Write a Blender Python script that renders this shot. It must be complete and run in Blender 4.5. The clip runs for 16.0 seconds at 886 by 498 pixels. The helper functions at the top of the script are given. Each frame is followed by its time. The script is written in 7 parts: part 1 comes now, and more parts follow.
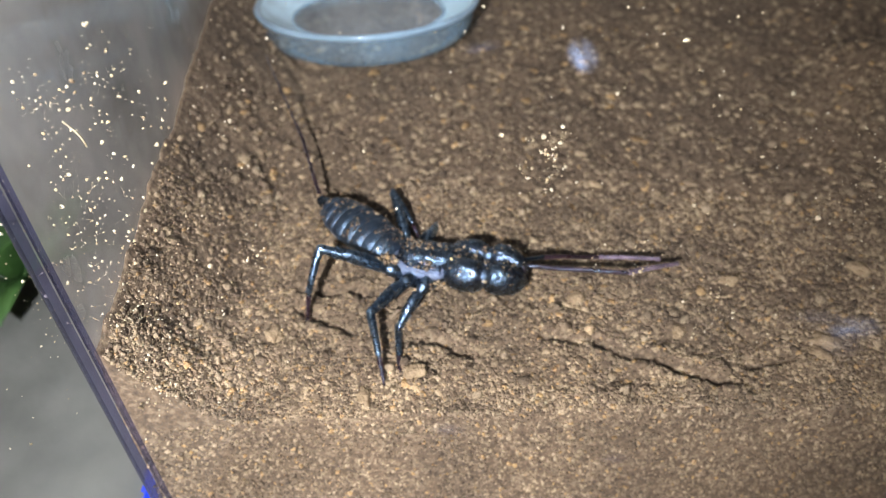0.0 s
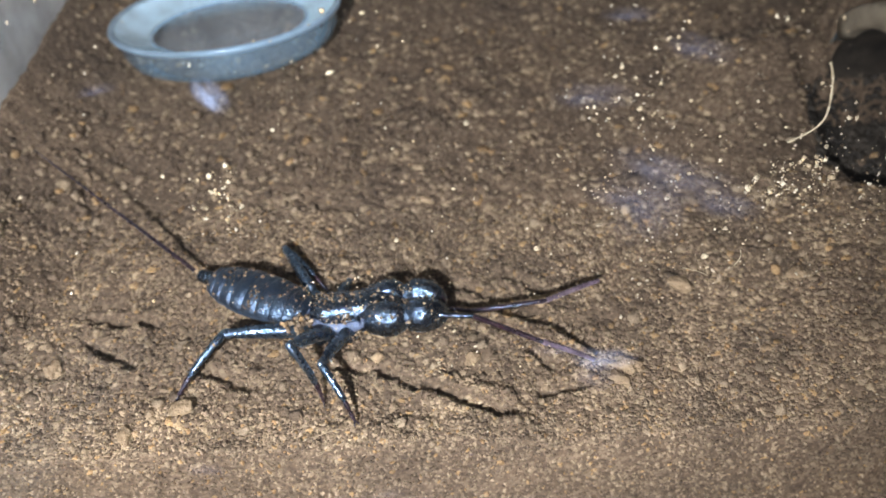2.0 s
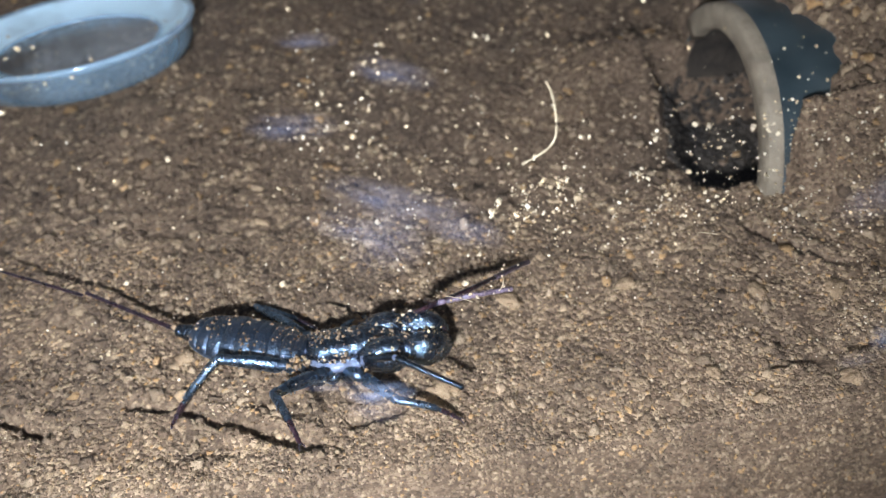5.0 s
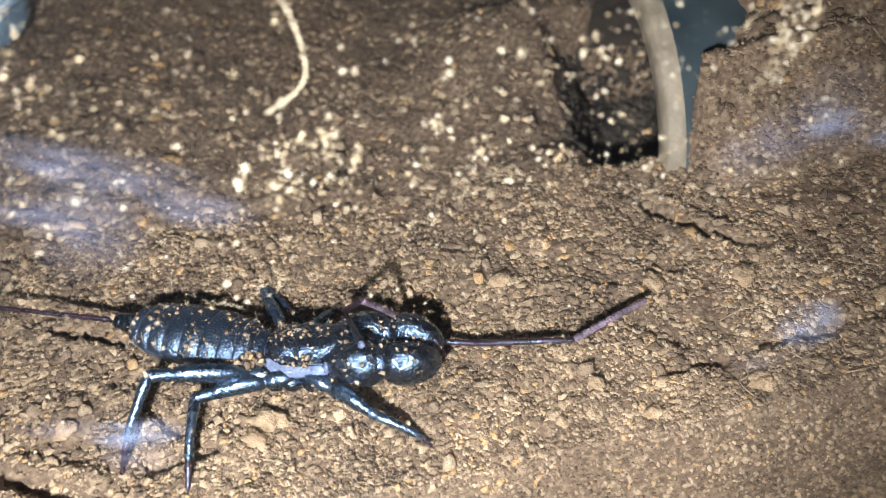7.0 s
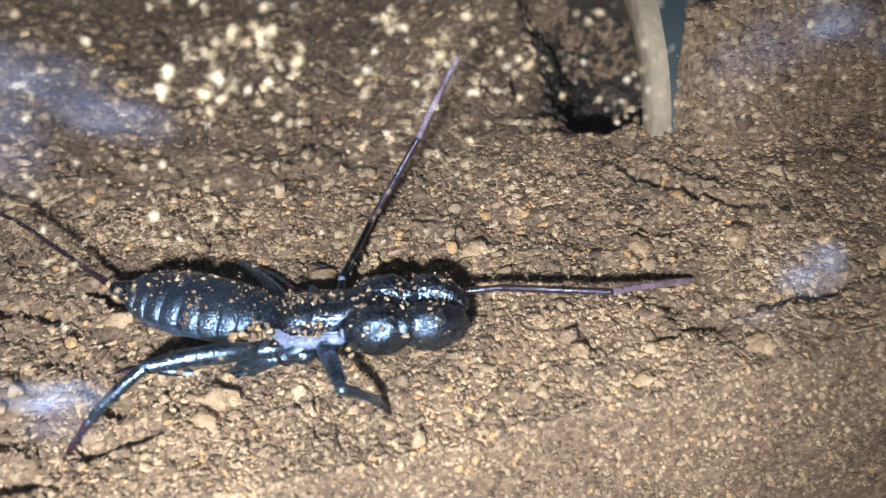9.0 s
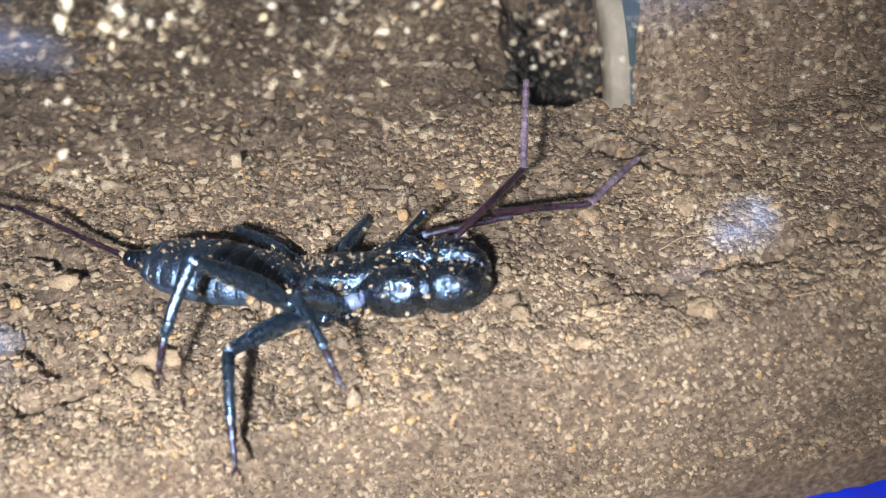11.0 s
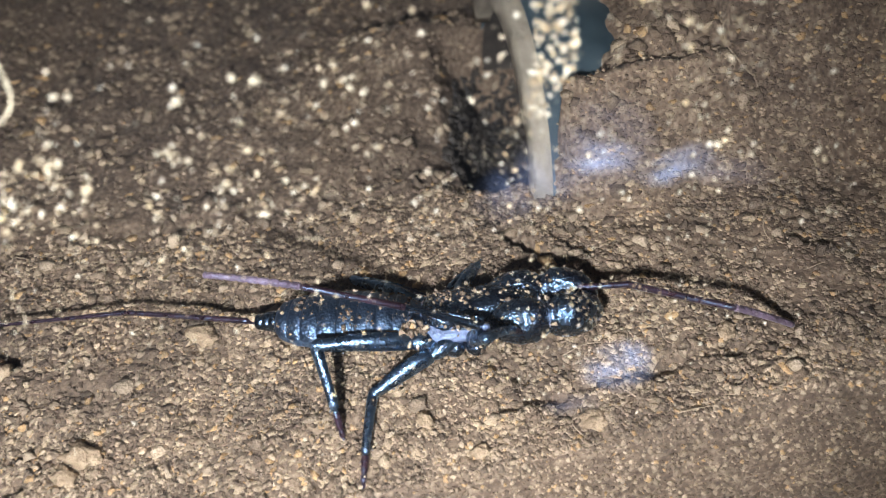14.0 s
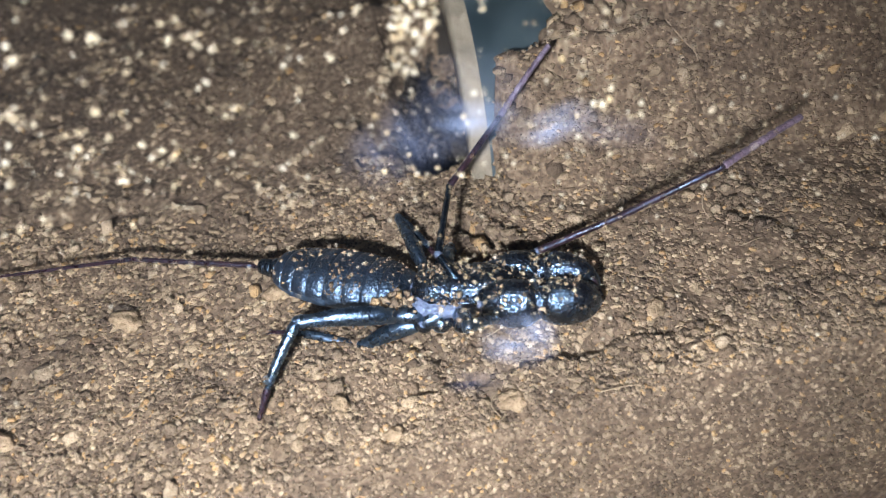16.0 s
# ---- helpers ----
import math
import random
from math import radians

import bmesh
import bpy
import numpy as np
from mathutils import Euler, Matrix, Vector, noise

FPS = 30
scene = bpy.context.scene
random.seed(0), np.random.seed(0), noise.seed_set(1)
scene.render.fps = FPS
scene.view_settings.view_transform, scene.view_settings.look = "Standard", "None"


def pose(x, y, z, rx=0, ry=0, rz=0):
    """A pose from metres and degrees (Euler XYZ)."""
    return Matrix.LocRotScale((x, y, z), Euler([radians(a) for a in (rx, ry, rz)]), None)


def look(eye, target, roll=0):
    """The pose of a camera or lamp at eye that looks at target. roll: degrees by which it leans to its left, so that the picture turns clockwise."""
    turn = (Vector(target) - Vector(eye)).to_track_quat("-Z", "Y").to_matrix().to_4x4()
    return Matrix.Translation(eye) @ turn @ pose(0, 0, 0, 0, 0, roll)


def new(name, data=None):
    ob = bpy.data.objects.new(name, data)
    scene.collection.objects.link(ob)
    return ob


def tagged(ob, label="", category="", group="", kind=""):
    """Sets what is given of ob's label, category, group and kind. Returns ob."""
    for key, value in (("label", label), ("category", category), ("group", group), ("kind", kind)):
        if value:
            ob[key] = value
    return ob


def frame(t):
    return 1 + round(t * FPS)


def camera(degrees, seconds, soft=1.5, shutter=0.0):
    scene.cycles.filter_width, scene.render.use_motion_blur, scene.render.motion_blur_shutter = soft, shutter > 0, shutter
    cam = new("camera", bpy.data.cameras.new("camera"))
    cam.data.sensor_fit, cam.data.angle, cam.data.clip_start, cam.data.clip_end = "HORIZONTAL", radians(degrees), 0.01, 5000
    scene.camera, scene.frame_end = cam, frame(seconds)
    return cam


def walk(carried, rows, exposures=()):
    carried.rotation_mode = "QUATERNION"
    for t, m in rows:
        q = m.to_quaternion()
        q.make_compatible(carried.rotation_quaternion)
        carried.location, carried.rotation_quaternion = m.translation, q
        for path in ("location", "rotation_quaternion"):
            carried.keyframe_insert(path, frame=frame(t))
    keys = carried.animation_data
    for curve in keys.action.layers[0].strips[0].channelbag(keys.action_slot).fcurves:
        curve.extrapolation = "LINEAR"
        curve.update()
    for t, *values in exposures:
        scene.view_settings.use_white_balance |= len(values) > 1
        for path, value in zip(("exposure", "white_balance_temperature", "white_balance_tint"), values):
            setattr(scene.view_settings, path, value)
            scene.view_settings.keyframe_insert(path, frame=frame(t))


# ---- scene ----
# Lengths below are in centimetres unless a name says otherwise; the world is in metres.
CM = 0.01
rng = np.random.default_rng(7)


# ---- camera ----
SOFT = 1.05
cam = camera(61.63, 16.0, soft=SOFT)
cam.data.dof.use_dof, cam.data.dof.focus_distance, cam.data.dof.aperture_fstop = True, 0.121, 20.0
walk(cam, [
    (0, pose(-0.15976, -0.09484, 0.11154, 54.011, 1.910, -3.688)),
    (0.5, pose(-0.15309, -0.09601, 0.11164, 53.891, 2.341, -3.765)),
    (1, pose(-0.13158, -0.09382, 0.11632, 53.527, 3.294, -3.502)),
    (1.5, pose(-0.12137, -0.09312, 0.11262, 53.545, 3.850, -3.253)),
    (2, pose(-0.10976, -0.08872, 0.11150, 53.251, 4.220, -3.079)),
    (2.5, pose(-0.10488, -0.08768, 0.11258, 53.025, 4.442, -2.952)),
    (3, pose(-0.09186, -0.08652, 0.11059, 52.798, 4.739, -2.721)),
    (3.2, pose(-0.08826, -0.08625, 0.11135, 52.959, 4.896, -2.786)),
    (5.3, pose(-0.07031, -0.08225, 0.10912, 52.891, 5.282, -6.825)),
    (5.5, pose(-0.06551, -0.07777, 0.11064, 52.813, 5.354, -7.371)),
    (6, pose(-0.05464, -0.07249, 0.10740, 52.965, 5.382, -8.125)),
    (6.5, pose(-0.05058, -0.07265, 0.10608, 53.010, 5.584, -8.336)),
    (7, pose(-0.05156, -0.06656, 0.08818, 53.467, 5.643, -9.128)),
    (7.5, pose(-0.05262, -0.06558, 0.07762, 54.239, 5.960, -9.721)),
    (8, pose(-0.05403, -0.06787, 0.07618, 54.896, 5.902, -10.182)),
    (8.5, pose(-0.05240, -0.06650, 0.07491, 55.319, 5.856, -10.318)),
    (9, pose(-0.04996, -0.06462, 0.07419, 55.340, 5.658, -10.409)),
    (9.5, pose(-0.04636, -0.06544, 0.07195, 55.625, 5.954, -10.255)),
    (10, pose(-0.04841, -0.06838, 0.06841, 55.913, 6.016, -10.196)),
    (10.2, pose(-0.04488, -0.06961, 0.06800, 56.191, 6.319, -9.692)),
    (12.3, pose(-0.03990, -0.06605, 0.07253, 54.181, 3.883, -10.326)),
    (12.5, pose(-0.03894, -0.06555, 0.07467, 54.188, 3.845, -10.274)),
    (13, pose(-0.03569, -0.06236, 0.08222, 54.088, 3.782, -10.144)),
    (13.5, pose(-0.02915, -0.06334, 0.08578, 54.406, 3.882, -9.933)),
    (14, pose(-0.02825, -0.06537, 0.08554, 54.518, 4.102, -9.911)),
    (14.5, pose(-0.02738, -0.06373, 0.08420, 54.528, 4.222, -10.005)),
    (15, pose(-0.02135, -0.06643, 0.08390, 54.467, 4.520, -9.821)),
    (15.5, pose(-0.01695, -0.06927, 0.08237, 54.453, 5.039, -9.677)),
    (16, pose(-0.01459, -0.06727, 0.07970, 54.705, 5.258, -9.525)),
], [(0, 0.57, 6800, 10), (1, 0.34, 6600, 10), (3, 0.23, 6550, 10), (5.5, -0.38, 6250, 10), (6.2, -0.48, 6350, 10), (7, -0.42, 6700, 10), (7.6, -0.28, 6700, 10), (8.2, -0.27, 6600, 10), (9, -0.57, 6550, 10), (10, -0.47, 6400, 10), (12.5, -0.68, 6250, 10), (13.2, -0.7, 6020, 10), (14, -0.72, 6270, 10), (16, -0.74, 6350, 10)])


# ---- light ----
def build_light():
    world = bpy.data.worlds.new("dim_room")
    scene.world = world
    world.use_nodes = True
    bg = world.node_tree.nodes["Background"]
    bg.inputs["Color"].default_value = (0.62, 0.74, 1.0, 1)
    bg.inputs["Strength"].default_value = WORLD
    # unseen overhead fill lamp, added for the room's ambient light
    ceiling = bpy.data.lights.new("overhead_fill", "AREA")
    ceiling.energy, ceiling.size, ceiling.color = ROOM_FILL, 0.5, (0.86, 0.93, 1.0)
    over = new("overhead_fill", ceiling)
    over.matrix_world = look((-0.55, 0.35, 1.3), (-0.2, 0.1, 0.0))


WORLD, FLASH, ROOM_FILL = 0.03, 5200.0, 0.9
build_light()


# ---- materials ----
def material(name, rough=0.5, metal=0.0):
    m = bpy.data.materials.new(name)
    m.use_nodes = True
    b = m.node_tree.nodes["Principled BSDF"]
    b.inputs["Roughness"].default_value, b.inputs["Metallic"].default_value = rough, metal
    return m, m.node_tree, b


def nodes_noise(nt, scale, detail=4.0, kind="ShaderNodeTexNoise", space="Object"):
    tc, n = nt.nodes.new("ShaderNodeTexCoord"), nt.nodes.new(kind)
    n.inputs["Scale"].default_value = scale
    if kind == "ShaderNodeTexNoise":
        n.inputs["Detail"].default_value = detail
    nt.links.new(tc.outputs[space], n.inputs["Vector"])
    return n.outputs["Fac"] if kind == "ShaderNodeTexNoise" else n.outputs["Distance"]


def ramp(nt, fac, stops):
    r = nt.nodes.new("ShaderNodeValToRGB")
    while len(r.color_ramp.elements) < len(stops):
        r.color_ramp.elements.new(0.5)
    for e, (p, c) in zip(r.color_ramp.elements, stops):
        e.position, e.color = p, (*c, 1)
    nt.links.new(fac, r.inputs["Fac"])
    return r.outputs["Color"]


def mixed(nt, fac, a, b, blend="MIX"):
    m = nt.nodes.new("ShaderNodeMix")
    m.data_type, m.blend_type = "RGBA", blend
    for socket, v in ((m.inputs["Factor"], fac), (m.inputs["A"], a), (m.inputs["B"], b)):
        if isinstance(v, bpy.types.NodeSocket):
            nt.links.new(v, socket)
        else:
            socket.default_value = v if isinstance(v, float) else (*v, 1)
    return m.outputs["Result"]


def bump(nt, b, height, distance, strength=0.6):
    n = nt.nodes.new("ShaderNodeBump")
    n.inputs["Distance"].default_value, n.inputs["Strength"].default_value = distance, strength
    nt.links.new(height, n.inputs["Height"])
    nt.links.new(n.outputs["Normal"], b.inputs["Normal"])


def mat_soil():
    m, nt, b = material("loose_soil", 0.95)
    big = nodes_noise(nt, 28, 3)
    fine = nodes_noise(nt, 900, 5)
    c1 = ramp(nt, fine, [(0.3, (0.085, 0.055, 0.033)), (0.52, (0.19, 0.127, 0.076)), (0.72, (0.33, 0.236, 0.149))])
    c2 = ramp(nt, big, [(0.35, (0.72, 0.70, 0.68)), (0.65, (1.0, 0.97, 0.94))])
    nt.links.new(mixed(nt, 1.0, c1, c2, "MULTIPLY"), b.inputs["Base Color"])
    bump(nt, b, nodes_noise(nt, 1000, 4), 0.0007, 0.55)
    return m


def mat_crumbs(name, dark, mid, light):
    m, nt, b = material(name, 0.9)
    geo = nt.nodes.new("ShaderNodeNewGeometry")
    c1 = ramp(nt, geo.outputs["Random Per Island"], [(0.0, dark), (0.45, mid), (0.82, light), (0.94, tuple(v * 1.15 for v in light)), (0.955, (light[0] * 1.12, light[1] * 0.93, light[2] * 0.66)), (1.0, (light[0] * 1.15, light[1] * 1.0, light[2] * 0.74))])
    c2 = ramp(nt, nodes_noise(nt, 1400, 4), [(0.3, (0.78, 0.76, 0.73)), (0.7, (1.0, 1.0, 1.0))])
    c3 = ramp(nt, nodes_noise(nt, 55, 4), [(0.35, (0.66, 0.64, 0.62)), (0.62, (1.12, 1.1, 1.06))])
    c12 = mixed(nt, 1.0, c1, c2, "MULTIPLY")
    nt.links.new(mixed(nt, 1.0, c12, c3, "MULTIPLY"), b.inputs["Base Color"])
    bump(nt, b, nodes_noise(nt, 2000, 4), 0.0005, 0.9)
    return m


def mat_chitin(name, dark, pale, rough, grain=2600, depth=0.00012, spec=0.6, dent=0.3, ior=1.5, coat=0.12):
    m, nt, b = material(name, rough)
    c = ramp(nt, nodes_noise(nt, 260, 4), [(0.35, dark), (0.75, pale)])
    nt.links.new(c, b.inputs["Base Color"])
    b.inputs["IOR"].default_value = ior
    b.inputs["Specular IOR Level"].default_value = spec
    b.inputs["Specular Tint"].default_value = (0.52, 0.74, 1.0, 1)
    b.inputs["Coat Weight"].default_value, b.inputs["Coat Roughness"].default_value = coat, 0.16
    # worn and dusty patches are duller
    r = nt.nodes.new("ShaderNodeMapRange")
    r.inputs["From Min"].default_value, r.inputs["From Max"].default_value = 0.35, 0.7
    r.inputs["To Min"].default_value, r.inputs["To Max"].default_value = rough * 0.85, rough * 1.25
    nt.links.new(nodes_noise(nt, 700, 3), r.inputs["Value"])
    nt.links.new(r.outputs[0], b.inputs["Roughness"])
    # small domed granules over slow dents
    dome = nt.nodes.new("ShaderNodeMath")
    dome.operation, dome.inputs[1].default_value = "MULTIPLY", -1.0
    nt.links.new(nodes_noise(nt, grain, 2, "ShaderNodeTexVoronoi"), dome.inputs[0])
    add = nt.nodes.new("ShaderNodeMath")
    add.operation, add.inputs[1].default_value = "MULTIPLY_ADD", dent
    nt.links.new(nodes_noise(nt, 420, 3), add.inputs[0])
    nt.links.new(dome.outputs[0], add.inputs[2])
    bump(nt, b, add.outputs[0], depth, 0.6)
    return m


def mat_plain(name, a, c, rough, scale=120.0, spec=0.5, depth=0.0):
    m, nt, b = material(name, rough)
    nt.links.new(ramp(nt, nodes_noise(nt, scale, 5), [(0.3, a), (0.7, c)]), b.inputs["Base Color"])
    b.inputs["Specular IOR Level"].default_value = spec
    if depth:
        bump(nt, b, nodes_noise(nt, scale * 4, 4), depth, 0.6)
    return m


def mat_clear(name, tint, gloss, rough, veil, veil_colour):
    """Clear plastic: what lies behind shows through, gloss grows with the slant."""
    m, nt, b = material(name)
    out = nt.nodes["Material Output"]
    nt.nodes.remove(b)
    tr, gl, fr, mx = (nt.nodes.new("ShaderNode" + k) for k in ("BsdfTransparent", "BsdfGlossy", "LayerWeight", "MixShader"))
    tr.inputs["Color"].default_value = (*tint, 1)
    gl.inputs["Roughness"].default_value = rough
    fr.inputs["Blend"].default_value = 0.5
    pw, ad = nt.nodes.new("ShaderNodeMath"), nt.nodes.new("ShaderNodeMath")
    pw.operation, pw.inputs[1].default_value = "POWER", 4.5
    ad.operation, ad.inputs[1].default_value, ad.inputs[2].default_value = "MULTIPLY_ADD", 0.9, gloss
    nt.links.new(fr.outputs["Facing"], pw.inputs[0])
    nt.links.new(pw.outputs[0], ad.inputs[0])
    nt.links.new(ad.outputs[0], mx.inputs[0])
    nt.links.new(tr.outputs[0], mx.inputs[1])
    nt.links.new(gl.outputs[0], mx.inputs[2])
    # a veil of dust, milkiness or painted brightness that scatters some light
    df, mv, mr = (nt.nodes.new("ShaderNode" + k) for k in ("BsdfDiffuse", "MixShader", "MapRange"))
    df.inputs["Color"].default_value = (*veil_colour, 1)
    mr.inputs["From Min"].default_value, mr.inputs["From Max"].default_value = 0.3, 0.75
    mr.inputs["To Min"].default_value, mr.inputs["To Max"].default_value = veil * 0.4, veil * 1.6
    nt.links.new(nodes_noise(nt, 45, 6), mr.inputs["Value"])
    nt.links.new(mr.outputs[0], mv.inputs[0])
    nt.links.new(mx.outputs[0], mv.inputs[1])
    nt.links.new(df.outputs[0], mv.inputs[2])
    nt.links.new(mv.outputs[0], out.inputs["Surface"])
    return m


def mat_smear(name, colour, cover, scale, stretch):
    """A thin film, patchy and streaked, that scatters a little light: grease, and painted glare."""
    m, nt, b = material(name)
    out = nt.nodes["Material Output"]
    nt.nodes.remove(b)
    tc, mp = nt.nodes.new("ShaderNodeTexCoord"), nt.nodes.new("ShaderNodeMapping")
    mp.inputs["Scale"].default_value = stretch
    n = nt.nodes.new("ShaderNodeTexNoise")
    n.inputs["Scale"].default_value, n.inputs["Detail"].default_value = scale, 6
    nt.links.new(tc.outputs["Object"], mp.inputs["Vector"])
    nt.links.new(mp.outputs["Vector"], n.inputs["Vector"])
    g = nt.nodes.new("ShaderNodeTexGradient")
    g.gradient_type = "SPHERICAL"
    gm = nt.nodes.new("ShaderNodeMapping")
    gm.inputs["Location"].default_value = (-1, -1, 0)
    gm.inputs["Scale"].default_value = (2, 2, 0)
    nt.links.new(tc.outputs["Generated"], gm.inputs["Vector"])
    sw = nt.nodes.new("ShaderNodeSeparateXYZ")
    cb = nt.nodes.new("ShaderNodeCombineXYZ")
    nt.links.new(tc.outputs["Generated"], sw.inputs[0])
    nt.links.new(sw.outputs["X"], cb.inputs["X"])
    nt.links.new(sw.outputs["Z"], cb.inputs["Y"])
    nt.links.new(cb.outputs[0], gm.inputs["Vector"])
    nt.links.new(gm.outputs[0], g.inputs["Vector"])
    r = nt.nodes.new("ShaderNodeMapRange")
    r.inputs["From Min"].default_value, r.inputs["From Max"].default_value = 0.35, 0.75
    r.inputs["To Max"].default_value = cover
    nt.links.new(n.outputs["Fac"], r.inputs["Value"])
    mul = nt.nodes.new("ShaderNodeMath")
    mul.operation = "MULTIPLY"
    nt.links.new(r.outputs[0], mul.inputs[0])
    nt.links.new(g.outputs["Fac"], mul.inputs[1])
    tr, df, mx = (nt.nodes.new("ShaderNode" + k) for k in ("BsdfTransparent", "BsdfDiffuse", "MixShader"))
    df.inputs["Color"].default_value = (*colour, 1)
    nt.links.new(mul.outputs[0], mx.inputs[0])
    nt.links.new(tr.outputs[0], mx.inputs[1])
    nt.links.new(df.outputs[0], mx.inputs[2])
    nt.links.new(mx.outputs[0], out.inputs["Surface"])
    return m


SOIL = mat_soil()
CRUMB = mat_crumbs("soil_crumbs", (0.125, 0.082, 0.049), (0.235, 0.16, 0.096), (0.43, 0.312, 0.19))
FINE = mat_crumbs("fine_tan_soil", (0.135, 0.091, 0.056), (0.28, 0.197, 0.123), (0.45, 0.332, 0.212))
SAND = mat_crumbs("pale_sand", (0.32, 0.22, 0.12), (0.62, 0.49, 0.30), (0.78, 0.68, 0.50))
CHITIN = mat_chitin("black_chitin", (0.0012, 0.0016, 0.0024), (0.003, 0.0045, 0.007), 0.22, 2600, 0.00010, 1.0, 0.3, 1.7, 0.1)
LIMB = mat_chitin("limb_chitin", (0.0015, 0.003, 0.005), (0.005, 0.010, 0.017), 0.27, 2600, 0.00013, 1.0, 0.2, 2.2, 0.0)
SHELL = mat_chitin("granular_shell", (0.0012, 0.0011, 0.0018), (0.004, 0.0035, 0.0055), 0.25, 2300, 0.00023, 1.0, 0.05, 2.0, 0.0)
TERGITE = mat_chitin("blue_black_plate", (0.0018, 0.003, 0.0055), (0.010, 0.015, 0.026), 0.40, 2200, 0.00020, 1.0, 0.9, 1.8, 0.0)
BELLY = mat_chitin("blue_grey_flank", (0.008, 0.016, 0.028), (0.045, 0.072, 0.11), 0.40, 1700, 0.00025, 1.0, 0.6, 2.0, 0.1)
SKIN = mat_chitin("soft_joint_skin", (0.075, 0.09, 0.135), (0.19, 0.215, 0.30), 0.42, 1500, 0.0003)
WINE = mat_chitin("wine_red_chitin", (0.012, 0.005, 0.007), (0.04, 0.016, 0.02), 0.30)
ROSY = mat_chitin("rosy_feeler", (0.08, 0.05, 0.062), (0.22, 0.15, 0.18), 0.38, 1800, 0.0003)
ACRYLIC = mat_clear("clear_acrylic", (0.985, 0.985, 0.99), 0.015, 0.02, 0.0008, (0.72, 0.74, 0.8))
CUP = mat_clear("clear_cup_plastic", (0.86, 0.95, 0.99), 0.13, 0.13, 0.2, (0.5, 0.78, 1.0))
CUPFLOOR = mat_clear("clear_cup_floor", (0.90, 0.95, 0.99), 0.07, 0.06, 0.06, (0.7, 0.85, 1.0))
EDGE = mat_clear("purplish_acrylic_edge", (0.30, 0.30, 0.46), 0.05, 0.2, 0.025, (0.34, 0.34, 0.6))
# the strong white veil paints highlights onto the clear inner wall
INNER_LIT = mat_clear("dish_wall_painted_lit", (0.86, 0.95, 0.99), 0.32, 0.2, 0.9, (0.70, 0.91, 1.0))
# rim and floor ring: a stronger bluish white veil than the outer wall
RIM = mat_clear("pale_cup_rim", (0.88, 0.95, 0.99), 0.24, 0.12, 0.42, (0.6, 0.83, 1.0))
# veil holds the walls' dust and, painted in, their grey reflected haze
DUST_HAZE = mat_clear("dusty_hazy_acrylic", (0.95, 0.95, 0.95), 0.03, 0.05, 0.52, (0.74, 0.70, 0.64))
BLUE = mat_plain("blue_plastic", (0.004, 0.03, 0.62), (0.006, 0.05, 0.80), 0.35, 60)
CLAY = mat_plain("pale_fired_clay", (0.21, 0.165, 0.11), (0.37, 0.295, 0.20), 0.7, 160, 0.4, 0.0006)
# dark brown that paints the shade inside the hide's mouth
MOUTH_SHADE = mat_plain("mouth_shade_brown", (0.03, 0.024, 0.018), (0.085, 0.065, 0.045), 0.7, 140, 0.3, 0.0008)
TEAL = mat_plain("dark_teal_glaze", (0.020, 0.033, 0.037), (0.065, 0.085, 0.088), 0.35, 90, 0.7)
PAPER = mat_plain("grey_cloth", (0.15, 0.145, 0.125), (0.23, 0.22, 0.19), 0.9, 40, 0.2, 0.0006)
WOOD = mat_plain("brown_tabletop", (0.13, 0.075, 0.035), (0.26, 0.16, 0.08), 0.5, 30)
LEAF = mat_plain("leaf_green", (0.02, 0.06, 0.012), (0.06, 0.13, 0.03), 0.5, 70)
WHITE = mat_plain("milky_plastic", (0.56, 0.54, 0.50), (0.78, 0.76, 0.71), 0.4, 30)
THREAD = mat_plain("straw_thread", (0.34, 0.26, 0.15), (0.52, 0.42, 0.26), 0.7, 300)
ROOT = mat_plain("dry_root", (0.22, 0.15, 0.085), (0.40, 0.29, 0.18), 0.85, 300)
SMUDGE_GLARE = mat_smear("whitish_smudge_glare", (0.55, 0.66, 0.92), 0.34, 240, (1, 1, 2.6))
FILM_HAZE = mat_smear("bluish_film_haze", (0.50, 0.58, 0.86), 0.078, 170, (1, 1, 5.0))


# ---- mesh helpers ----
def mesh_object(name, verts, faces, mat, parent=None, smooth=True):
    """One mesh object from arrays of places (cm) and of equal-sized faces."""
    verts, faces = np.asarray(verts, float) * CM, np.asarray(faces, int)
    me = bpy.data.meshes.new(name)
    n = faces.shape[1]
    me.vertices.add(len(verts))
    me.vertices.foreach_set("co", verts.ravel())
    me.loops.add(faces.size)
    me.loops.foreach_set("vertex_index", faces.ravel())
    me.polygons.add(len(faces))
    me.polygons.foreach_set("loop_start", np.arange(0, faces.size, n))
    me.polygons.foreach_set("loop_total", np.full(len(faces), n))
    me.polygons.foreach_set("use_smooth", np.full(len(faces), smooth))
    me.update()
    me.validate()
    me.materials.append(mat)
    ob = new(name, me)
    ob.parent = parent
    return ob


def part(name, bm, mat, parent, label="", smooth=True):
    """Links a bmesh, built in cm, as one mesh under a thing or a part."""
    bmesh.ops.scale(bm, vec=(CM, CM, CM), verts=bm.verts)
    bmesh.ops.recalc_face_normals(bm, faces=bm.faces)
    me = bpy.data.meshes.new(name)
    bm.to_mesh(me)
    bm.free()
    for p in me.polygons:
        p.use_smooth = smooth
    me.materials.append(mat)
    ob = new(name, me)
    ob.parent = parent
    return tagged(ob, label)


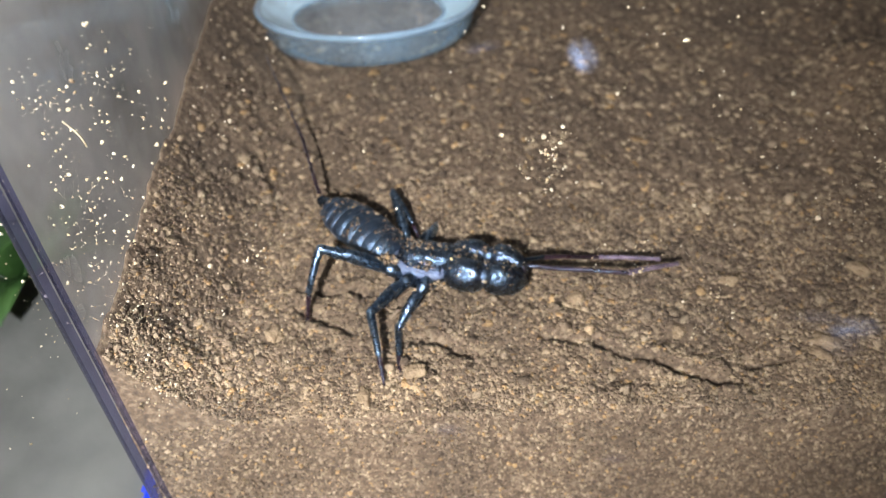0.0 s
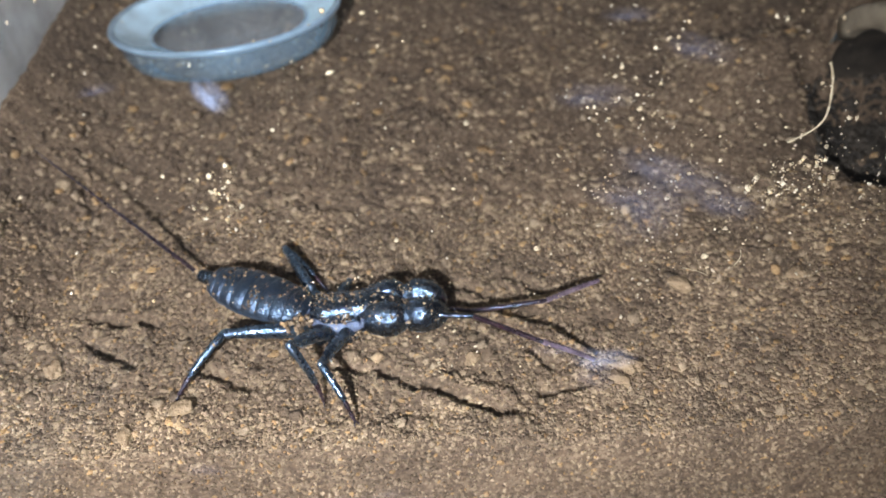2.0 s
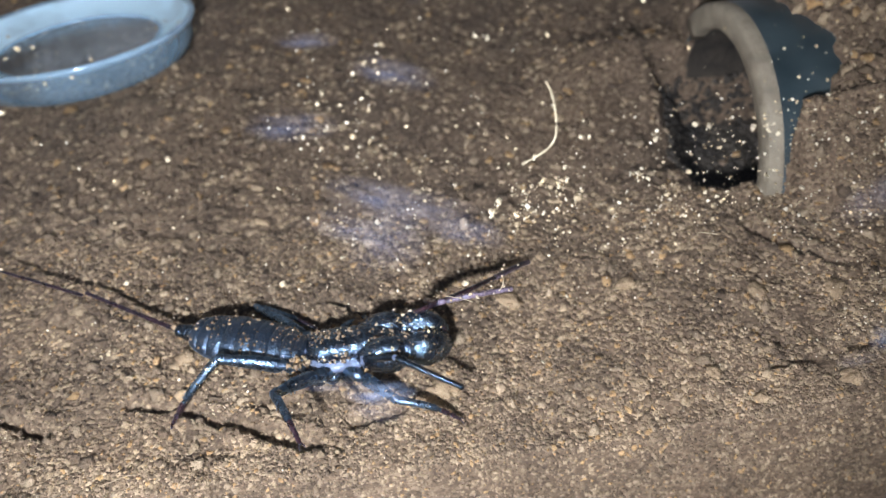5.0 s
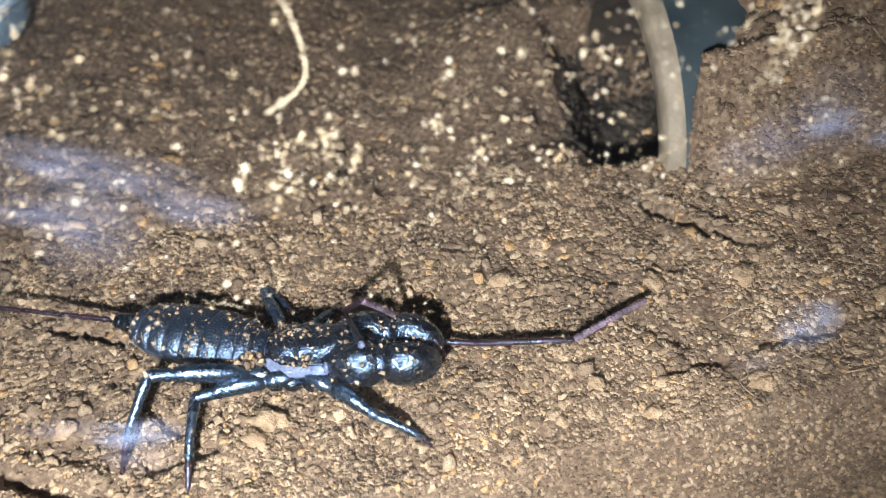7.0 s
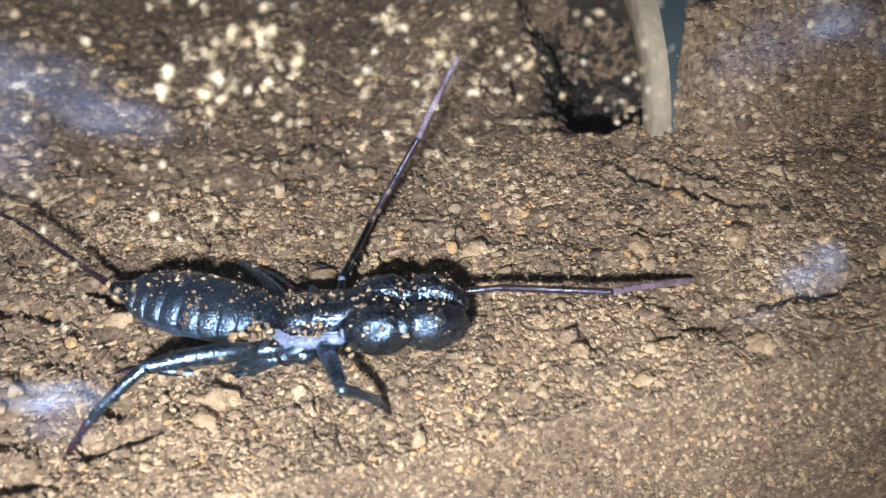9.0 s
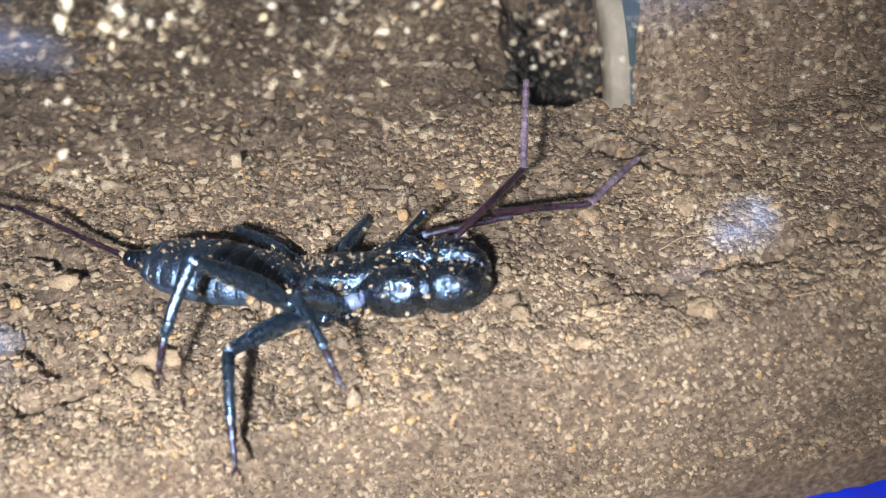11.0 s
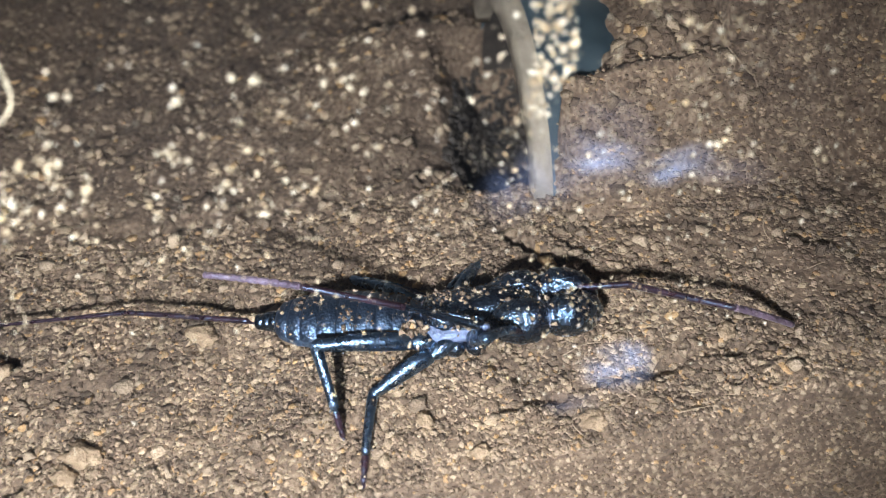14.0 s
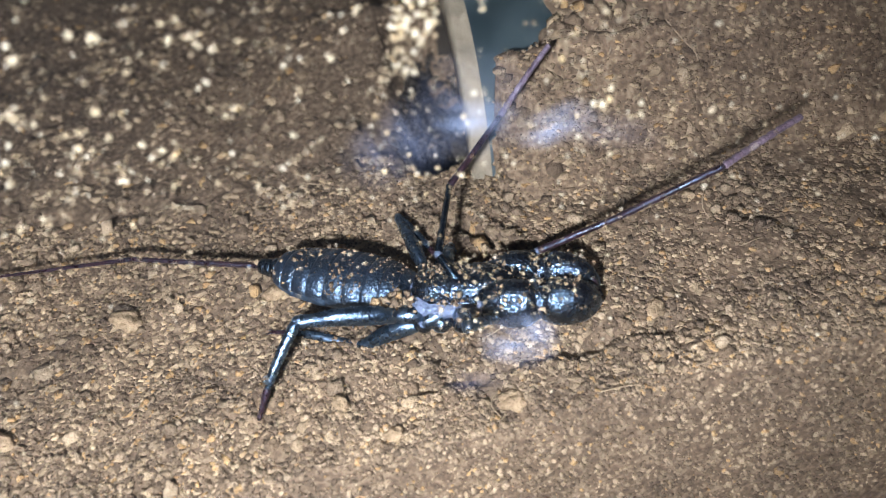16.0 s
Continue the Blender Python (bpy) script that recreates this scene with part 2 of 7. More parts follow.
def rings(bm, sections, n=14, power=2.0, cap=True):
    """A skin through closed rings. Section: centre x, y, z, half width, half height, all along x."""
    rows = []
    for x, y, z, w, h in sections:
        row = []
        for k in range(n):
            a = 2 * math.pi * k / n
            c, s = math.cos(a), math.sin(a)
            row.append(bm.verts.new((x, y + w * math.copysign(abs(c) ** (2 / power), c), z + h * math.copysign(abs(s) ** (2 / power), s))))
        rows.append(row)
    for a, b in zip(rows, rows[1:]):
        for k in range(n):
            bm.faces.new((a[k], a[(k + 1) % n], b[(k + 1) % n], b[k]))
    if cap:
        bm.faces.new(rows[0])
        bm.faces.new(rows[-1][::-1])
    return bm


def tube(bm, points, radii, n=8):
    """A round tube along points, with a radius at each."""
    pts, rows = [Vector(p) for p in points], []
    side = Vector((0, 0, 1))
    for i, p in enumerate(pts):
        d = (pts[min(i + 1, len(pts) - 1)] - pts[max(i - 1, 0)]).normalized()
        u = d.cross(side)
        u = u.normalized() if u.length > 1e-4 else Vector((0, 1, 0))
        v = d.cross(u)
        rows.append([bm.verts.new(p + radii[i] * (u * math.cos(2 * math.pi * k / n) + v * math.sin(2 * math.pi * k / n))) for k in range(n)])
    for a, b in zip(rows, rows[1:]):
        for k in range(n):
            bm.faces.new((a[k], a[(k + 1) % n], b[(k + 1) % n], b[k]))
    bm.faces.new(rows[0])
    bm.faces.new(rows[-1][::-1])
    return bm


def ball(bm, at, r, scale=(1, 1, 1), u=10, v=7):
    made = bmesh.ops.create_uvsphere(bm, u_segments=u, v_segments=v, radius=r)["verts"]
    bmesh.ops.scale(bm, vec=scale, verts=made)
    bmesh.ops.translate(bm, vec=at, verts=made)
    return made


def thing(name, label, category, group="", kind="", at=(0, 0, 0)):
    ob = tagged(new(name), label, category, group, kind)
    ob.location = [c * CM for c in at]
    return ob


PHI = (1 + 5 ** 0.5) / 2
ICO_V = np.array([(-1, PHI, 0), (1, PHI, 0), (-1, -PHI, 0), (1, -PHI, 0), (0, -1, PHI), (0, 1, PHI), (0, -1, -PHI), (0, 1, -PHI), (PHI, 0, -1), (PHI, 0, 1), (-PHI, 0, -1), (-PHI, 0, 1)]) / 1.9
ICO_F = np.array([(0, 11, 5), (0, 5, 1), (0, 1, 7), (0, 7, 10), (0, 10, 11), (1, 5, 9), (5, 11, 4), (11, 10, 2), (10, 7, 6), (7, 1, 8), (3, 9, 4), (3, 4, 2), (3, 2, 6), (3, 6, 8), (3, 8, 9), (4, 9, 5), (2, 4, 11), (6, 2, 10), (8, 6, 7), (9, 8, 1)])


def grains(name, at, size, mat, parent=None, flat=1.0, rough=0.36):
    """Many uneven crumbs in one mesh: a place and a radius for each."""
    n = len(at)
    jit = 1 + rng.normal(0, rough, (n, 12, 1)).clip(-0.6, 0.75)
    v = ICO_V[None] * jit * rng.uniform(0.7, 1.25, (n, 1, 3))
    q = rng.normal(size=(n, 4))
    q /= np.linalg.norm(q, axis=1, keepdims=True)
    w, x, y, z = q.T
    rot = np.stack([1 - 2 * (y * y + z * z), 2 * (x * y - z * w), 2 * (x * z + y * w), 2 * (x * y + z * w), 1 - 2 * (x * x + z * z), 2 * (y * z - x * w), 2 * (x * z - y * w), 2 * (y * z + x * w), 1 - 2 * (x * x + y * y)], 1).reshape(n, 3, 3)
    v = np.einsum("nij,nkj->nki", rot, v) * np.asarray(size)[:, None, None]
    v[..., 2] *= flat
    v += np.asarray(at)[:, None]
    f = ICO_F[None] + 12 * np.arange(n)[:, None, None]
    return mesh_object(name, v.reshape(-1, 3), f.reshape(-1, 3), mat, parent)


# ---- the lie of the soil ----
LATTICE = rng.uniform(-1, 1, (512, 512))


def wave(x, y, size):
    """Smooth value noise, about -1 to 1, with bumps of that size."""
    u, v = np.asarray(x) / size + 200.3, np.asarray(y) / size + 100.7
    i, j = np.floor(u).astype(int), np.floor(v).astype(int)
    a, b = u - i, v - j
    a, b = a * a * (3 - 2 * a), b * b * (3 - 2 * b)
    L = LATTICE
    i, j = i % 511, j % 511
    return (L[i, j] * (1 - a) + L[i + 1, j] * a) * (1 - b) + (L[i, j + 1] * (1 - a) + L[i + 1, j + 1] * a) * b


def slope(x, y):
    """The broad lie of the soil: it climbs to the back and up the west wall, and is lowest at the middle of the tank."""
    return 0.15 * y - 0.35 + 0.75 * np.minimum(1, np.abs(x + 6) / 10) ** 1.3 + 2.1 * np.clip((-19.3 - x) / 2.3, 0, 1) ** 1.6


CRACKS = [((-12.4, 1.7), (-11.3, 1.25), 0.2), ((-11.3, 1.25), (-10.0, 0.7), 0.2), ((-9.4, 2.2), (-8.9, 1.7), 0.1),
          ((-0.22, 4.7), (0.53, 3.4), 0.25), ((0.53, 3.4), (1.2, 2.9), 0.16), ((-13.4, 1.86), (-12.4, 1.7), 0.16), ((-9.54, 4.13), (-8.87, 3.65), 0.22), ((-11.2, 4.05), (-10.0, 3.65), 0.16), ((-18.6, 3.5), (-17.3, 3.2), 0.2), ((-18.6, 2.9), (-17.5, 2.2), 0.18), ((-9.3, 1.2), (-8.4, 1.35), 0.14), ((-1.2, 1.0), (2.6, 1.1), 0.06), ((-16.2, 1.9), (-15.0, 1.5), 0.15)]


def soil_height(x, y):
    x, y = np.asarray(x, float), np.asarray(y, float)
    z = slope(x, y) + 0.10 * wave(x, y, 2.1) + 0.075 * wave(x, y, 0.7) + 0.07 * wave(x, y, 0.33)
    for (ax, ay), (bx, by), deep in CRACKS:
        dx, dy = bx - ax, by - ay
        k = (((x - ax) * dx + (y - ay) * dy) / (dx * dx + dy * dy)).clip(0, 1)
        d = np.hypot(x - ax - k * dx, y - ay - k * dy) + 0.06 * wave(x, y, 0.3)
        z = z - 2.7 * deep * np.exp(-(d / 0.12) ** 2) + 0.35 * deep * np.exp(-((d - 0.2) / 0.13) ** 2)
    # soil heaped over the clay hide, and dug out at its mouth
    k = np.clip((x - 0.85 - 0.12 * wave(x, y, 0.5)) / 0.25, 0, 1)
    crest = 3.8 + 0.15 * wave(x, y, 1.4) + 1.1 * np.clip((x - 2.9) / 0.8, 0, 1) + 1.2 * np.clip((x - 3.6) / 2.5, 0, 1)
    bank = np.minimum(crest, z + 3.2 * np.clip((y - 4.3) / 1.8, 0, 1) ** 1.15 + 0.4 * np.clip(y - 6.2, 0, 2))
    hollow = (y > 5.6) & (y < 11.65) & (x < 4.3)
    z = np.where((y > 4.3) & (y < 12.5) & ~hollow, np.maximum(z, z + (bank - z) * k), z)
    z = z - 2.4 * np.clip((x + 0.7) / 1.4, 0, 1) * np.clip((y - 5.9) / 0.8, 0, 1) * np.clip((11.5 - y) / 0.5, 0, 1) * (hollow | (x < 0.8))
    z = z - 0.9 * np.exp(-((x - 0.1) / 1.4) ** 2 - ((y - 7.7) / 1.2) ** 2) + 0.9 * np.exp(-((x + 0.9) / 1.6) ** 2 - ((y - 11.4) / 1.3) ** 2)
    return z


WEST, EAST, BACK = -21.6, 9.0, 21.0


def build_soil():
    xs = np.arange(WEST, EAST, 0.062)
    ys = np.concatenate([np.arange(0.07, 7, 0.055), np.arange(7, BACK, 0.13)])
    gx, gy = np.meshgrid(xs, ys)
    gz = soil_height(gx, gy) + 0.04 * wave(gx, gy, 0.15)
    ny, nx = gx.shape
    top = np.stack([gx, gy, gz], -1).reshape(-1, 3)
    # the cut face that presses on the front pane
    levels = np.concatenate([np.linspace(0.05, 1.0, 40)])
    face = []
    for k in levels:
        z = gz[0] + (-4.2 - gz[0]) * k
        face.append(np.stack([np.maximum(xs, -21.55 - 0.064 * z), 0.075 + 0.03 * wave(xs, z, 0.16) + 0.025 * wave(xs, z, 0.5), z], -1))
    verts = np.concatenate([top, np.concatenate(face)])
    idx = np.arange(ny * nx).reshape(ny, nx)
    fid = np.vstack([idx[:1], ny * nx + np.arange(len(levels) * nx).reshape(-1, nx)])
    quad = lambda g: np.stack([g[:-1, :-1], g[:-1, 1:], g[1:, 1:], g[1:, :-1]], -1).reshape(-1, 4)
    # the hidden sides of the bed
    rim = np.concatenate([idx[:, 0], idx[-1, 1:], idx[::-1, -1][1:]])
    low = verts[rim].copy()
    low[:, 2] = -4.2
    low[:, 0] = np.maximum(low[:, 0], -21.25)
    sid = np.stack([rim, len(verts) + np.arange(len(rim))])
    verts = np.concatenate([verts, low])
    faces = np.concatenate([quad(idx), quad(fid)[:, ::-1], quad(sid)])
    ground = tagged(mesh_object("ground", verts, faces, SOIL), "loose crumbly brown soil that fills the tank", "soil", kind="structure")
    # crumbs lying on the soil
    sets = []
    for n, y0, y1, lo, hi, lift in ((15000, 0.1, 5.2, 0.014, 0.032, 0.3), (44000, 0.12, 6.5, 0.026, 0.06, 0.3), (13500, 0.3, 6.5, 0.042, 0.10, 0.0), (2000, 0.5, 6.5, 0.07, 0.15, -0.35), (14000, 6.5, BACK - 0.3, 0.045, 0.15, -0.1)):
        x, y = rng.uniform(WEST + 0.1, EAST - 0.2, n), rng.uniform(y0, y1, n)
        r = lo + (hi - lo) * rng.random(n) ** 2
        keep = (wave(x, y, 0.9) + 0.6 * wave(x, y, 0.4) + rng.uniform(-0.8, 1.0, n) > -0.3) & (soil_height(x, y) > slope(x, y) - 0.27)
        x, y, r = x[keep], y[keep], r[keep]
        sets.append((np.stack([x, y, soil_height(x, y) + r * lift], 1), r))
    crumbs = grains("soil_crumbs", np.concatenate([s[0] for s in sets]), np.concatenate([s[1] for s in sets]), CRUMB, flat=0.68, rough=0.5)
    tagged(crumbs, "brown and tan crumbs of dry soil", "soil crumbs", kind="stuff")
    # finer, paler soil that has trickled to the front
    n = 46000
    x, y = rng.uniform(WEST + 0.1, EAST - 0.2, n), 0.1 + 2.6 * rng.random(n) ** 1.6
    keep = wave(x, y, 1.3) + wave(x, y, 0.4) + rng.uniform(-0.7, 1.0, n) > 0.5 * (y - 0.9)
    x, y = x[keep], y[keep]
    r = 0.014 + 0.038 * rng.random(len(x)) ** 2
    # tan lumps strewn over the rest
    k = 2400
    lx, ly = rng.uniform(WEST + 0.3, EAST - 0.3, k), rng.uniform(0.3, 11.0, k)
    lr = 0.035 + 0.09 * rng.random(k) ** 2.2
    keep = wave(lx, ly, 1.7) + rng.uniform(-0.8, 0.8, k) > -0.1
    x, y, r = np.concatenate([x, lx[keep]]), np.concatenate([y, ly[keep]]), np.concatenate([r, lr[keep]])
    fine = grains("fine_soil", np.stack([x, y, soil_height(x, y) + r * 0.3], 1), r, FINE, rough=0.5)
    tagged(fine, "fine pale tan soil along the front", "fine soil", kind="stuff")
    n = 22000
    x, z = rng.uniform(WEST + 0.1, EAST - 0.2, n), rng.uniform(-3.2, 0.5, n)
    keep = z < soil_height(x, np.full(n, 0.1)) + 0.02
    x, z = x[keep], z[keep]
    r = 0.016 + 0.04 * rng.random(len(x)) ** 2.5
    pressed = grains("pressed_crumbs", np.stack([x, 0.05 + 0.02 * rng.random(len(x)), z], 1), r, FINE)
    tagged(pressed, "fine soil crumbs pressed against the front pane", "soil crumbs", kind="stuff")
    return ground


build_soil()


# ---- the tank ----
def build_tank():
    tank = thing("acrylic_tank", "clear acrylic tank with dusty walls, part filled with soil", "terrarium")

    def outline(z, inset):
        west, east, r = -21.8 - 0.064 * z + inset, EAST + 0.1 - inset, 0.46 - inset * 0.9
        y0, y1 = -0.24 + inset, BACK + 0.2 - inset
        pts = []
        for cx, cy, a0 in ((west + r, y0 + r, 180), (east - r, y0 + r, 270), (east - r, y1 - r, 0), (west + r, y1 - r, 90)):
            for k in range(16):
                a = radians(a0 + 6 * k)
                pts.append((cx + r * math.cos(a), cy + r * math.sin(a), z))
        return pts

    bm = bmesh.new()
    loops = [[bm.verts.new(p) for p in outline(z, i)] for z, i in ((-4.23, 0.0), (13.0, 0.0), (13.0, 0.22), (-4.23, 0.22))]
    n = len(loops[0])
    corners = [[v.co.copy() for v in loop] for loop in loops]
    bm.free()
    # front pane with its rounded corners, and the three other walls
    for name, span, mat in (("corner_edge", range(0, 16), EDGE), ("front_pane", range(15, 32), ACRYLIC), ("side_wall", range(32, n + 1), DUST_HAZE)):
        bm = bmesh.new()
        strip = [[bm.verts.new(loop[k % n]) for k in span] for loop in corners]
        for a, b in zip(strip, strip[1:] + strip[:1]):
            for k in range(len(a) - 1):
                bm.faces.new((a[k], a[k + 1], b[k + 1], b[k]))
        part(name, bm, mat, tank, smooth=False).visible_shadow = False
    bm = bmesh.new()
    bmesh.ops.create_cube(bm, size=1)
    bmesh.ops.scale(bm, vec=(EAST - WEST + 3.4, BACK + 1.4, 0.42), verts=bm.verts)
    bmesh.ops.translate(bm, vec=((EAST + WEST) / 2, BACK / 2 + 0.44, -4.455), verts=bm.verts)
    bmesh.ops.bevel(bm, geom=bm.edges[:], offset=0.18, segments=3, affect="EDGES")
    part("base_tray", bm, BLUE, tank, "bright blue plastic base tray")
    return tank


build_tank()


# ---- dust and marks on the front pane ----
def build_dust():
    boxes = [(-21.1, -20.2, 1.6, 6.6, 330, 0.020), (-21.0, -18.6, 2.0, 7.5, 260, 0.021), (-14.35, -13.8, 5.2, 6.2, 60, 0.03), (-18.7, -18.4, 3.9, 4.7, 30, 0.022), (-13.1, -11.7, 3.4, 4.1, 40, 0.022),
             (-4.75, -3.4, 4.0, 6.4, 50, 0.03), (-2.4, -1.1, 4.0, 5.2, 70, 0.024), 
             (-8.8, -7.7, 6.4, 7.4, 45, 0.026), (-11.2, -10.6, 2.0, 3.3, 60, 0.022), (-9.2, -7.6, 4.2, 6.5, 90, 0.026), (-5.8, -5.5, 4.6, 5.8, 40, 0.03),
             (-0.85, -0.2, 1.9, 3.4, 110, 0.020), (0.3, 1.1, 2.1, 2.9, 70, 0.02), (-6.4, -5.4, 4.3, 5.8, 40, 0.028),
             (-7.5, 1.2, 3.6, 7.4, 420, 0.02), (-10, 3, 3.2, 7.8, 380, 0.016), (0.9, 3.4, 3.2, 6.0, 110, 0.024), (-0.2, 1.0, 4.4, 6.8, 50, 0.024), (-4.5, -2.2, 4.4, 6.2, 90, 0.026), (-3.5, 4, 1.8, 5.6, 430, 0.017), (-22, 5, 1.2, 9.0, 520, 0.017), (-9, 3, 0.7, 4.5, 360, 0.014), (-12.5, -7.5, 4.5, 8.0, 130, 0.022), (-7.5, -3, 0.9, 3.2, 120, 0.012),
             (-8.5, -2.0, 3.2, 6.2, 170, 0.024), (-2.0, 4.0, 3.6, 6.4, 200, 0.024), (-22.2, -20.2, 3.0, 7.0, 180, 0.022), (-21.0, -19.4, 3.5, 7.2, 120, 0.024), (-19.0, -9.0, 1.5, 7.5, 240, 0.022)]
    at, size = [], []
    for x0, x1, z0, z1, n, r in boxes:
        n = int(2.2 * n)
        gx, gz = 0.12 * (x1 - x0), 0.12 * (z1 - z0)
        x, z = rng.uniform(x0 - gx, x1 + gx, n), rng.uniform(z0 - gz, z1 + gz, n)
        keep = wave(x, z, 0.35) + rng.uniform(-0.5, 0.9, n) > 0.0
        x, z = x[keep], z[keep]
        rr = np.minimum(0.43 * r * np.exp(rng.normal(0, 0.6, len(x))), 0.03)
        at.append(np.stack([x, rr * 0.2, z], 1))
        size.append(rr)
    # clumps that hang together: from, to, breadth, how many, size
    for x0, z0, x1, z1, w, n, r in ((-3.97, 5.25, -4.44, 4.35, 0.1, 57, 0.0106), (-5.97, 5.53, -6.18, 4.87, 0.22, 68, 0.0126), (-5.88, 5.32, -5.99, 4.84, 0.14, 27, 0.0098), (-5.83, 5.56, -5.84, 5.47, 0.05, 6, 0.0126), (-5.53, 5.55, -5.61, 5.21, 0.14, 34, 0.012), (-6.44, 5.32, -6.54, 5.06, 0.12, 23, 0.0126), (-6.57, 4.85, -6.6, 4.77, 0.06, 6, 0.0113),
                                   (-5.28, 5.37, -5.48, 4.82, 0.07, 27, 0.0098), (-4.58, 5.5, -4.43, 5.33, 0.14, 20, 0.012), (-4.2, 5.2, -4.11, 5.16, 0.1, 8, 0.012), (-4.78, 4.94, -4.79, 4.78, 0.08, 10, 0.0106), (-4.8, 4.52, -4.99, 4.04, 0.05, 13, 0.0085), (-5.63, 4.59, -5.66, 4.43, 0.06, 10, 0.0091), (-3.85, 4.86, -3.67, 4.67, 0.14, 8, 0.0106),
                                   (-6.22, 5.59, -6.22, 5.29, 0.12, 13, 0.0113), (-0.74, 7.05, -0.74, 6.3, 0.26, 69, 0.0187), (-0.8, 6.35, -0.8, 5.6, 0.44, 138, 0.0194), (-0.85, 5.62, -1.1, 5.2, 0.34, 48, 0.0172), (-1.15, 5.4, -1.2, 5.1, 0.07, 10, 0.0158), (0.02, 6.35, 0.25, 6.33, 0.14, 11, 0.0187), (0.48, 6.45, 0.62, 6.5, 0.1, 10, 0.0187),
                                   (0.45, 6.08, 0.72, 5.95, 0.1, 8, 0.0215), (0.53, 5.83, 0.55, 5.78, 0.1, 6, 0.0172), (-0.17, 5.95, -0.17, 5.8, 0.12, 9, 0.0144), (0.58, 5.36, 0.8, 5.46, 0.12, 13, 0.0172), (0.82, 5.05, 0.72, 4.85, 0.12, 10, 0.0201), (0.8, 4.72, 1.1, 4.66, 0.1, 5, 0.0172), (0.9, 6, 1.05, 5.3, 0.14, 9, 0.0215),
                                   (0, 6.9, 0.15, 6.82, 0.08, 5, 0.0187), (-1.85, 4.75, -2.3, 4.5, 0.1, 25, 0.0129)):
        k = rng.random(n)
        rr = np.clip(r * np.exp(rng.normal(0, 0.4, n)), 0.006, 0.042)
        at.append(np.stack([x0 + (x1 - x0) * k + w * rng.uniform(-0.5, 0.5, n), rr * 0.2, z0 + (z1 - z0) * k + 0.3 * w * rng.normal(0, 0.5, n)], 1))
        size.append(rr)
    dust = grains("pane_dust", np.concatenate(at), np.concatenate(size), SAND, rough=0.3)
    tagged(dust, "pale sand grains stuck to the front pane", "dust", kind="stuff")
    for x, z, r in ((-19.53, 6.37, 0.10), (-18.19, 7.11, 0.10), (-14.69, 6.20, 0.10), (-19.98, 8.10, 0.10), (-14.08, 6.14, 0.10), (-12.20, 7.45, 0.10), (-9.59, 4.39, 0.10), (-11.65, 4.78, 0.10), (-8.57, 7.05, 0.10), (-8.49, 7.18, 0.10),
                    (-9.56, 4.38, 0.10), (-6.59, 7.65, 0.10), (-6.45, 7.61, 0.10), (-10.52, 6.59, 0.10), (-6.98, 3.92, 0.17), (-6.99, 5.64, 0.13), (-8.10, 5.24, 0.12), (-6.74, 4.44, 0.11), (-8.67, 4.71, 0.11), (-3.59, 6.03, 0.13),
                    (-4.30, 5.95, 0.15), (-4.36, 5.35, 0.11), (-5.19, 6.11, 0.11), (-3.34, 4.89, 0.10), (-2.76, 5.84, 0.10), (-5.51, 5.70, 0.12), (-5.49, 5.49, 0.12), (-3.79, 6.09, 0.12), (-3.52, 4.98, 0.12), (-2.10, 4.83, 0.12),
                    (-2.98, 5.94, 0.11), (-2.80, 5.93, 0.11), (-5.30, 6.13, 0.12), (-6.43, 5.30, 0.14), (2.23, 4.39, 0.11), (2.60, 3.51, 0.10), (3.37, 4.81, 0.10), (1.46, 4.46, 0.09), (-1.31, 5.95, 0.14)):
        ob = grains("sand_grain", np.array([(x, r * 0.2, z)]), np.array([r * 0.34]), SAND)
        tagged(ob, "pale grain of sand stuck to the pane", "sand grain", "grains on the pane")
    # a dry curled rootlet on the pane
    bm = bmesh.new()
    t = np.linspace(0, 6, 37)
    xs, zs = (-5.78, -5.69, -5.64, -5.62, -5.66, -5.86, -6.15), (7.0, 6.84, 6.55, 6.27, 6.07, 5.93, 5.81)
    ease = lambda v: np.convolve(np.pad(np.interp(t, range(7), v), 4, "edge"), np.ones(9) / 9, "valid")
    tube(bm, [(x, 0.02, z) for x, z in zip(ease(xs), ease(zs))], [0.015 + 0.005 * math.sin(9 * k) * math.cos(2.3 * k) for k in t], 7)
    tagged(part("rootlet", bm, THREAD, None), "thin straw-coloured rootlet curled on the pane", "rootlet")
    for x0, z0, x1, z1, rr in ((-20.7, 6.8, -20.5, 6.4, 0.012), (-6.44, 4.0, -6.5, 3.7, 0.009), (-3.53, 4.29, -3.24, 4.2, 0.006), (-7.3, 3.75, -6.9, 3.55, 0.005)):
        bm = bmesh.new()
        tube(bm, [(x0 + (x1 - x0) * k + 0.05 * math.sin(3 * k), 0.025, z0 + (z1 - z0) * k) for k in np.linspace(0, 1, 6)], [rr] * 6, 6)
        tagged(part("fibre", bm, THREAD, None), "short pale plant fibre stuck to the pane", "fibre", "fibres on the pane")
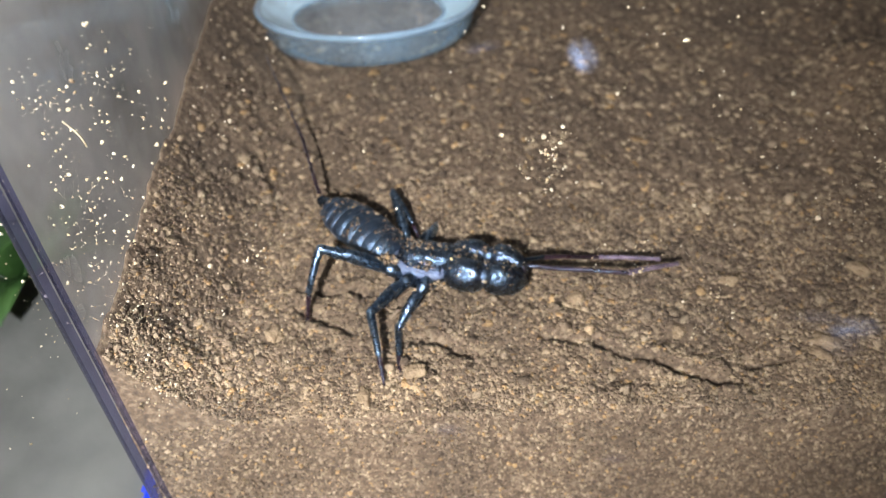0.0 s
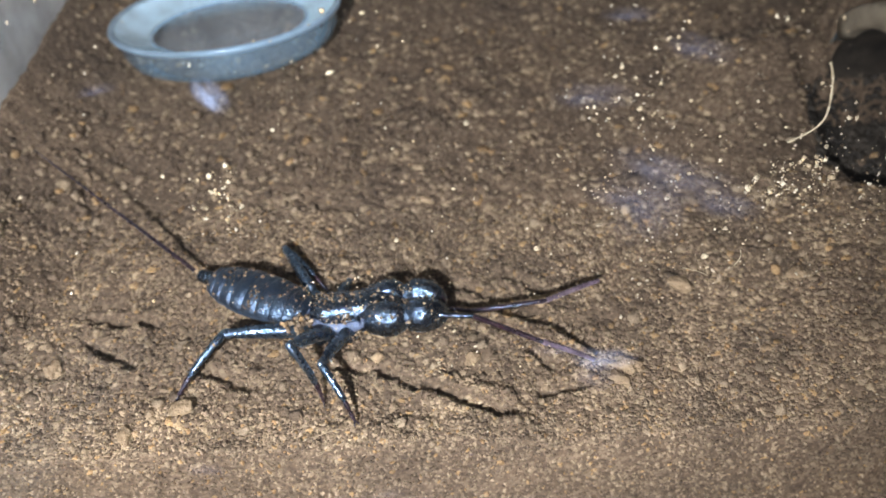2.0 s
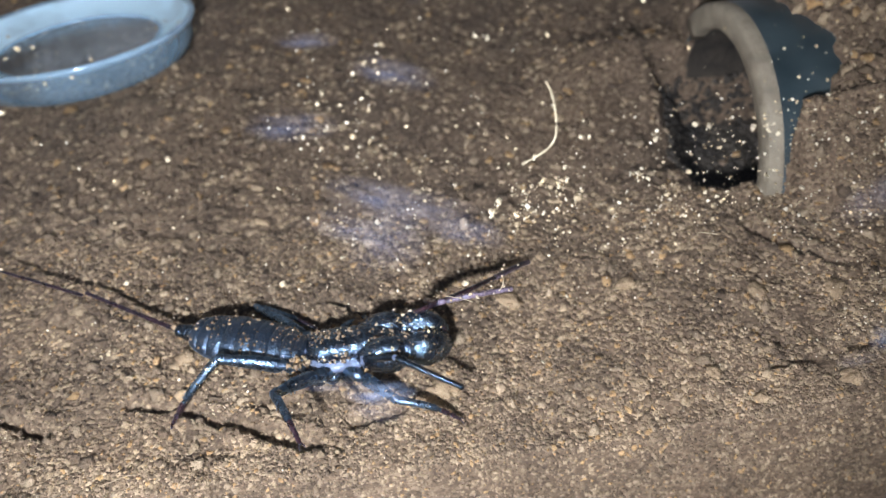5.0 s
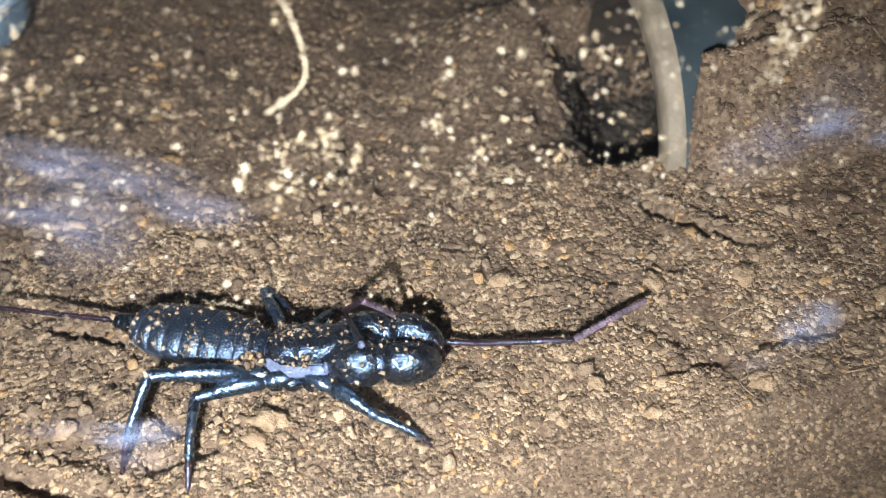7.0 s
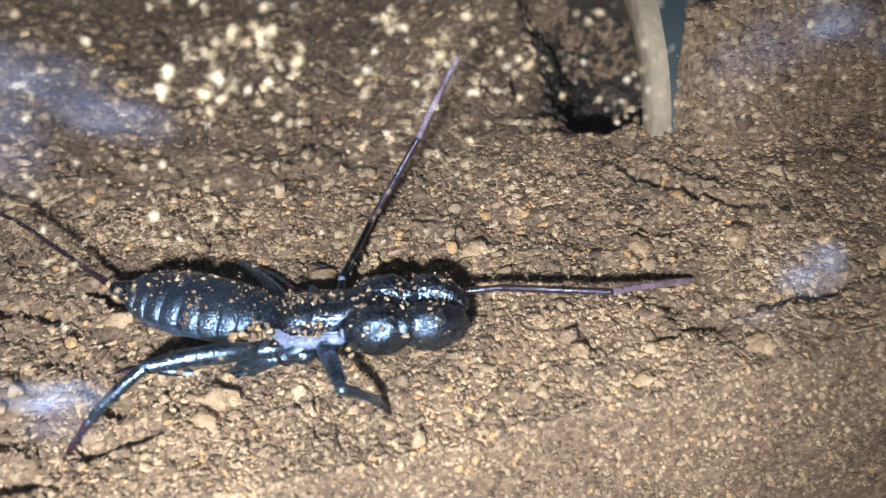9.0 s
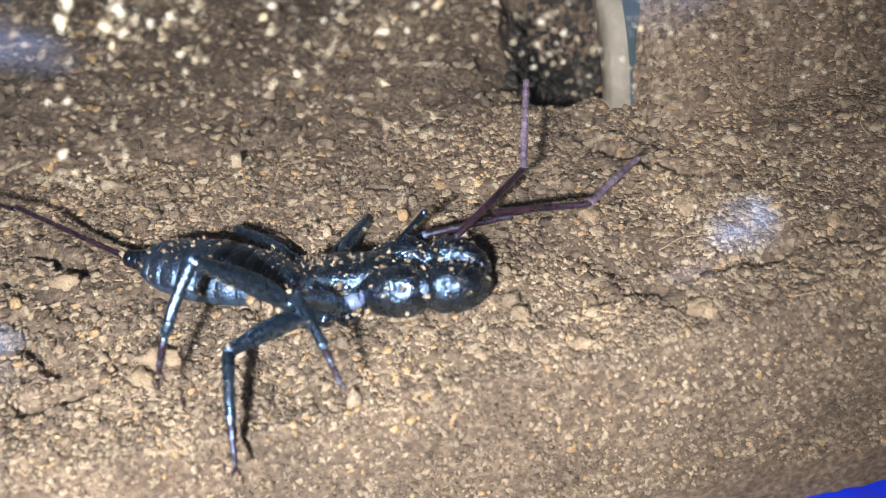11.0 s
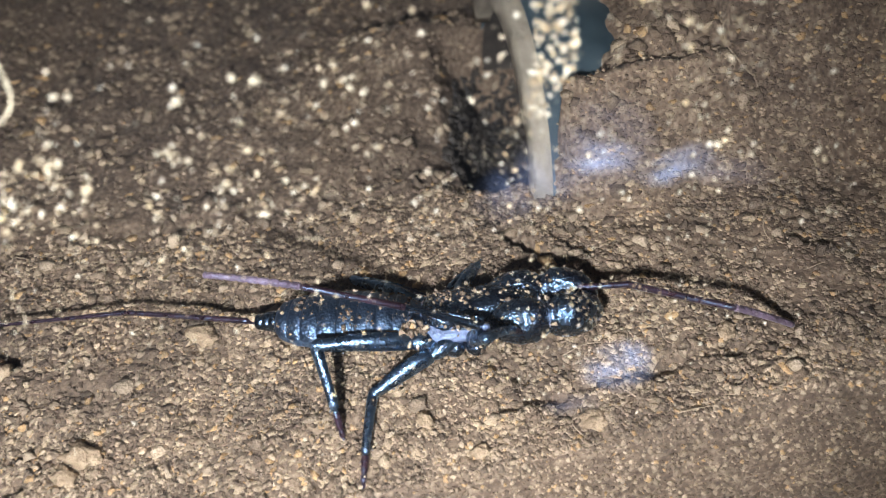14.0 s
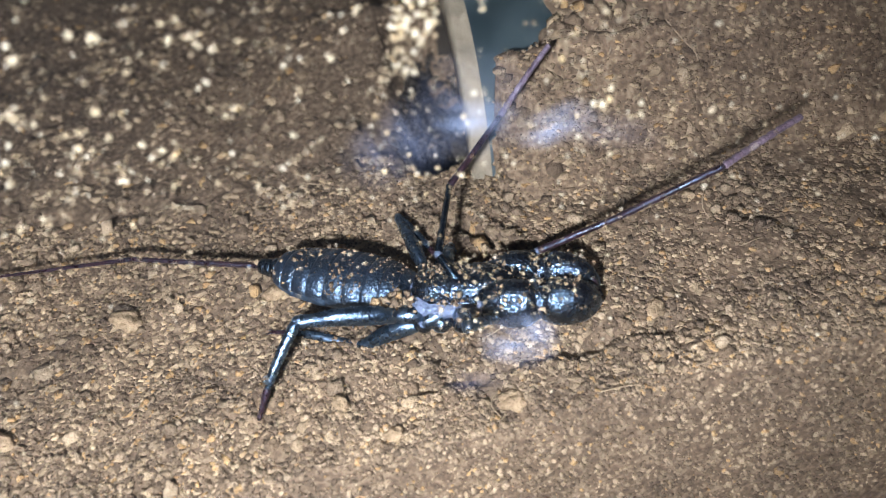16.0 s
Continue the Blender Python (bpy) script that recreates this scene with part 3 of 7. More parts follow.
    # greasy films, wiped in strokes, dried water marks, and glare painted as patches: place, length, breadth, lean in
    # degrees
    for x, z, w, h, lean, mat in ((-7.55, 5.5, 2.7, 0.8, 27, FILM_HAZE), (-7.9, 5.75, 1.6, 0.5, 28, FILM_HAZE), (-8.3, 5.35, 1.6, 0.6, 20, FILM_HAZE), (-6.9, 5.05, 1.2, 0.5, 24, FILM_HAZE), (-8.9, 6.95, 1.2, 0.45, 8, FILM_HAZE), (-7.6, 7.45, 1.1, 0.4, 22, FILM_HAZE), (-8.5, 7.95, 0.8, 0.2, 6, FILM_HAZE),
                                  (-7.28, 8.55, 0.75, 0.4, 80, FILM_HAZE), (-13.67, 7.42, 0.6, 0.42, 60, SMUDGE_GLARE), (-13.68, 7.32, 0.3, 0.2, 60, SMUDGE_GLARE), (-15.0, 7.62, 0.6, 0.16, -8, FILM_HAZE), (-9.2, 2.5, 1.2, 0.35, 12, FILM_HAZE), (-8.5, 2.2, 1.2, 0.6, 10, SMUDGE_GLARE), (-8.6, 1.8, 1.0, 0.8, 30, FILM_HAZE), (-8.0, 5.0, 1.1, 1.3, 60, FILM_HAZE),
                                  # patches at (0, 1.9), (0.2, 2.0), (0.45, 4.65) and haze around paint reflected glare
                                  (-0.5, 4.72, 1.7, 0.7, 5, FILM_HAZE), (-0.35, 4.85, 0.9, 0.4, 8, SMUDGE_GLARE), (1.0, 4.5, 1.3, 0.45, 18, FILM_HAZE), (-1.3, 4.6, 0.8, 0.9, 80, FILM_HAZE), (0.0, 1.85, 1.15, 0.95, 30, SMUDGE_GLARE), (0.22, 2.02, 0.75, 0.36, 62, SMUDGE_GLARE), (-0.55, 1.35, 0.9, 0.5, 12, FILM_HAZE), (-0.35, 5.0, 1.3, 1.2, 40, FILM_HAZE), (0.45, 4.65, 0.9, 0.5, -12, SMUDGE_GLARE), (-0.95, 4.75, 1.0, 0.7, 70, FILM_HAZE), (-15.6, 0.3, 0.9, 0.4, 20, FILM_HAZE), (-12.4, -0.9, 0.8, 0.3, 10, FILM_HAZE)):
        bm = bmesh.new()
        v = [bm.verts.new(((i - 0.5) * w, 0, (j - 0.5) * h)) for i, j in ((0, 0), (1, 0), (1, 1), (0, 1))]
        bm.faces.new(v)
        ob = part("smear", bm, mat, None)
        ob.location = (x * CM, -0.256 * CM - 0.00002 * (len(bpy.data.objects) % 7), z * CM)
        ob.rotation_euler = (0, radians(lean), 0)
        ob.visible_shadow = False
        tagged(ob, "faint bluish smear or painted glare on the tank's pane", "smear", "smears on the pane")


build_dust()


# ---- the clear dish at the back ----
def build_cup():
    x0, y0 = -17.1, 14.75
    base = float(slope(x0, y0)) - 0.05
    dish = thing("water_dish", "shallow clear round plastic dish standing on the soil", "dish", at=(x0, y0, base))
    n = 72

    def turned(name, prof, mat, label=""):
        bm = bmesh.new()
        loops = [[bm.verts.new((r * math.cos(2 * math.pi * k / n), r * math.sin(2 * math.pi * k / n), z)) for k in range(n)] for r, z in prof]
        for a, b in zip(loops, loops[1:]):
            for k in range(n):
                bm.faces.new((a[k], a[(k + 1) % n], b[(k + 1) % n], b[k]))
        return part(name, bm, mat, dish, label)

    turned("outer_wall", [(2.6, 0.0), (2.95, 0.03), (3.2, 0.16), (3.36, 0.45), (3.46, 1.0)], CUP, "clear curved wall")
    turned("inner_wall", [(3.42, 1.14), (3.3, 1.02), (3.0, 0.84), (2.6, 0.7), (2.4, 0.65)], INNER_LIT, "clear inner wall painted bluish white as if lit")
    turned("rim", [(3.46, 1.0), (3.58, 1.04), (3.62, 1.12), (3.58, 1.2), (3.5, 1.2), (3.42, 1.14)], RIM, "rolled clear rim")
    bm = bmesh.new()
    for z, flip in ((0.65, 1), (0.56, -1)):
        bm.faces.new([bm.verts.new((2.4 * math.cos(2 * math.pi * k / n), 2.4 * math.sin(2 * math.pi * k / n), z)) for k in range(n)][::flip])
    part("dish_floor", bm, CUPFLOOR, dish)
    bm = bmesh.new()
    tube(bm, [(2.45 * math.cos(a), 2.45 * math.sin(a), 0.68) for a in np.linspace(0, 2 * math.pi, 73)], [0.05] * 73, 8)
    part("floor_ring", bm, RIM, dish, "raised clear ring round the floor")


build_cup()


# ---- the clay hide ----
def build_hide():
    hide = thing("clay_hide", "half-buried pale clay half pipe with dark mouth", "hide", at=(0.5, 8.6, 0.35))
    n, r_in, thick, long = 28, 2.75, 0.6, 7.0

    def arch(x, r, squash=1.0):
        return [(x, -r * math.cos(math.pi * k / n), r * squash * math.sin(math.pi * k / n) + 0.2) for k in range(n + 1)]

    bm = bmesh.new()
    loops = [[bm.verts.new(p) for p in arch(x, r, 1.08)] for x, r in ((0.35, r_in), (0.06, r_in + 0.02), (0.0, r_in + 0.08), (0.0, r_in + thick - 0.08), (0.06, r_in + thick), (0.35, r_in + thick))]
    last = 21
    for a, b in zip(loops, loops[1:]):
        for k in range(last):
            bm.faces.new((a[k], a[k + 1], b[k + 1], b[k]))
    bm.faces.new([loop[last] for loop in loops])
    bmesh.ops.delete(bm, geom=[v for v in bm.verts if not v.link_faces], context="VERTS")
    part("rim", bm, CLAY, hide, "pale worn clay rim, broken off at the back")
    bm = bmesh.new()
    loops = [[bm.verts.new(p) for p in arch(x, r, 1.08)] for x, r in ((0.35, r_in + thick - 0.01), (long, r_in + thick - 0.05), (long, r_in + 0.2), (0.35, r_in + 0.2))]
    for a, b in zip(loops, loops[1:]):
        for k in range(n):
            bm.faces.new((a[k], a[k + 1], b[k + 1], b[k]))
    part("barrel", bm, TEAL, hide, "dark teal glazed barrel")
    # the lining, coloured dark as the mouth's shade, which goes on down below the soil
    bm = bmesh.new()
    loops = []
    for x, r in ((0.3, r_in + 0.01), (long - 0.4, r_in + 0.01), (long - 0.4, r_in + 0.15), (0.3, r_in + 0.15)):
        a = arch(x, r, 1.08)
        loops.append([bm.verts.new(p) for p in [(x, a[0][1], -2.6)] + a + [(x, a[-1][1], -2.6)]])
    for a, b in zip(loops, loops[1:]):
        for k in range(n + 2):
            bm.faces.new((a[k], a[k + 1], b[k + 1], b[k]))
    part("lining", bm, MOUTH_SHADE, hide, "inner wall with the mouth's shade painted dark")


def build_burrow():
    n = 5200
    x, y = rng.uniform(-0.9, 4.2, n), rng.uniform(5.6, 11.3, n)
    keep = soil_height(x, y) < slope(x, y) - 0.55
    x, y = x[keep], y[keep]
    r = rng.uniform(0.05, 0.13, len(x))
    # floor crumbs get the same dark brown, as painted shade
    floor = grains("burrow_soil", np.stack([x, y, soil_height(x, y) + 0.3 * r], 1), r, MOUTH_SHADE, rough=0.5)
    tagged(floor, "soil inside the hide's mouth, coloured dark as shade", "damp soil", kind="stuff")


def build_cover():
    """Soil heaped over the barrel of the hide, with a ragged edge behind its rim."""
    def top(x, y):
        d = np.clip(1 - ((y - 8.6) / 3.5) ** 2, 0, 1)
        edge = 1.5 + 0.5 * wave(x, y, 0.9) + 0.2 * wave(x, y, 0.35) + 1.2 * np.exp(-((y - 6.9) / 0.9) ** 2)
        thick = 0.45 * np.clip((x - edge) / 0.8, -1, 1) + 0.1 * wave(x, y, 0.4)
        return 0.5 + 3.7 * np.sqrt(d) + thick
    xs, ys = np.arange(0.9, 7.6, 0.09), np.arange(5.0, 12.3, 0.09)
    gx, gy = np.meshgrid(xs, ys)
    g = np.arange(gx.size).reshape(gx.shape)
    faces = np.stack([g[:-1, :-1], g[:-1, 1:], g[1:, 1:], g[1:, :-1]], -1).reshape(-1, 4)
    heap = mesh_object("soil_heap", np.stack([gx, gy, top(gx, gy)], -1).reshape(-1, 3), faces, SOIL)
    tagged(heap, "brown soil heaped over the clay hide", "soil heap", kind="stuff")
    n = 3600
    x, y = rng.uniform(1.3, 7.4, n), rng.uniform(5.1, 12.2, n)
    r = 0.04 + 0.11 * rng.random(n) ** 2
    z = top(x, y)
    bare = 0.5 + 3.62 * np.sqrt(np.clip(1 - ((y - 8.6) / 3.36) ** 2, 0, 1))
    keep = z > bare + 0.08
    tagged(grains("heap_crumbs", np.stack([x, y, z], 1)[keep], r[keep], CRUMB, rough=0.5), "brown soil crumbs on the heap over the hide", "soil crumbs", kind="stuff")


build_hide()
build_burrow()
build_cover()


# ---- loose pieces on the soil ----
def build_pebbles():
    for x, y, r, sq in ((-7.5, 1.6, 0.27, 0.5), (-7.72, 1.32, 0.2, 0.6), (-5.8, 3.58, 0.24, 0.6), (0.02, 0.42, 0.19, 0.7), (-19.1, 2.2, 0.2, 0.6), (-17.2, 0.47, 0.17, 0.7), (-16.2, 0.9, 0.2, 0.6), (2.46, 1.33, 0.17, 0.6), (-2.4, 0.95, 0.14, 0.7), (0.6, 2.3, 0.2, 0.6), (-0.8, 2.7, 0.2, 0.6), (-9.0, 3.3, 0.2, 0.6), (-12.6, 2.9, 0.18, 0.6), (-10.6, 1.9, 0.16, 0.6), (-3.3, 3.5, 0.17, 0.7), (-1.7, 0.36, 0.13, 0.8)):
        bm = bmesh.new()
        made = bmesh.ops.create_icosphere(bm, subdivisions=3, radius=0.85 * r)["verts"]
        for v in made:
            v.co *= 1 + 0.55 * noise.noise(v.co * (1.6 / r) + Vector((x, y, 0))) + 0.3 * noise.noise(v.co * (4 / r) + Vector((y, x, 3))) + 0.16 * noise.noise(v.co * (10 / r))
        bmesh.ops.scale(bm, vec=(1.25, 0.9, sq), verts=made)
        ob = part("pebble", bm, mat_pebble, None)
        ob.location = (x * CM, y * CM, (float(soil_height(x, y)) + 0.03 + 0.3 * r) * CM)
        ob.rotation_euler = (0.15, -0.1, (x * 1.7) % 3.1)
        tagged(ob, "tan clod of dried soil on the ground", "clod", "clods on the soil")
    fibres = [(rng.uniform(-21, 6), rng.uniform(0.2, 7), rng.uniform(0, 6.28), rng.uniform(0.25, 0.9)) for k in range(26)]
    # the ones lying near the pane, where the animal stops
    fibres += [(-0.81, 0.55, 0.33, 1.18), (-0.3, 0.2, 0.37, 0.56), (-0.1, 0.68, 0.6, 0.42), (0.75, 0.61, -0.45, 0.55), (-0.22, 0.5, 1.45, 0.5), (0.66, 0.55, 0.06, 0.58), (1.5, 0.2, 0.05, 0.45), (2.8, 0.25, 0.5, 0.45)]
    for k, (x, y, a, long) in enumerate(fibres):
        bm = bmesh.new()
        pts = []
        for s in np.linspace(-0.5, 0.5, 9):
            px, py = x + math.cos(a) * s * long + 0.07 * math.sin(5 * s + k), y + math.sin(a) * s * long
            py = max(py, 0.12)
            pts.append((px, py, float(soil_height(px, py)) + 0.055))
        tube(bm, pts, [rng.uniform(0.006, 0.013)] * 9, 5)
        tagged(part("root_fibre", bm, ROOT, None), "fine dry root fibre lying on the soil", "root fibre", "fibres on the soil")


mat_pebble = mat_plain("dried_clod", (0.25, 0.165, 0.092), (0.45, 0.315, 0.185), 0.95, 420, 0.2, 0.0009)
build_pebbles()


# ---- outside the tank ----
def build_outside():
    bm = bmesh.new()
    bmesh.ops.create_cube(bm, size=1)
    bmesh.ops.scale(bm, vec=(160, 120, 2), verts=bm.verts)
    bmesh.ops.translate(bm, vec=(-10, 10, -5.67), verts=bm.verts)
    table = thing("table", "brown wooden table under the tank", "table")
    part("tabletop", bm, WOOD, table)
    for x in (-84, 64):
        for y in (-44, 64):
            bm = bmesh.new()
            bmesh.ops.create_cube(bm, size=1)
            bmesh.ops.scale(bm, vec=(5, 5, 68.3), verts=bm.verts)
            bmesh.ops.translate(bm, vec=(x, y, -40.85), verts=bm.verts)
            bmesh.ops.bevel(bm, geom=bm.edges[:], offset=0.4, segments=2, affect="EDGES")
            part("leg", bm, WOOD, table)
    # the plain dim room around: unseen, added for bounced light
    plaster = mat_plain("dull_plaster", (0.44, 0.43, 0.41), (0.55, 0.54, 0.51), 0.9, 6, 0.2, 0.0004)
    boards = mat_plain("dark_floor", (0.10, 0.075, 0.05), (0.17, 0.125, 0.085), 0.5, 8)
    for name, size, at, mat in (("floor", (320, 320, 10), (-10, 10, -80), boards), ("ceiling", (320, 320, 10), (-10, 10, 170), plaster), ("wall_north", (320, 10, 240), (-10, 165, 45), plaster), ("wall_south", (320, 10, 240), (-10, -145, 45), plaster),
                                ("wall_west", (10, 300, 240), (-165, 10, 45), plaster), ("wall_east", (10, 300, 240), (145, 10, 45), plaster)):
        bm = bmesh.new()
        bmesh.ops.create_cube(bm, size=1)
        bmesh.ops.scale(bm, vec=size, verts=bm.verts)
        bmesh.ops.translate(bm, vec=at, verts=bm.verts)
        tagged(part(name, bm, mat, None, smooth=False), "plain unseen room surface", "room", kind="structure")
    bm = bmesh.new()
    bmesh.ops.create_grid(bm, x_segments=40, y_segments=60, size=1)
    for v in bm.verts:
        v.co.x, v.co.y = v.co.x * 14, v.co.y * 24
        v.co.z = 0.25 + 0.22 * noise.noise(Vector((v.co.x * 0.18, v.co.y * 0.15, 3)))
    bmesh.ops.rotate(bm, cent=(0, 0, 0), matrix=Matrix.Rotation(0.18, 3, "Z"), verts=bm.verts)
    ob = part("cloth", bm, PAPER, None)
    ob.location = (-0.385, 0.12, -0.0465)
    tagged(ob, "grey rumpled cloth on the table beside the tank", "cloth")
    plant = thing("green_plant", "small green leafy sprig lying beside the tank", "plant", at=(-29.5, 11.2, -4.1))
    for k in range(9):
        bm = bmesh.new()
        n = 8
        row = []
        for i in range(n + 1):
            s = i / n
            w = 0.85 * math.sin(math.pi * min(1, s * 0.95 + 0.03)) ** 0.8
            row.append([bm.verts.new((s * 3.6, d * w, 0.9 * math.sin(s * 2.4) + 0.12 * abs(d))) for d in (-1, 0, 1)])
        for a, b in zip(row, row[1:]):
            for j in (0, 1):
                bm.faces.new((a[j], a[j + 1], b[j + 1], b[j]))
        leaf = part("leaf", bm, LEAF, plant)
        leaf.rotation_euler = (rng.uniform(-0.3, 0.3), rng.uniform(-0.7, 0.1), k * 0.72)
        sol = leaf.modifiers.new("thick", "SOLIDIFY")
        sol.thickness = 0.0004
    tub = thing("milky_tub", "milky white plastic tub beside the tank", "tub", at=(-34.0, 24.0, -4.2))
    bm = bmesh.new()
    n = 40
    prof = [(3.6, 0.0), (4.0, 0.15), (4.9, 7.5), (5.2, 7.6), (5.2, 7.8), (4.8, 7.8), (3.8, 0.3), (0.02, 0.3)]
    loops = [[bm.verts.new((r * math.cos(2 * math.pi * k / n), r * math.sin(2 * math.pi * k / n), z)) for k in range(n)] for r, z in prof]
    for a, b in zip(loops, loops[1:]):
        for k in range(n):
            bm.faces.new((a[k], a[(k + 1) % n], b[(k + 1) % n], b[k]))
    part("bowl", bm, WHITE, tub)


build_outside()


# ---- the whip scorpion; x ahead, y to its left, waist at the origin ----
FEMUR, TIBIA = {"4": 1.85, "3": 1.45, "2": 1.25}, {"4": 1.62, "3": 1.5, "2": 1.28}
FEELER = (0.95, 1.35, 1.6, 1.4)
P = {}


def leg_pieces(animal, which, side):
    far = side > 0
    k = {"4": 1.0, "3": 0.95, "2": 0.88}[which] * (0.84 if far else 1.0)
    L = FEMUR[which]
    bm = bmesh.new()
    w = 0.128 * k
    rings(bm, [(-0.14, 0, 0, 0.05, 0.05), (-0.06, 0, 0, w * 0.95, w * 0.95), (0.1, 0, 0, w * 1.22, w * 1.2), (0.26, 0, 0.01, w * 1.16, w * 1.15), (0.34, 0, 0, w * 0.98, w * 0.95), (0.375, 0, -0.015, w * 0.7, w * 0.68), (0.41, 0, 0, w * 0.9, w * 0.95),
               (L * 0.36, 0, 0.03, w * 1.06, w * 1.2), (L * 0.5, 0, 0.04, w * 1.08, w * 1.24), (L * 0.7, 0, 0.035, w * 0.96, w * 1.08), (L * 0.84, 0, 0.01, w * 0.8, w * 0.86), (L * 0.92, 0, 0.0, w * 0.74, w * 0.78), (L * 0.97, 0, 0.0, w * 0.8, w * 0.84), (L + 0.03, 0, 0, w * 0.64, w * 0.64), (L + 0.07, 0, 0, 0.03, 0.03)], 16)
    for n in range(26):
        x, a = random.uniform(0.45, L * 0.9), random.uniform(0, 6.28)
        c, d = w * 1.05 * math.cos(a), w * 1.12 * math.sin(a) + 0.02
        tube(bm, [(x, c * 0.95, d * 0.95), (x + 0.02, c * 1.16, d * 1.16)], [0.011, 0.003], 4)
    femur = part("femur", bm, LIMB, animal)
    T = TIBIA[which]
    bm = bmesh.new()
    bend = lambda s: 0.09 * math.sin(math.pi * s)
    ss = (-0.04, 0.0, 0.06, 0.2, 0.42, 0.54, 0.6, 0.62, 0.64, 0.68, 0.75, 0.785, 0.80, 0.82, 0.87, 0.885, 0.9, 0.94, 0.955, 0.97, 1.0)
    rr = (0.03, 0.076, 0.092, 0.083, 0.074, 0.074, 0.066, 0.040, 0.054, 0.058, 0.054, 0.046, 0.032, 0.046, 0.044, 0.029, 0.042, 0.038, 0.026, 0.034, 0.010)
    rings(bm, [(T * s, 0, bend(max(s, 0)), r * k, r * k) for s, r in zip(ss, rr)], 12)
    for d in (-1, 1):
        tube(bm, [(T * 0.975, d * 0.015, bend(0.975)), (T * 1.02, d * 0.045, 0.0), (T * 1.055, d * 0.05, -0.04)], [0.017, 0.013, 0.004], 5)
    for n in range(24):
        s, a = random.uniform(0.05, 0.95), random.uniform(0, 6.28)
        r = k * float(np.interp(s, ss, rr))
        tube(bm, [(T * s, r * 0.9 * math.cos(a), bend(s) + r * 0.9 * math.sin(a)), (T * s + 0.05, (r + 0.035) * math.cos(a), bend(s) + (r + 0.035) * math.sin(a))], [0.006, 0.002], 4)
    tibia = part("tibia", bm, LIMB, femur)
    tibia.data.materials.append(WINE)
    for p in tibia.data.polygons:
        p.material_index = int(p.center.x > 0.63 * T * CM)
    bm = bmesh.new()
    ball(bm, (L, 0, 0), 0.085 * k)
    part("knee", bm, BELLY, femur, "blue-grey knee joint")
    P["femur", which, side], P["tibia", which, side] = femur, tibia


def feeler_pieces(animal, side):
    a, b, c, d = FEELER
    bm = bmesh.new()
    rings(bm, [(-0.05, 0, 0, 0.05, 0.05), (0.03, 0, 0, 0.10, 0.10), (a * 0.5, 0, 0, 0.085, 0.085), (a - 0.06, 0, 0, 0.06, 0.06), (a + 0.02, 0, 0, 0.03, 0.03)], 10)
    base = part("feeler_base", bm, CHITIN, animal)
    bm = bmesh.new()
    ball(bm, (a, 0, 0), 0.062)
    part("feeler_joint", bm, SKIN, base, "pale joint skin")
    bm = bmesh.new()
    rings(bm, [(-0.02, 0, 0, 0.045, 0.045), (0.05, 0, 0, 0.065, 0.065), (b * 0.6, 0, 0, 0.052, 0.052), (b - 0.05, 0, 0, 0.05, 0.05), (b, 0, 0, 0.058, 0.058), (b + 0.05, 0, 0, 0.03, 0.03)], 9)
    mid = part("feeler_femur", bm, CHITIN if side < 0 else WINE, base)
    bm = bmesh.new()
    rings(bm, [(-0.02, 0, 0, 0.035, 0.035), (0.05, 0, 0, 0.058, 0.058), (c * 0.5, 0, 0, 0.052, 0.052), (c - 0.04, 0, 0, 0.05, 0.05), (c + 0.03, 0, 0, 0.03, 0.03)], 9)
    tib = part("feeler_tibia", bm, WINE, animal, "wine-red slender feeler shaft")
    bm = bmesh.new()
    sec, n = [], 9
    for k in range(n):
        x = d * k / n
        sec += [(x, 0, 0.05 * math.sin(x * 1.3), 0.040, 0.040), (x + d / n * 0.2, 0, 0.05 * math.sin(x * 1.3 + 0.1), 0.060 - 0.001 * k, 0.060 - 0.001 * k), (x + d / n * 0.85, 0, 0.05 * math.sin(x * 1.3 + 0.2), 0.056 - 0.001 * k, 0.056 - 0.001 * k)]
    sec.append((d, 0, 0.05, 0.008, 0.008))
    rings(bm, sec, 9)
    tip = part("feeler_tip", bm, ROSY, tib, "rosy beaded feeler tip")
    P["f0", side], P["f1", side], P["f2", side], P["f3", side] = base, mid, tib, tip


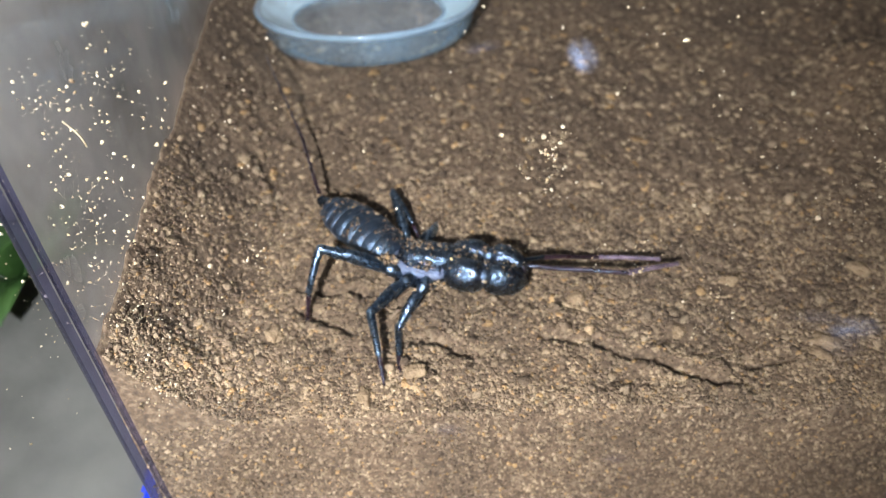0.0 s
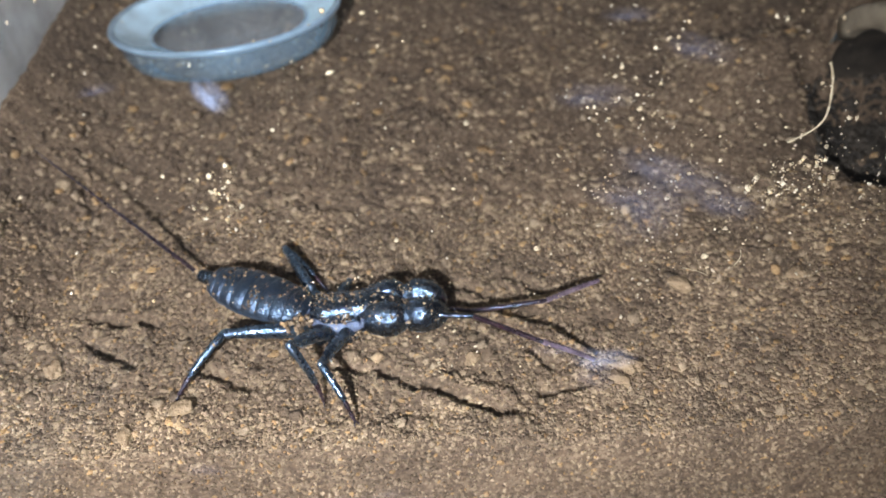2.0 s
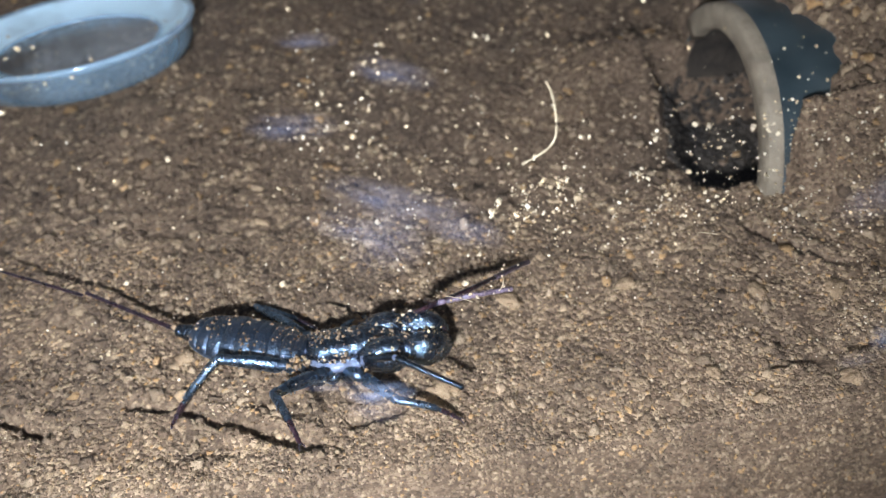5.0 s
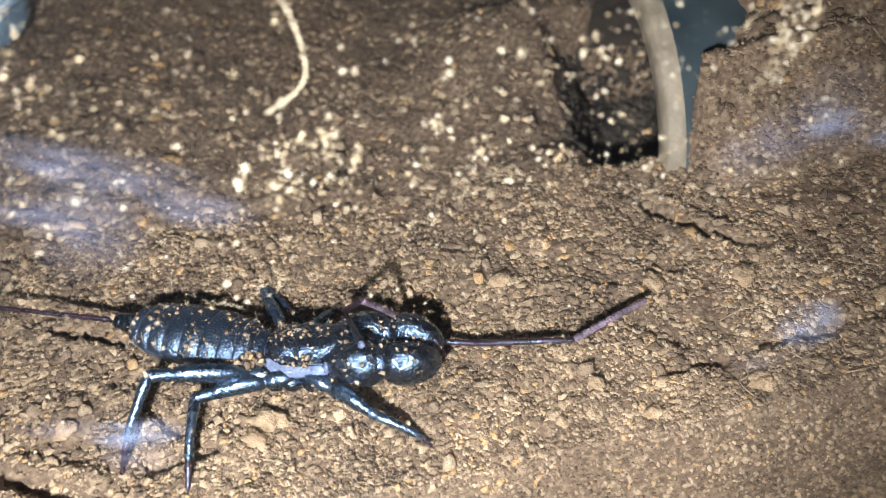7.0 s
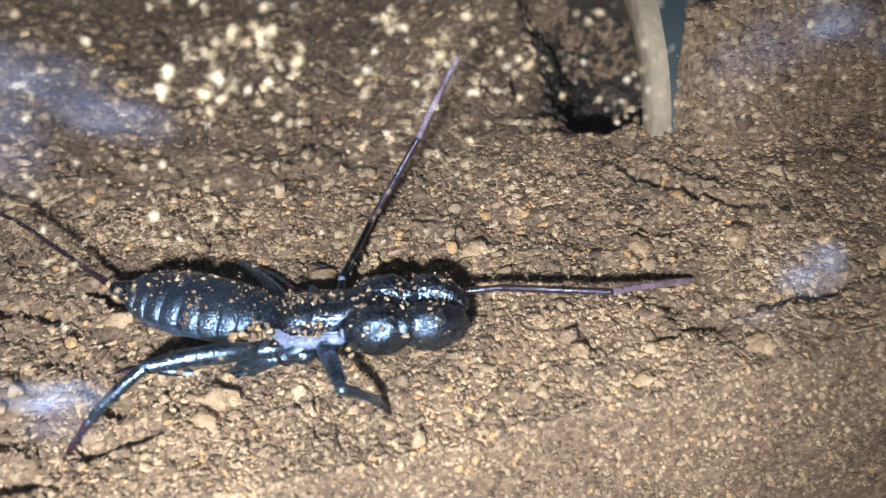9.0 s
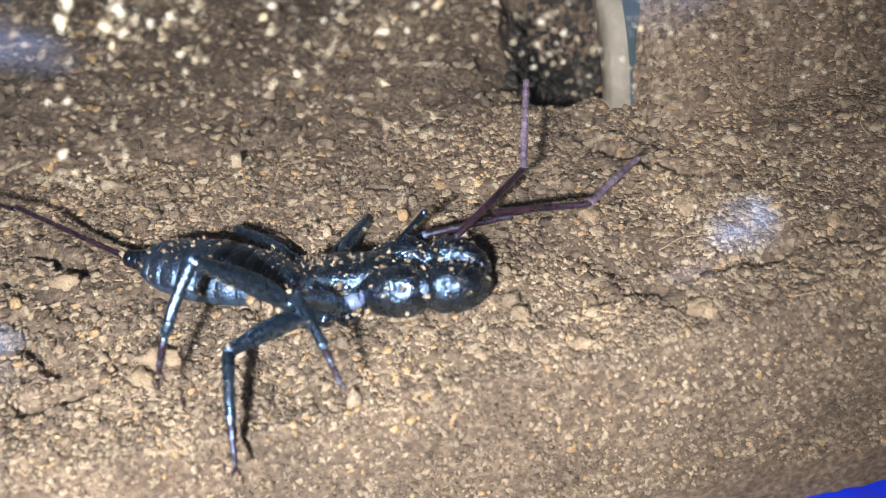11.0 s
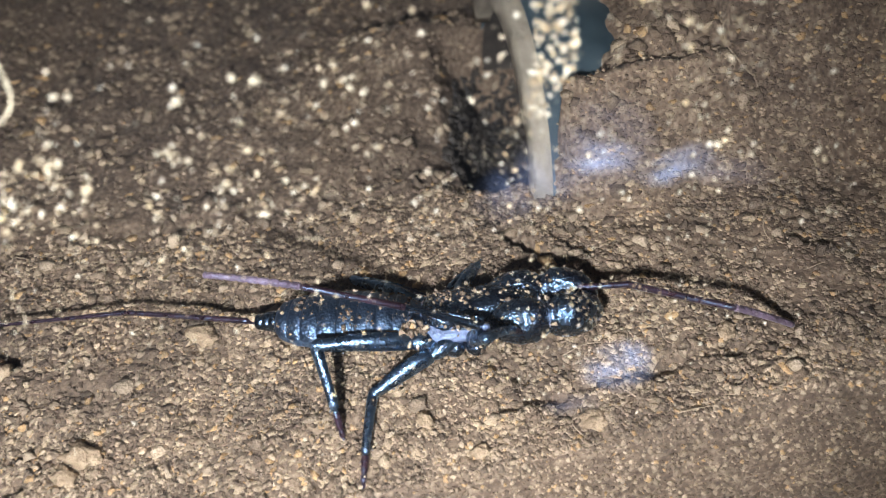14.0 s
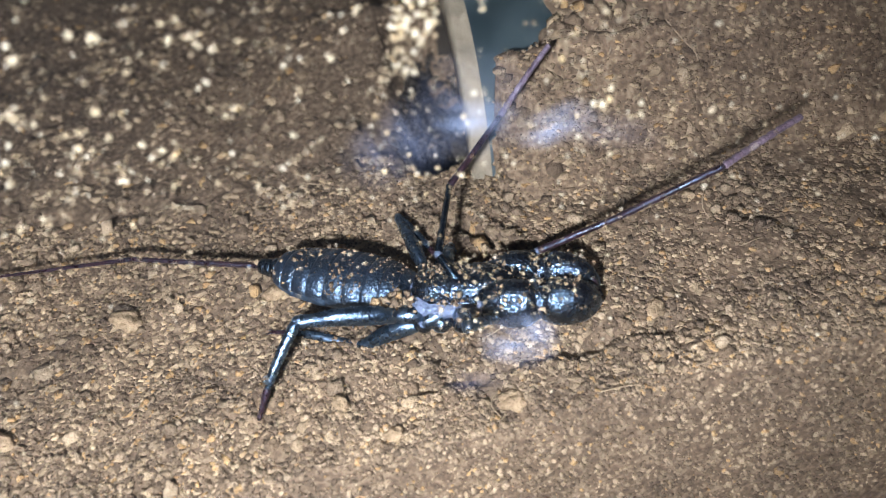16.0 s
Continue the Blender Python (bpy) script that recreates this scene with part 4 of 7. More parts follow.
def build_scorpion():
    animal = thing("whip_scorpion", "glossy black whip scorpion dusted with soil, walking", "whip scorpion")
    P["animal"] = animal
    # carapace: a long low shield, narrower in front
    bm = bmesh.new()
    rings(bm, [(-0.02, 0, 0.02, 0.24, 0.12), (0.05, 0, 0.07, 0.31, 0.2), (0.22, 0, 0.1, 0.38, 0.25), (0.42, 0, 0.12, 0.405, 0.27), (0.5, 0, 0.115, 0.385, 0.25), (0.58, 0, 0.12, 0.405, 0.275), (0.78, 0, 0.13, 0.395, 0.27), (0.84, 0, 0.12, 0.375, 0.25), (0.92, 0, 0.13, 0.385, 0.27),
               (1.2, 0, 0.16, 0.33, 0.25), (1.5, 0, 0.16, 0.26, 0.2), (1.8, 0, 0.14, 0.18, 0.13), (1.9, 0, 0.13, 0.06, 0.06)], 24, 2.3)
    carapace = part("carapace", bm, SHELL, animal, "granular black carapace shield")
    for y in (-0.11, 0.11):
        bm = bmesh.new()
        ball(bm, (1.55, y, 0.33), 0.045)
        part("eye", bm, CHITIN, carapace)
    for y, s in ((-0.33, -1), (0.33, 1)):
        bm = bmesh.new()
        tube(bm, [(0.08, s * 0.34, 0.05), (0.5, s * 0.42, 0.08), (0.9, s * 0.40, 0.08), (1.2, s * 0.35, 0.1), (1.5, s * 0.28, 0.12)], [0.02, 0.03, 0.03, 0.028, 0.015], 6)
        part("carapace_edge", bm, CHITIN, carapace)
    # underside skin that shows between carapace and legs
    bm = bmesh.new()
    rings(bm, [(-0.22, 0, -0.06, 0.2, 0.13), (-0.06, 0, -0.05, 0.40, 0.2), (0.12, 0, -0.04, 0.54, 0.22), (0.3, 0, -0.06, 0.53, 0.2), (0.45, 0, -0.04, 0.56, 0.22), (0.7, 0, -0.06, 0.52, 0.2), (0.9, 0, -0.04, 0.54, 0.21), (1.1, 0, -0.04, 0.44, 0.19), (1.35, 0, -0.03, 0.36, 0.17), (1.5, 0, -0.02, 0.2, 0.1)], 22)
    part("soft_flank", bm, SKIN, animal, "pale grey soft skin under the carapace")
    for s in (-1, 1):
        for x in (0.18, 0.45, 0.78):
            bm = bmesh.new()
            ball(bm, (x, s * 0.45, -0.24), 0.18, (0.95, 1.0, 0.95), 14, 10)
            part("coxa", bm, SHELL, animal)
    # abdomen
    abdomen = part("abdomen", rings(bmesh.new(), [(x, y, z, 0.88 * w, h) for x, y, z, w, h in [(0.02, 0, 0.0, 0.2, 0.12), (-0.08, 0, 0.0, 0.33, 0.2), (-0.4, 0, -0.01, 0.52, 0.31), (-0.9, 0, -0.02, 0.62, 0.36), (-1.5, 0, -0.02, 0.63, 0.37), (-2.0, 0, -0.01, 0.52, 0.32), (-2.3, 0, 0.0, 0.36, 0.25), (-2.42, 0, 0.0, 0.2, 0.15)]], 22), BELLY, animal, "blue-black sheen on the swollen abdomen")
    P["abdomen"] = abdomen
    edges = [-0.02, -0.2, -0.42, -0.68, -0.98, -1.3, -1.6, -1.88, -2.12, -2.34]
    width = lambda x: float(np.interp(-x, [0, 0.08, 0.4, 0.9, 1.5, 2.0, 2.3, 2.42], [0.29, 0.34, 0.49, 0.58, 0.59, 0.5, 0.37, 0.23]))
    high = lambda x: float(np.interp(-x, [0, 0.08, 0.4, 0.9, 1.5, 2.0, 2.3, 2.42], [0.17, 0.22, 0.335, 0.385, 0.395, 0.345, 0.275, 0.17]))
    for a, b in zip(edges, edges[1:]):
        bm = bmesh.new()
        rows = []
        for x, lift in ((a, -0.035), (a - 0.02, 0.0), ((a + b) / 2, 0.002), (b + 0.025, 0.005), (b - 0.01, -0.004), (b - 0.012, -0.03)):
            rows.append([bm.verts.new((x, (width(x) + lift) * math.cos(t), (high(x) + lift) * math.sin(t))) for t in np.linspace(0.08, math.pi - 0.08, 21)])
        for p, q in zip(rows, rows[1:]):
            for k in range(20):
                bm.faces.new((p[k], p[k + 1], q[k + 1], q[k]))
        part("tergite", bm, TERGITE, abdomen)
        for s in (-1, 1):
            bm = bmesh.new()
            rows = []
            for x, lift in ((a - 0.005, -0.02), (a - 0.02, 0.0), ((a + b) / 2, 0.003), (b + 0.02, 0.0), (b + 0.005, -0.02)):
                rows.append([bm.verts.new((x, s * (width(x) + lift - 0.02) * math.cos(t), (high(x) + lift - 0.02) * math.sin(t))) for t in np.linspace(-0.85, 0.04, 9)])
            for p, q in zip(rows, rows[1:]):
                for k in range(8):
                    bm.faces.new((p[k], p[k + 1], q[k + 1], q[k]))
            part("side_plate", bm, BELLY, abdomen)
    for x0, r in ((-2.4, 0.19), (-2.52, 0.165), (-2.64, 0.14)):
        bm = bmesh.new()
        rings(bm, [(x0 + 0.03, 0, 0, r * 0.8, r * 0.8), (x0, 0, 0, r, r), (x0 - 0.1, 0, 0, r * 0.92, r * 0.92), (x0 - 0.13, 0, 0, r * 0.7, r * 0.7)], 14)
        part("tail_ring", bm, CHITIN, abdomen)
    # tail whip in two beaded pieces
    for name, key, long, r0, r1, par in (("tail_whip", "tail1", 2.2, 0.052, 0.042, abdomen), ("tail_tip", "tail2", 3.6, 0.042, 0.014, animal)):
        bm = bmesh.new()
        sec, n = [], 14
        for k in range(n):
            x, r = long * k / n, r0 + (r1 - r0) * k / n
            sec += [(x, 0, 0, r * 0.72, r * 0.72), (x + long / n * 0.25, 0, 0, r, r), (x + long / n * 0.8, 0, 0, r * 0.95, r * 0.95)]
        sec.append((long, 0, 0, 0.008, 0.008))
        P[key] = part(name, rings(bm, sec, 8), WINE, par, "thin jointed dark tail whip")
    # pincers: heavy rounded palps
    for s in (-1, 1):
        bm = bmesh.new()
        rings(bm, [(-0.34, 0, -0.03, 0.10, 0.12), (-0.2, 0.0, -0.02, 0.22, 0.25), (-0.02, s * 0.03, 0.0, 0.29, 0.33), (0.22, s * 0.06, 0.01, 0.33, 0.39), (0.46, s * 0.07, 0.02, 0.32, 0.38), (0.6, s * 0.06, 0.02, 0.26, 0.32), (0.68, s * 0.05, 0.01, 0.20, 0.25), (0.75, s * 0.05, 0.02, 0.25, 0.31),
                   (0.88, s * 0.05, 0.03, 0.30, 0.37), (1.1, s * 0.03, 0.01, 0.31, 0.37), (1.33, -s * 0.02, -0.01, 0.26, 0.32), (1.48, -s * 0.06, -0.04, 0.17, 0.21), (1.56, -s * 0.08, -0.05, 0.06, 0.07)], 22)
        palp = part("palp", bm, SHELL, animal, "bulky granular black pincer")
        P["palp", s] = palp
        bm = bmesh.new()
        tube(bm, [(-0.2, s * 0.17, 0.16), (-0.2, s * 0.23, 0.02), (-0.2, s * 0.21, -0.14)], [0.03, 0.045, 0.03], 6)
        part("palp_skin", bm, SKIN, palp, "pale skin fold")
        bm = bmesh.new()
        tube(bm, [(0.68, s * 0.18, 0.20), (0.68, s * 0.255, 0.06), (0.68, s * 0.23, -0.12)], [0.012, 0.022, 0.012], 6)
        part("palp_skin", bm, SKIN, palp, "pale skin fold")
        for k, (x, y, z) in enumerate(((1.38, -0.1, 0.12), (1.46, -0.08, -0.1))):
            bm = bmesh.new()
            tube(bm, [(x - 0.12, s * y, z), (x + 0.05, s * (y - 0.06), z - 0.03), (x + 0.14, s * (y - 0.16), z - 0.1)], [0.075, 0.06, 0.01], 8)
            part("claw", bm, WINE, palp)
        for k in range(4):
            bm = bmesh.new()
            x = 0.3 + 0.26 * k
            tube(bm, [(x, -s * 0.2, 0.1), (x + 0.04, -s * 0.32, 0.14), (x + 0.06, -s * 0.38, 0.15)], [0.045, 0.03, 0.006], 6)
            part("palp_tooth", bm, CHITIN, palp)
    for s in (-1, 1):
        for w in "432":
            leg_pieces(animal, w, s)
        feeler_pieces(animal, s)
    # soil dust that it carries
    for par, n, (x0, x1), wide, hi in ((abdomen, 330, (-2.4, -0.1), width, high), (carapace, 240, (0.1, 1.7), lambda x: 0.41 - 0.14 * max(0, x - 0.8), lambda x: 0.395 - 0.1 * max(0, x - 1.0))):
        at, size = [], []
        for k in range(n):
            if k % 5 == 0:
                cx, ct = rng.uniform(x0, x1), rng.uniform(0.4, 2.7)
            x, t = min(max(cx + rng.normal(0, 0.13), x0), x1), min(max(ct + rng.normal(0, 0.3), 0.3), 2.8)
            at.append((x, wide(x) * math.cos(t), (hi(x) + 0.01) * math.sin(t)))
            size.append(0.007 + 0.038 * rng.random() ** 5)
        tagged(grains("soil_dust", np.array(at), np.array(size), FINE, par), "pale soil grains on the shell", kind="stuff")
    for s in (-1, 1):
        at, size = [], []
        for k in range(130):
            x, t = rng.uniform(-0.1, 1.35), rng.uniform(0.3, 2.8)
            at.append((x, s * 0.05 + 0.35 * math.cos(t), 0.02 + 0.35 * math.sin(t)))
            size.append(0.007 + 0.036 * rng.random() ** 5)
        tagged(grains("soil_dust", np.array(at), np.array(size), FINE, P["palp", s]), "pale soil grains on the pincer", kind="stuff")
    bm = bmesh.new()
    ball(bm, (-2.8, 0, 0.06), 0.07, (1.2, 0.8, 0.8))
    for v in bm.verts:
        v.co += Vector((0.03, 0.03, 0.03)) * noise.noise(v.co * 18)
    part("soil_lump", bm, mat_pebble, abdomen, "tan soil lump at the tail root")
    at = np.stack([rng.normal(-0.2, 0.14, 70), rng.normal(-0.42, 0.06, 70), rng.normal(0.08, 0.1, 70)], 1)
    tagged(grains("soil_clump", at, rng.uniform(0.02, 0.075, 70), FINE, animal), "clump of damp soil at the waist", kind="stuff")
    for x, y, z, n in ((0.62, -0.42, 0.16, 45), (1.0, -0.5, -0.14, 50), (0.3, 0.1, 0.36, 40)):
        at = np.stack([rng.normal(x, 0.12, n), rng.normal(y, 0.07, n), rng.normal(z, 0.05, n)], 1)
        tagged(grains("soil_clump", at, 0.012 + 0.035 * rng.random(n) ** 2, FINE, animal), "crumbs of tan soil on the flank", kind="stuff")
    return animal


build_scorpion()


# ---- unseen lamp in for the camera's flash, on an added stand slid along the table ----
def build_flash():
    torch = thing("flash_stand_in", "unseen lamp on an added stand, in for the camera's flash", "torch")
    P["torch"] = torch
    rubber = mat_plain("black_rubber", (0.012, 0.012, 0.013), (0.03, 0.03, 0.032), 0.6, 200, 0.4, 0.0002)
    steel = mat_plain("grey_steel", (0.30, 0.30, 0.31), (0.42, 0.42, 0.43), 0.35, 200, 0.6)
    bm = bmesh.new()
    tube(bm, [(0, 0, 0.0), (0, 0, 0.08), (0, 0, 0.4), (0, 0, 0.5)], [2.9, 3.0, 3.0, 2.8], 32)
    part("base_plate", bm, rubber, torch)
    bm = bmesh.new()
    tube(bm, [(-3.0, 0, 0.3), (-3.0, 0, 21.0)], [0.3, 0.3], 12)
    tube(bm, [(-3.4, 0, 0.3), (-2.0, 0, 0.3)], [0.25, 0.25], 10)
    part("pole", bm, steel, torch)
    bm = bmesh.new()
    # deep barrel added around the lens so that the beam fades sideways
    rings(bm, [(-7.0, 0, 0, 0.9, 0.9), (-6.8, 0, 0, 1.0, 1.0), (-1.9, 0, 0, 1.0, 1.0), (-1.5, 0, 0, 1.25, 1.25), (-0.1, 0, 0, 1.3, 1.3), (0.0, 0, 0, 1.22, 1.22), (-0.05, 0, 0, 1.14, 1.14), (-1.3, 0, 0, 1.1, 1.1), (-1.32, 0, 0, 0.3, 0.3)], 24)
    head = part("barrel", bm, rubber, torch)
    P["flash_head"] = head
    m, nt, b = material("glowing_lens")
    b.inputs["Base Color"].default_value = (0.9, 0.9, 0.9, 1)
    b.inputs["Emission Color"].default_value = (0.79, 0.868, 1.0, 1)
    b.inputs["Emission Strength"].default_value = FLASH
    bm = bmesh.new()
    rings(bm, [(-1.31, 0, 0, 0.5, 0.5), (-1.2, 0, 0, 0.5, 0.5), (-1.15, 0, 0, 0.3, 0.3)], 20)
    part("lens", bm, m, head, "cool white glowing lens")


build_flash()


# ---- what moves ----
def motions():
    walk(P['animal'], [
        (0, pose(-0.16415, 0.03627, 0.01524, -0.0, 4.0, -15.1)), (0.5, pose(-0.15570, 0.03189, 0.01417, -0.0, 3.8, -8.1)), (1, pose(-0.14982, 0.02789, 0.01301, -0.0, 3.8, -8.9)),
        (1.5, pose(-0.14423, 0.02799, 0.01250, -0.0, 3.3, -3.2)), (2, pose(-0.13802, 0.02723, 0.01182, 0.0, 2.8, 1.0)), (2.5, pose(-0.13086, 0.02281, 0.01051, -0.0, 3.0, -2.4)),
        (3, pose(-0.12474, 0.02240, 0.00992, -0.0, 3.1, -4.1)), (5.5, pose(-0.09206, 0.02401, 0.00761, 0.0, 1.7, 2.1)), (6, pose(-0.08306, 0.02528, 0.00721, 0.0, 1.1, 0.8)),
        (6.5, pose(-0.07679, 0.02554, 0.00687, -0.0, 0.4, -0.5)), (7, pose(-0.07355, 0.02504, 0.00661, -0.0, 1.2, -14.1)), (7.5, pose(-0.07115, 0.02438, 0.00639, -0.0, 1.4, -16.7)),
        (8, pose(-0.06903, 0.02399, 0.00623, -0.0, 0.8, -14.1)), (8.5, pose(-0.06687, 0.02328, 0.00602, -0.0, 0.4, -13.7)), (9, pose(-0.06549, 0.02346, 0.00599, -0.0, 0.1, -12.7)),
        (9.5, pose(-0.06284, 0.01936, 0.00528, -0.0, -0.3, -12.3)), (10, pose(-0.06016, 0.01941, 0.00521, -0.0, -0.2, -16.8)), (12.5, pose(-0.04185, 0.02487, 0.00685, -0.0, -2.1, -2.6)),
        (13, pose(-0.03676, 0.02629, 0.00737, -0.0, -2.4, -0.8)), (13.5, pose(-0.03139, 0.02617, 0.00770, -0.0, -2.0, -6.6)), (14, pose(-0.02133, 0.02465, 0.00818, -0.0, -2.1, -7.3)),
        (14.5, pose(-0.01956, 0.02448, 0.00828, -0.0, -1.6, -12.8)), (15, pose(-0.01532, 0.02292, 0.00837, -0.0, -1.4, -15.3)), (15.5, pose(-0.01185, 0.02373, 0.00876, -0.0, -1.1, -18.2)),
        (16, pose(-0.01045, 0.02330, 0.00881, -0.0, -1.2, -17.2))])
    walk(P['abdomen'], [
        (0, pose(0.00000, 0.00000, -0.00000, 2.2, 3.1, -33.1)), (0.5, pose(0.00000, 0.00000, -0.00000, 2.1, 3.2, -32.9)), (1, pose(0.00000, -0.00000, 0.00000, 2.1, 4.3, -33.1)),
        (1.5, pose(0.00000, 0.00000, 0.00000, 1.5, 4.1, -26.5)), (2, pose(-0.00000, 0.00000, 0.00000, 1.3, 4.9, -26.9)), (2.5, pose(0.00000, -0.00000, 0.00000, 1.4, 6.1, -26.9)),
        (3, pose(0.00000, 0.00000, -0.00000, 1.3, 5.8, -24.9)), (5.5, pose(0.00000, 0.00000, 0.00000, 0.5, 4.6, -15.4)), (6, pose(0.00000, 0.00000, 0.00000, 0.2, 4.5, -11.3)),
        (6.5, pose(0.00000, 0.00000, -0.00000, 0.1, 5.2, -11.9)), (7, pose(-0.00000, 0.00000, 0.00000, 0.2, 5.5, -8.6)), (7.5, pose(0.00000, 0.00000, 0.00000, 0.1, 4.9, -4.0)),
        (8, pose(0.00000, 0.00000, 0.00000, 0.1, 5.8, -9.6)), (8.5, pose(0.00000, 0.00000, 0.00000, 0.1, 6.1, -10.7)), (9, pose(0.00000, 0.00000, 0.00000, 0.0, 6.6, -12.9)),
        (9.5, pose(0.00000, 0.00000, 0.00000, -0.1, 7.0, -15.7)), (10, pose(0.00000, 0.00000, 0.00000, -0.0, 6.8, -12.0)), (12.5, pose(0.00000, -0.00000, 0.00000, -0.3, 2.9, -8.7)),
        (13, pose(0.00000, 0.00000, 0.00000, -0.2, 1.3, -4.2)), (13.5, pose(-0.00000, 0.00000, -0.00000, -0.1, 0.7, -4.3)), (14, pose(0.00000, 0.00000, -0.00000, -0.3, 0.8, -7.5)),
        (14.5, pose(0.00000, 0.00000, 0.00000, -0.1, 0.5, -4.0)), (15, pose(0.00000, 0.00000, 0.00000, -0.1, 0.7, -4.9)), (15.5, pose(0.00000, 0.00000, 0.00000, -0.2, 1.9, -12.0)),
        (16, pose(0.00000, 0.00000, 0.00000, -0.3, 1.8, -11.8))])
    walk(P['tail1'], [
        (0, pose(-0.02740, 0.00000, 0.00000, -2.9, -12.3, 154.0)), (0.5, pose(-0.02740, 0.00000, 0.00000, -2.7, -9.2, 156.0)), (1, pose(-0.02740, 0.00000, 0.00000, -2.2, -10.2, 163.9)),
        (1.5, pose(-0.02740, 0.00000, -0.00000, -2.0, -10.1, 164.1)), (2, pose(-0.02740, 0.00000, -0.00000, -1.7, -8.6, 167.2)), (2.5, pose(-0.02740, -0.00000, 0.00000, -1.0, -6.6, 173.8)),
        (3, pose(-0.02740, 0.00000, -0.00000, -0.6, -15.7, 176.2)), (5.5, pose(-0.02740, 0.00000, -0.00000, -1.0, -7.4, 171.5)), (6, pose(-0.02740, 0.00000, 0.00000, -0.9, -9.4, 171.2)),
        (6.5, pose(-0.02740, -0.00000, -0.00000, 0.4, -7.1, -175.9)), (7, pose(-0.02740, 0.00000, 0.00000, 1.6, -7.9, -166.4)), (7.5, pose(-0.02740, -0.00000, 0.00000, -3.0, -11.7, 153.4)),
        (8, pose(-0.02740, -0.00000, 0.00000, -2.2, -10.1, 160.9)), (8.5, pose(-0.02740, -0.00000, 0.00000, -2.1, -8.5, 162.4)), (9, pose(-0.02740, 0.00000, 0.00000, -2.1, -9.5, 162.4)),
        (9.5, pose(-0.02740, -0.00000, -0.00000, -1.3, -10.5, 169.5)), (10, pose(-0.02740, -0.00000, -0.00000, -1.6, -7.9, 166.8)),
        (12.5, pose(-0.02740, 0.00000, 0.00000, -0.0, -15.1, 177.8)), (13, pose(-0.02740, 0.00000, 0.00000, 0.1, -13.1, 175.6)),
        (13.5, pose(-0.02740, 0.00000, 0.00000, -0.0, -11.7, -178.4)), (14, pose(-0.02740, 0.00000, 0.00000, -0.0, -7.4, -178.8)),
        (14.5, pose(-0.02740, 0.00000, -0.00000, -0.1, -9.5, -175.9)), (15, pose(-0.02740, 0.00000, 0.00000, -0.2, -6.7, -164.6)),
        (15.5, pose(-0.02740, -0.00000, -0.00000, 0.2, -6.0, -166.1)), (16, pose(-0.02740, 0.00000, -0.00000, 0.2, -6.3, -163.4))])
    walk(P['tail2'], [
        (0, pose(-0.03385, 0.03303, 0.00755, -3.4, -13.0, 125.6)), (0.5, pose(-0.03471, 0.03279, 0.00648, -3.4, -15.9, 122.3)), (1, pose(-0.03682, 0.03098, 0.00771, -2.9, -18.5, 134.8)),
        (1.5, pose(-0.04017, 0.02658, 0.00745, -2.1, -16.7, 142.9)), (2, pose(-0.04081, 0.02599, 0.00751, -1.9, -13.6, 140.6)), (2.5, pose(-0.04227, 0.02404, 0.00778, -1.9, -16.1, 142.5)),
        (3, pose(-0.04269, 0.02125, 0.01089, -1.5, -13.1, 151.6)), (5.5, pose(-0.04598, 0.01604, 0.00678, -0.7, -4.8, 155.4)), (6, pose(-0.04683, 0.01272, 0.00744, -0.3, -3.5, 163.2)),
        (6.5, pose(-0.04801, 0.00848, 0.00718, -0.0, -2.6, 173.7)), (7, pose(-0.04830, 0.00209, 0.00765, -0.3, -4.3, 165.5)), (7.5, pose(-0.04533, 0.01281, 0.00846, -0.5, -5.5, 159.7)),
        (8, pose(-0.04537, 0.01490, 0.00868, -0.4, -6.7, 154.2)), (8.5, pose(-0.04546, 0.01530, 0.00840, -0.2, -7.0, 150.2)), (9, pose(-0.04469, 0.01696, 0.00911, -0.0, -6.9, 151.0)),
        (9.5, pose(-0.04496, 0.01676, 0.00990, 0.2, -7.3, 149.1)), (10, pose(-0.04582, 0.01486, 0.00875, 0.0, -6.5, 163.2)), (12.5, pose(-0.04759, 0.00816, 0.00818, 0.8, -6.7, 158.4)),
        (13, pose(-0.04839, 0.00517, 0.00606, 0.5, -6.1, 168.5)), (13.5, pose(-0.04879, 0.00308, 0.00504, 0.1, -5.0, 177.9)), (14, pose(-0.04881, 0.00598, 0.00352, -0.1, -4.1, -175.9)),
        (14.5, pose(-0.04900, 0.00191, 0.00405, -0.2, -2.4, -171.8)), (15, pose(-0.04875, -0.00160, 0.00314, -0.4, -0.5, -163.2)),
        (15.5, pose(-0.04856, 0.00497, 0.00395, -0.4, 1.5, -161.2)), (16, pose(-0.04851, 0.00378, 0.00393, -0.2, 0.8, -169.7))])
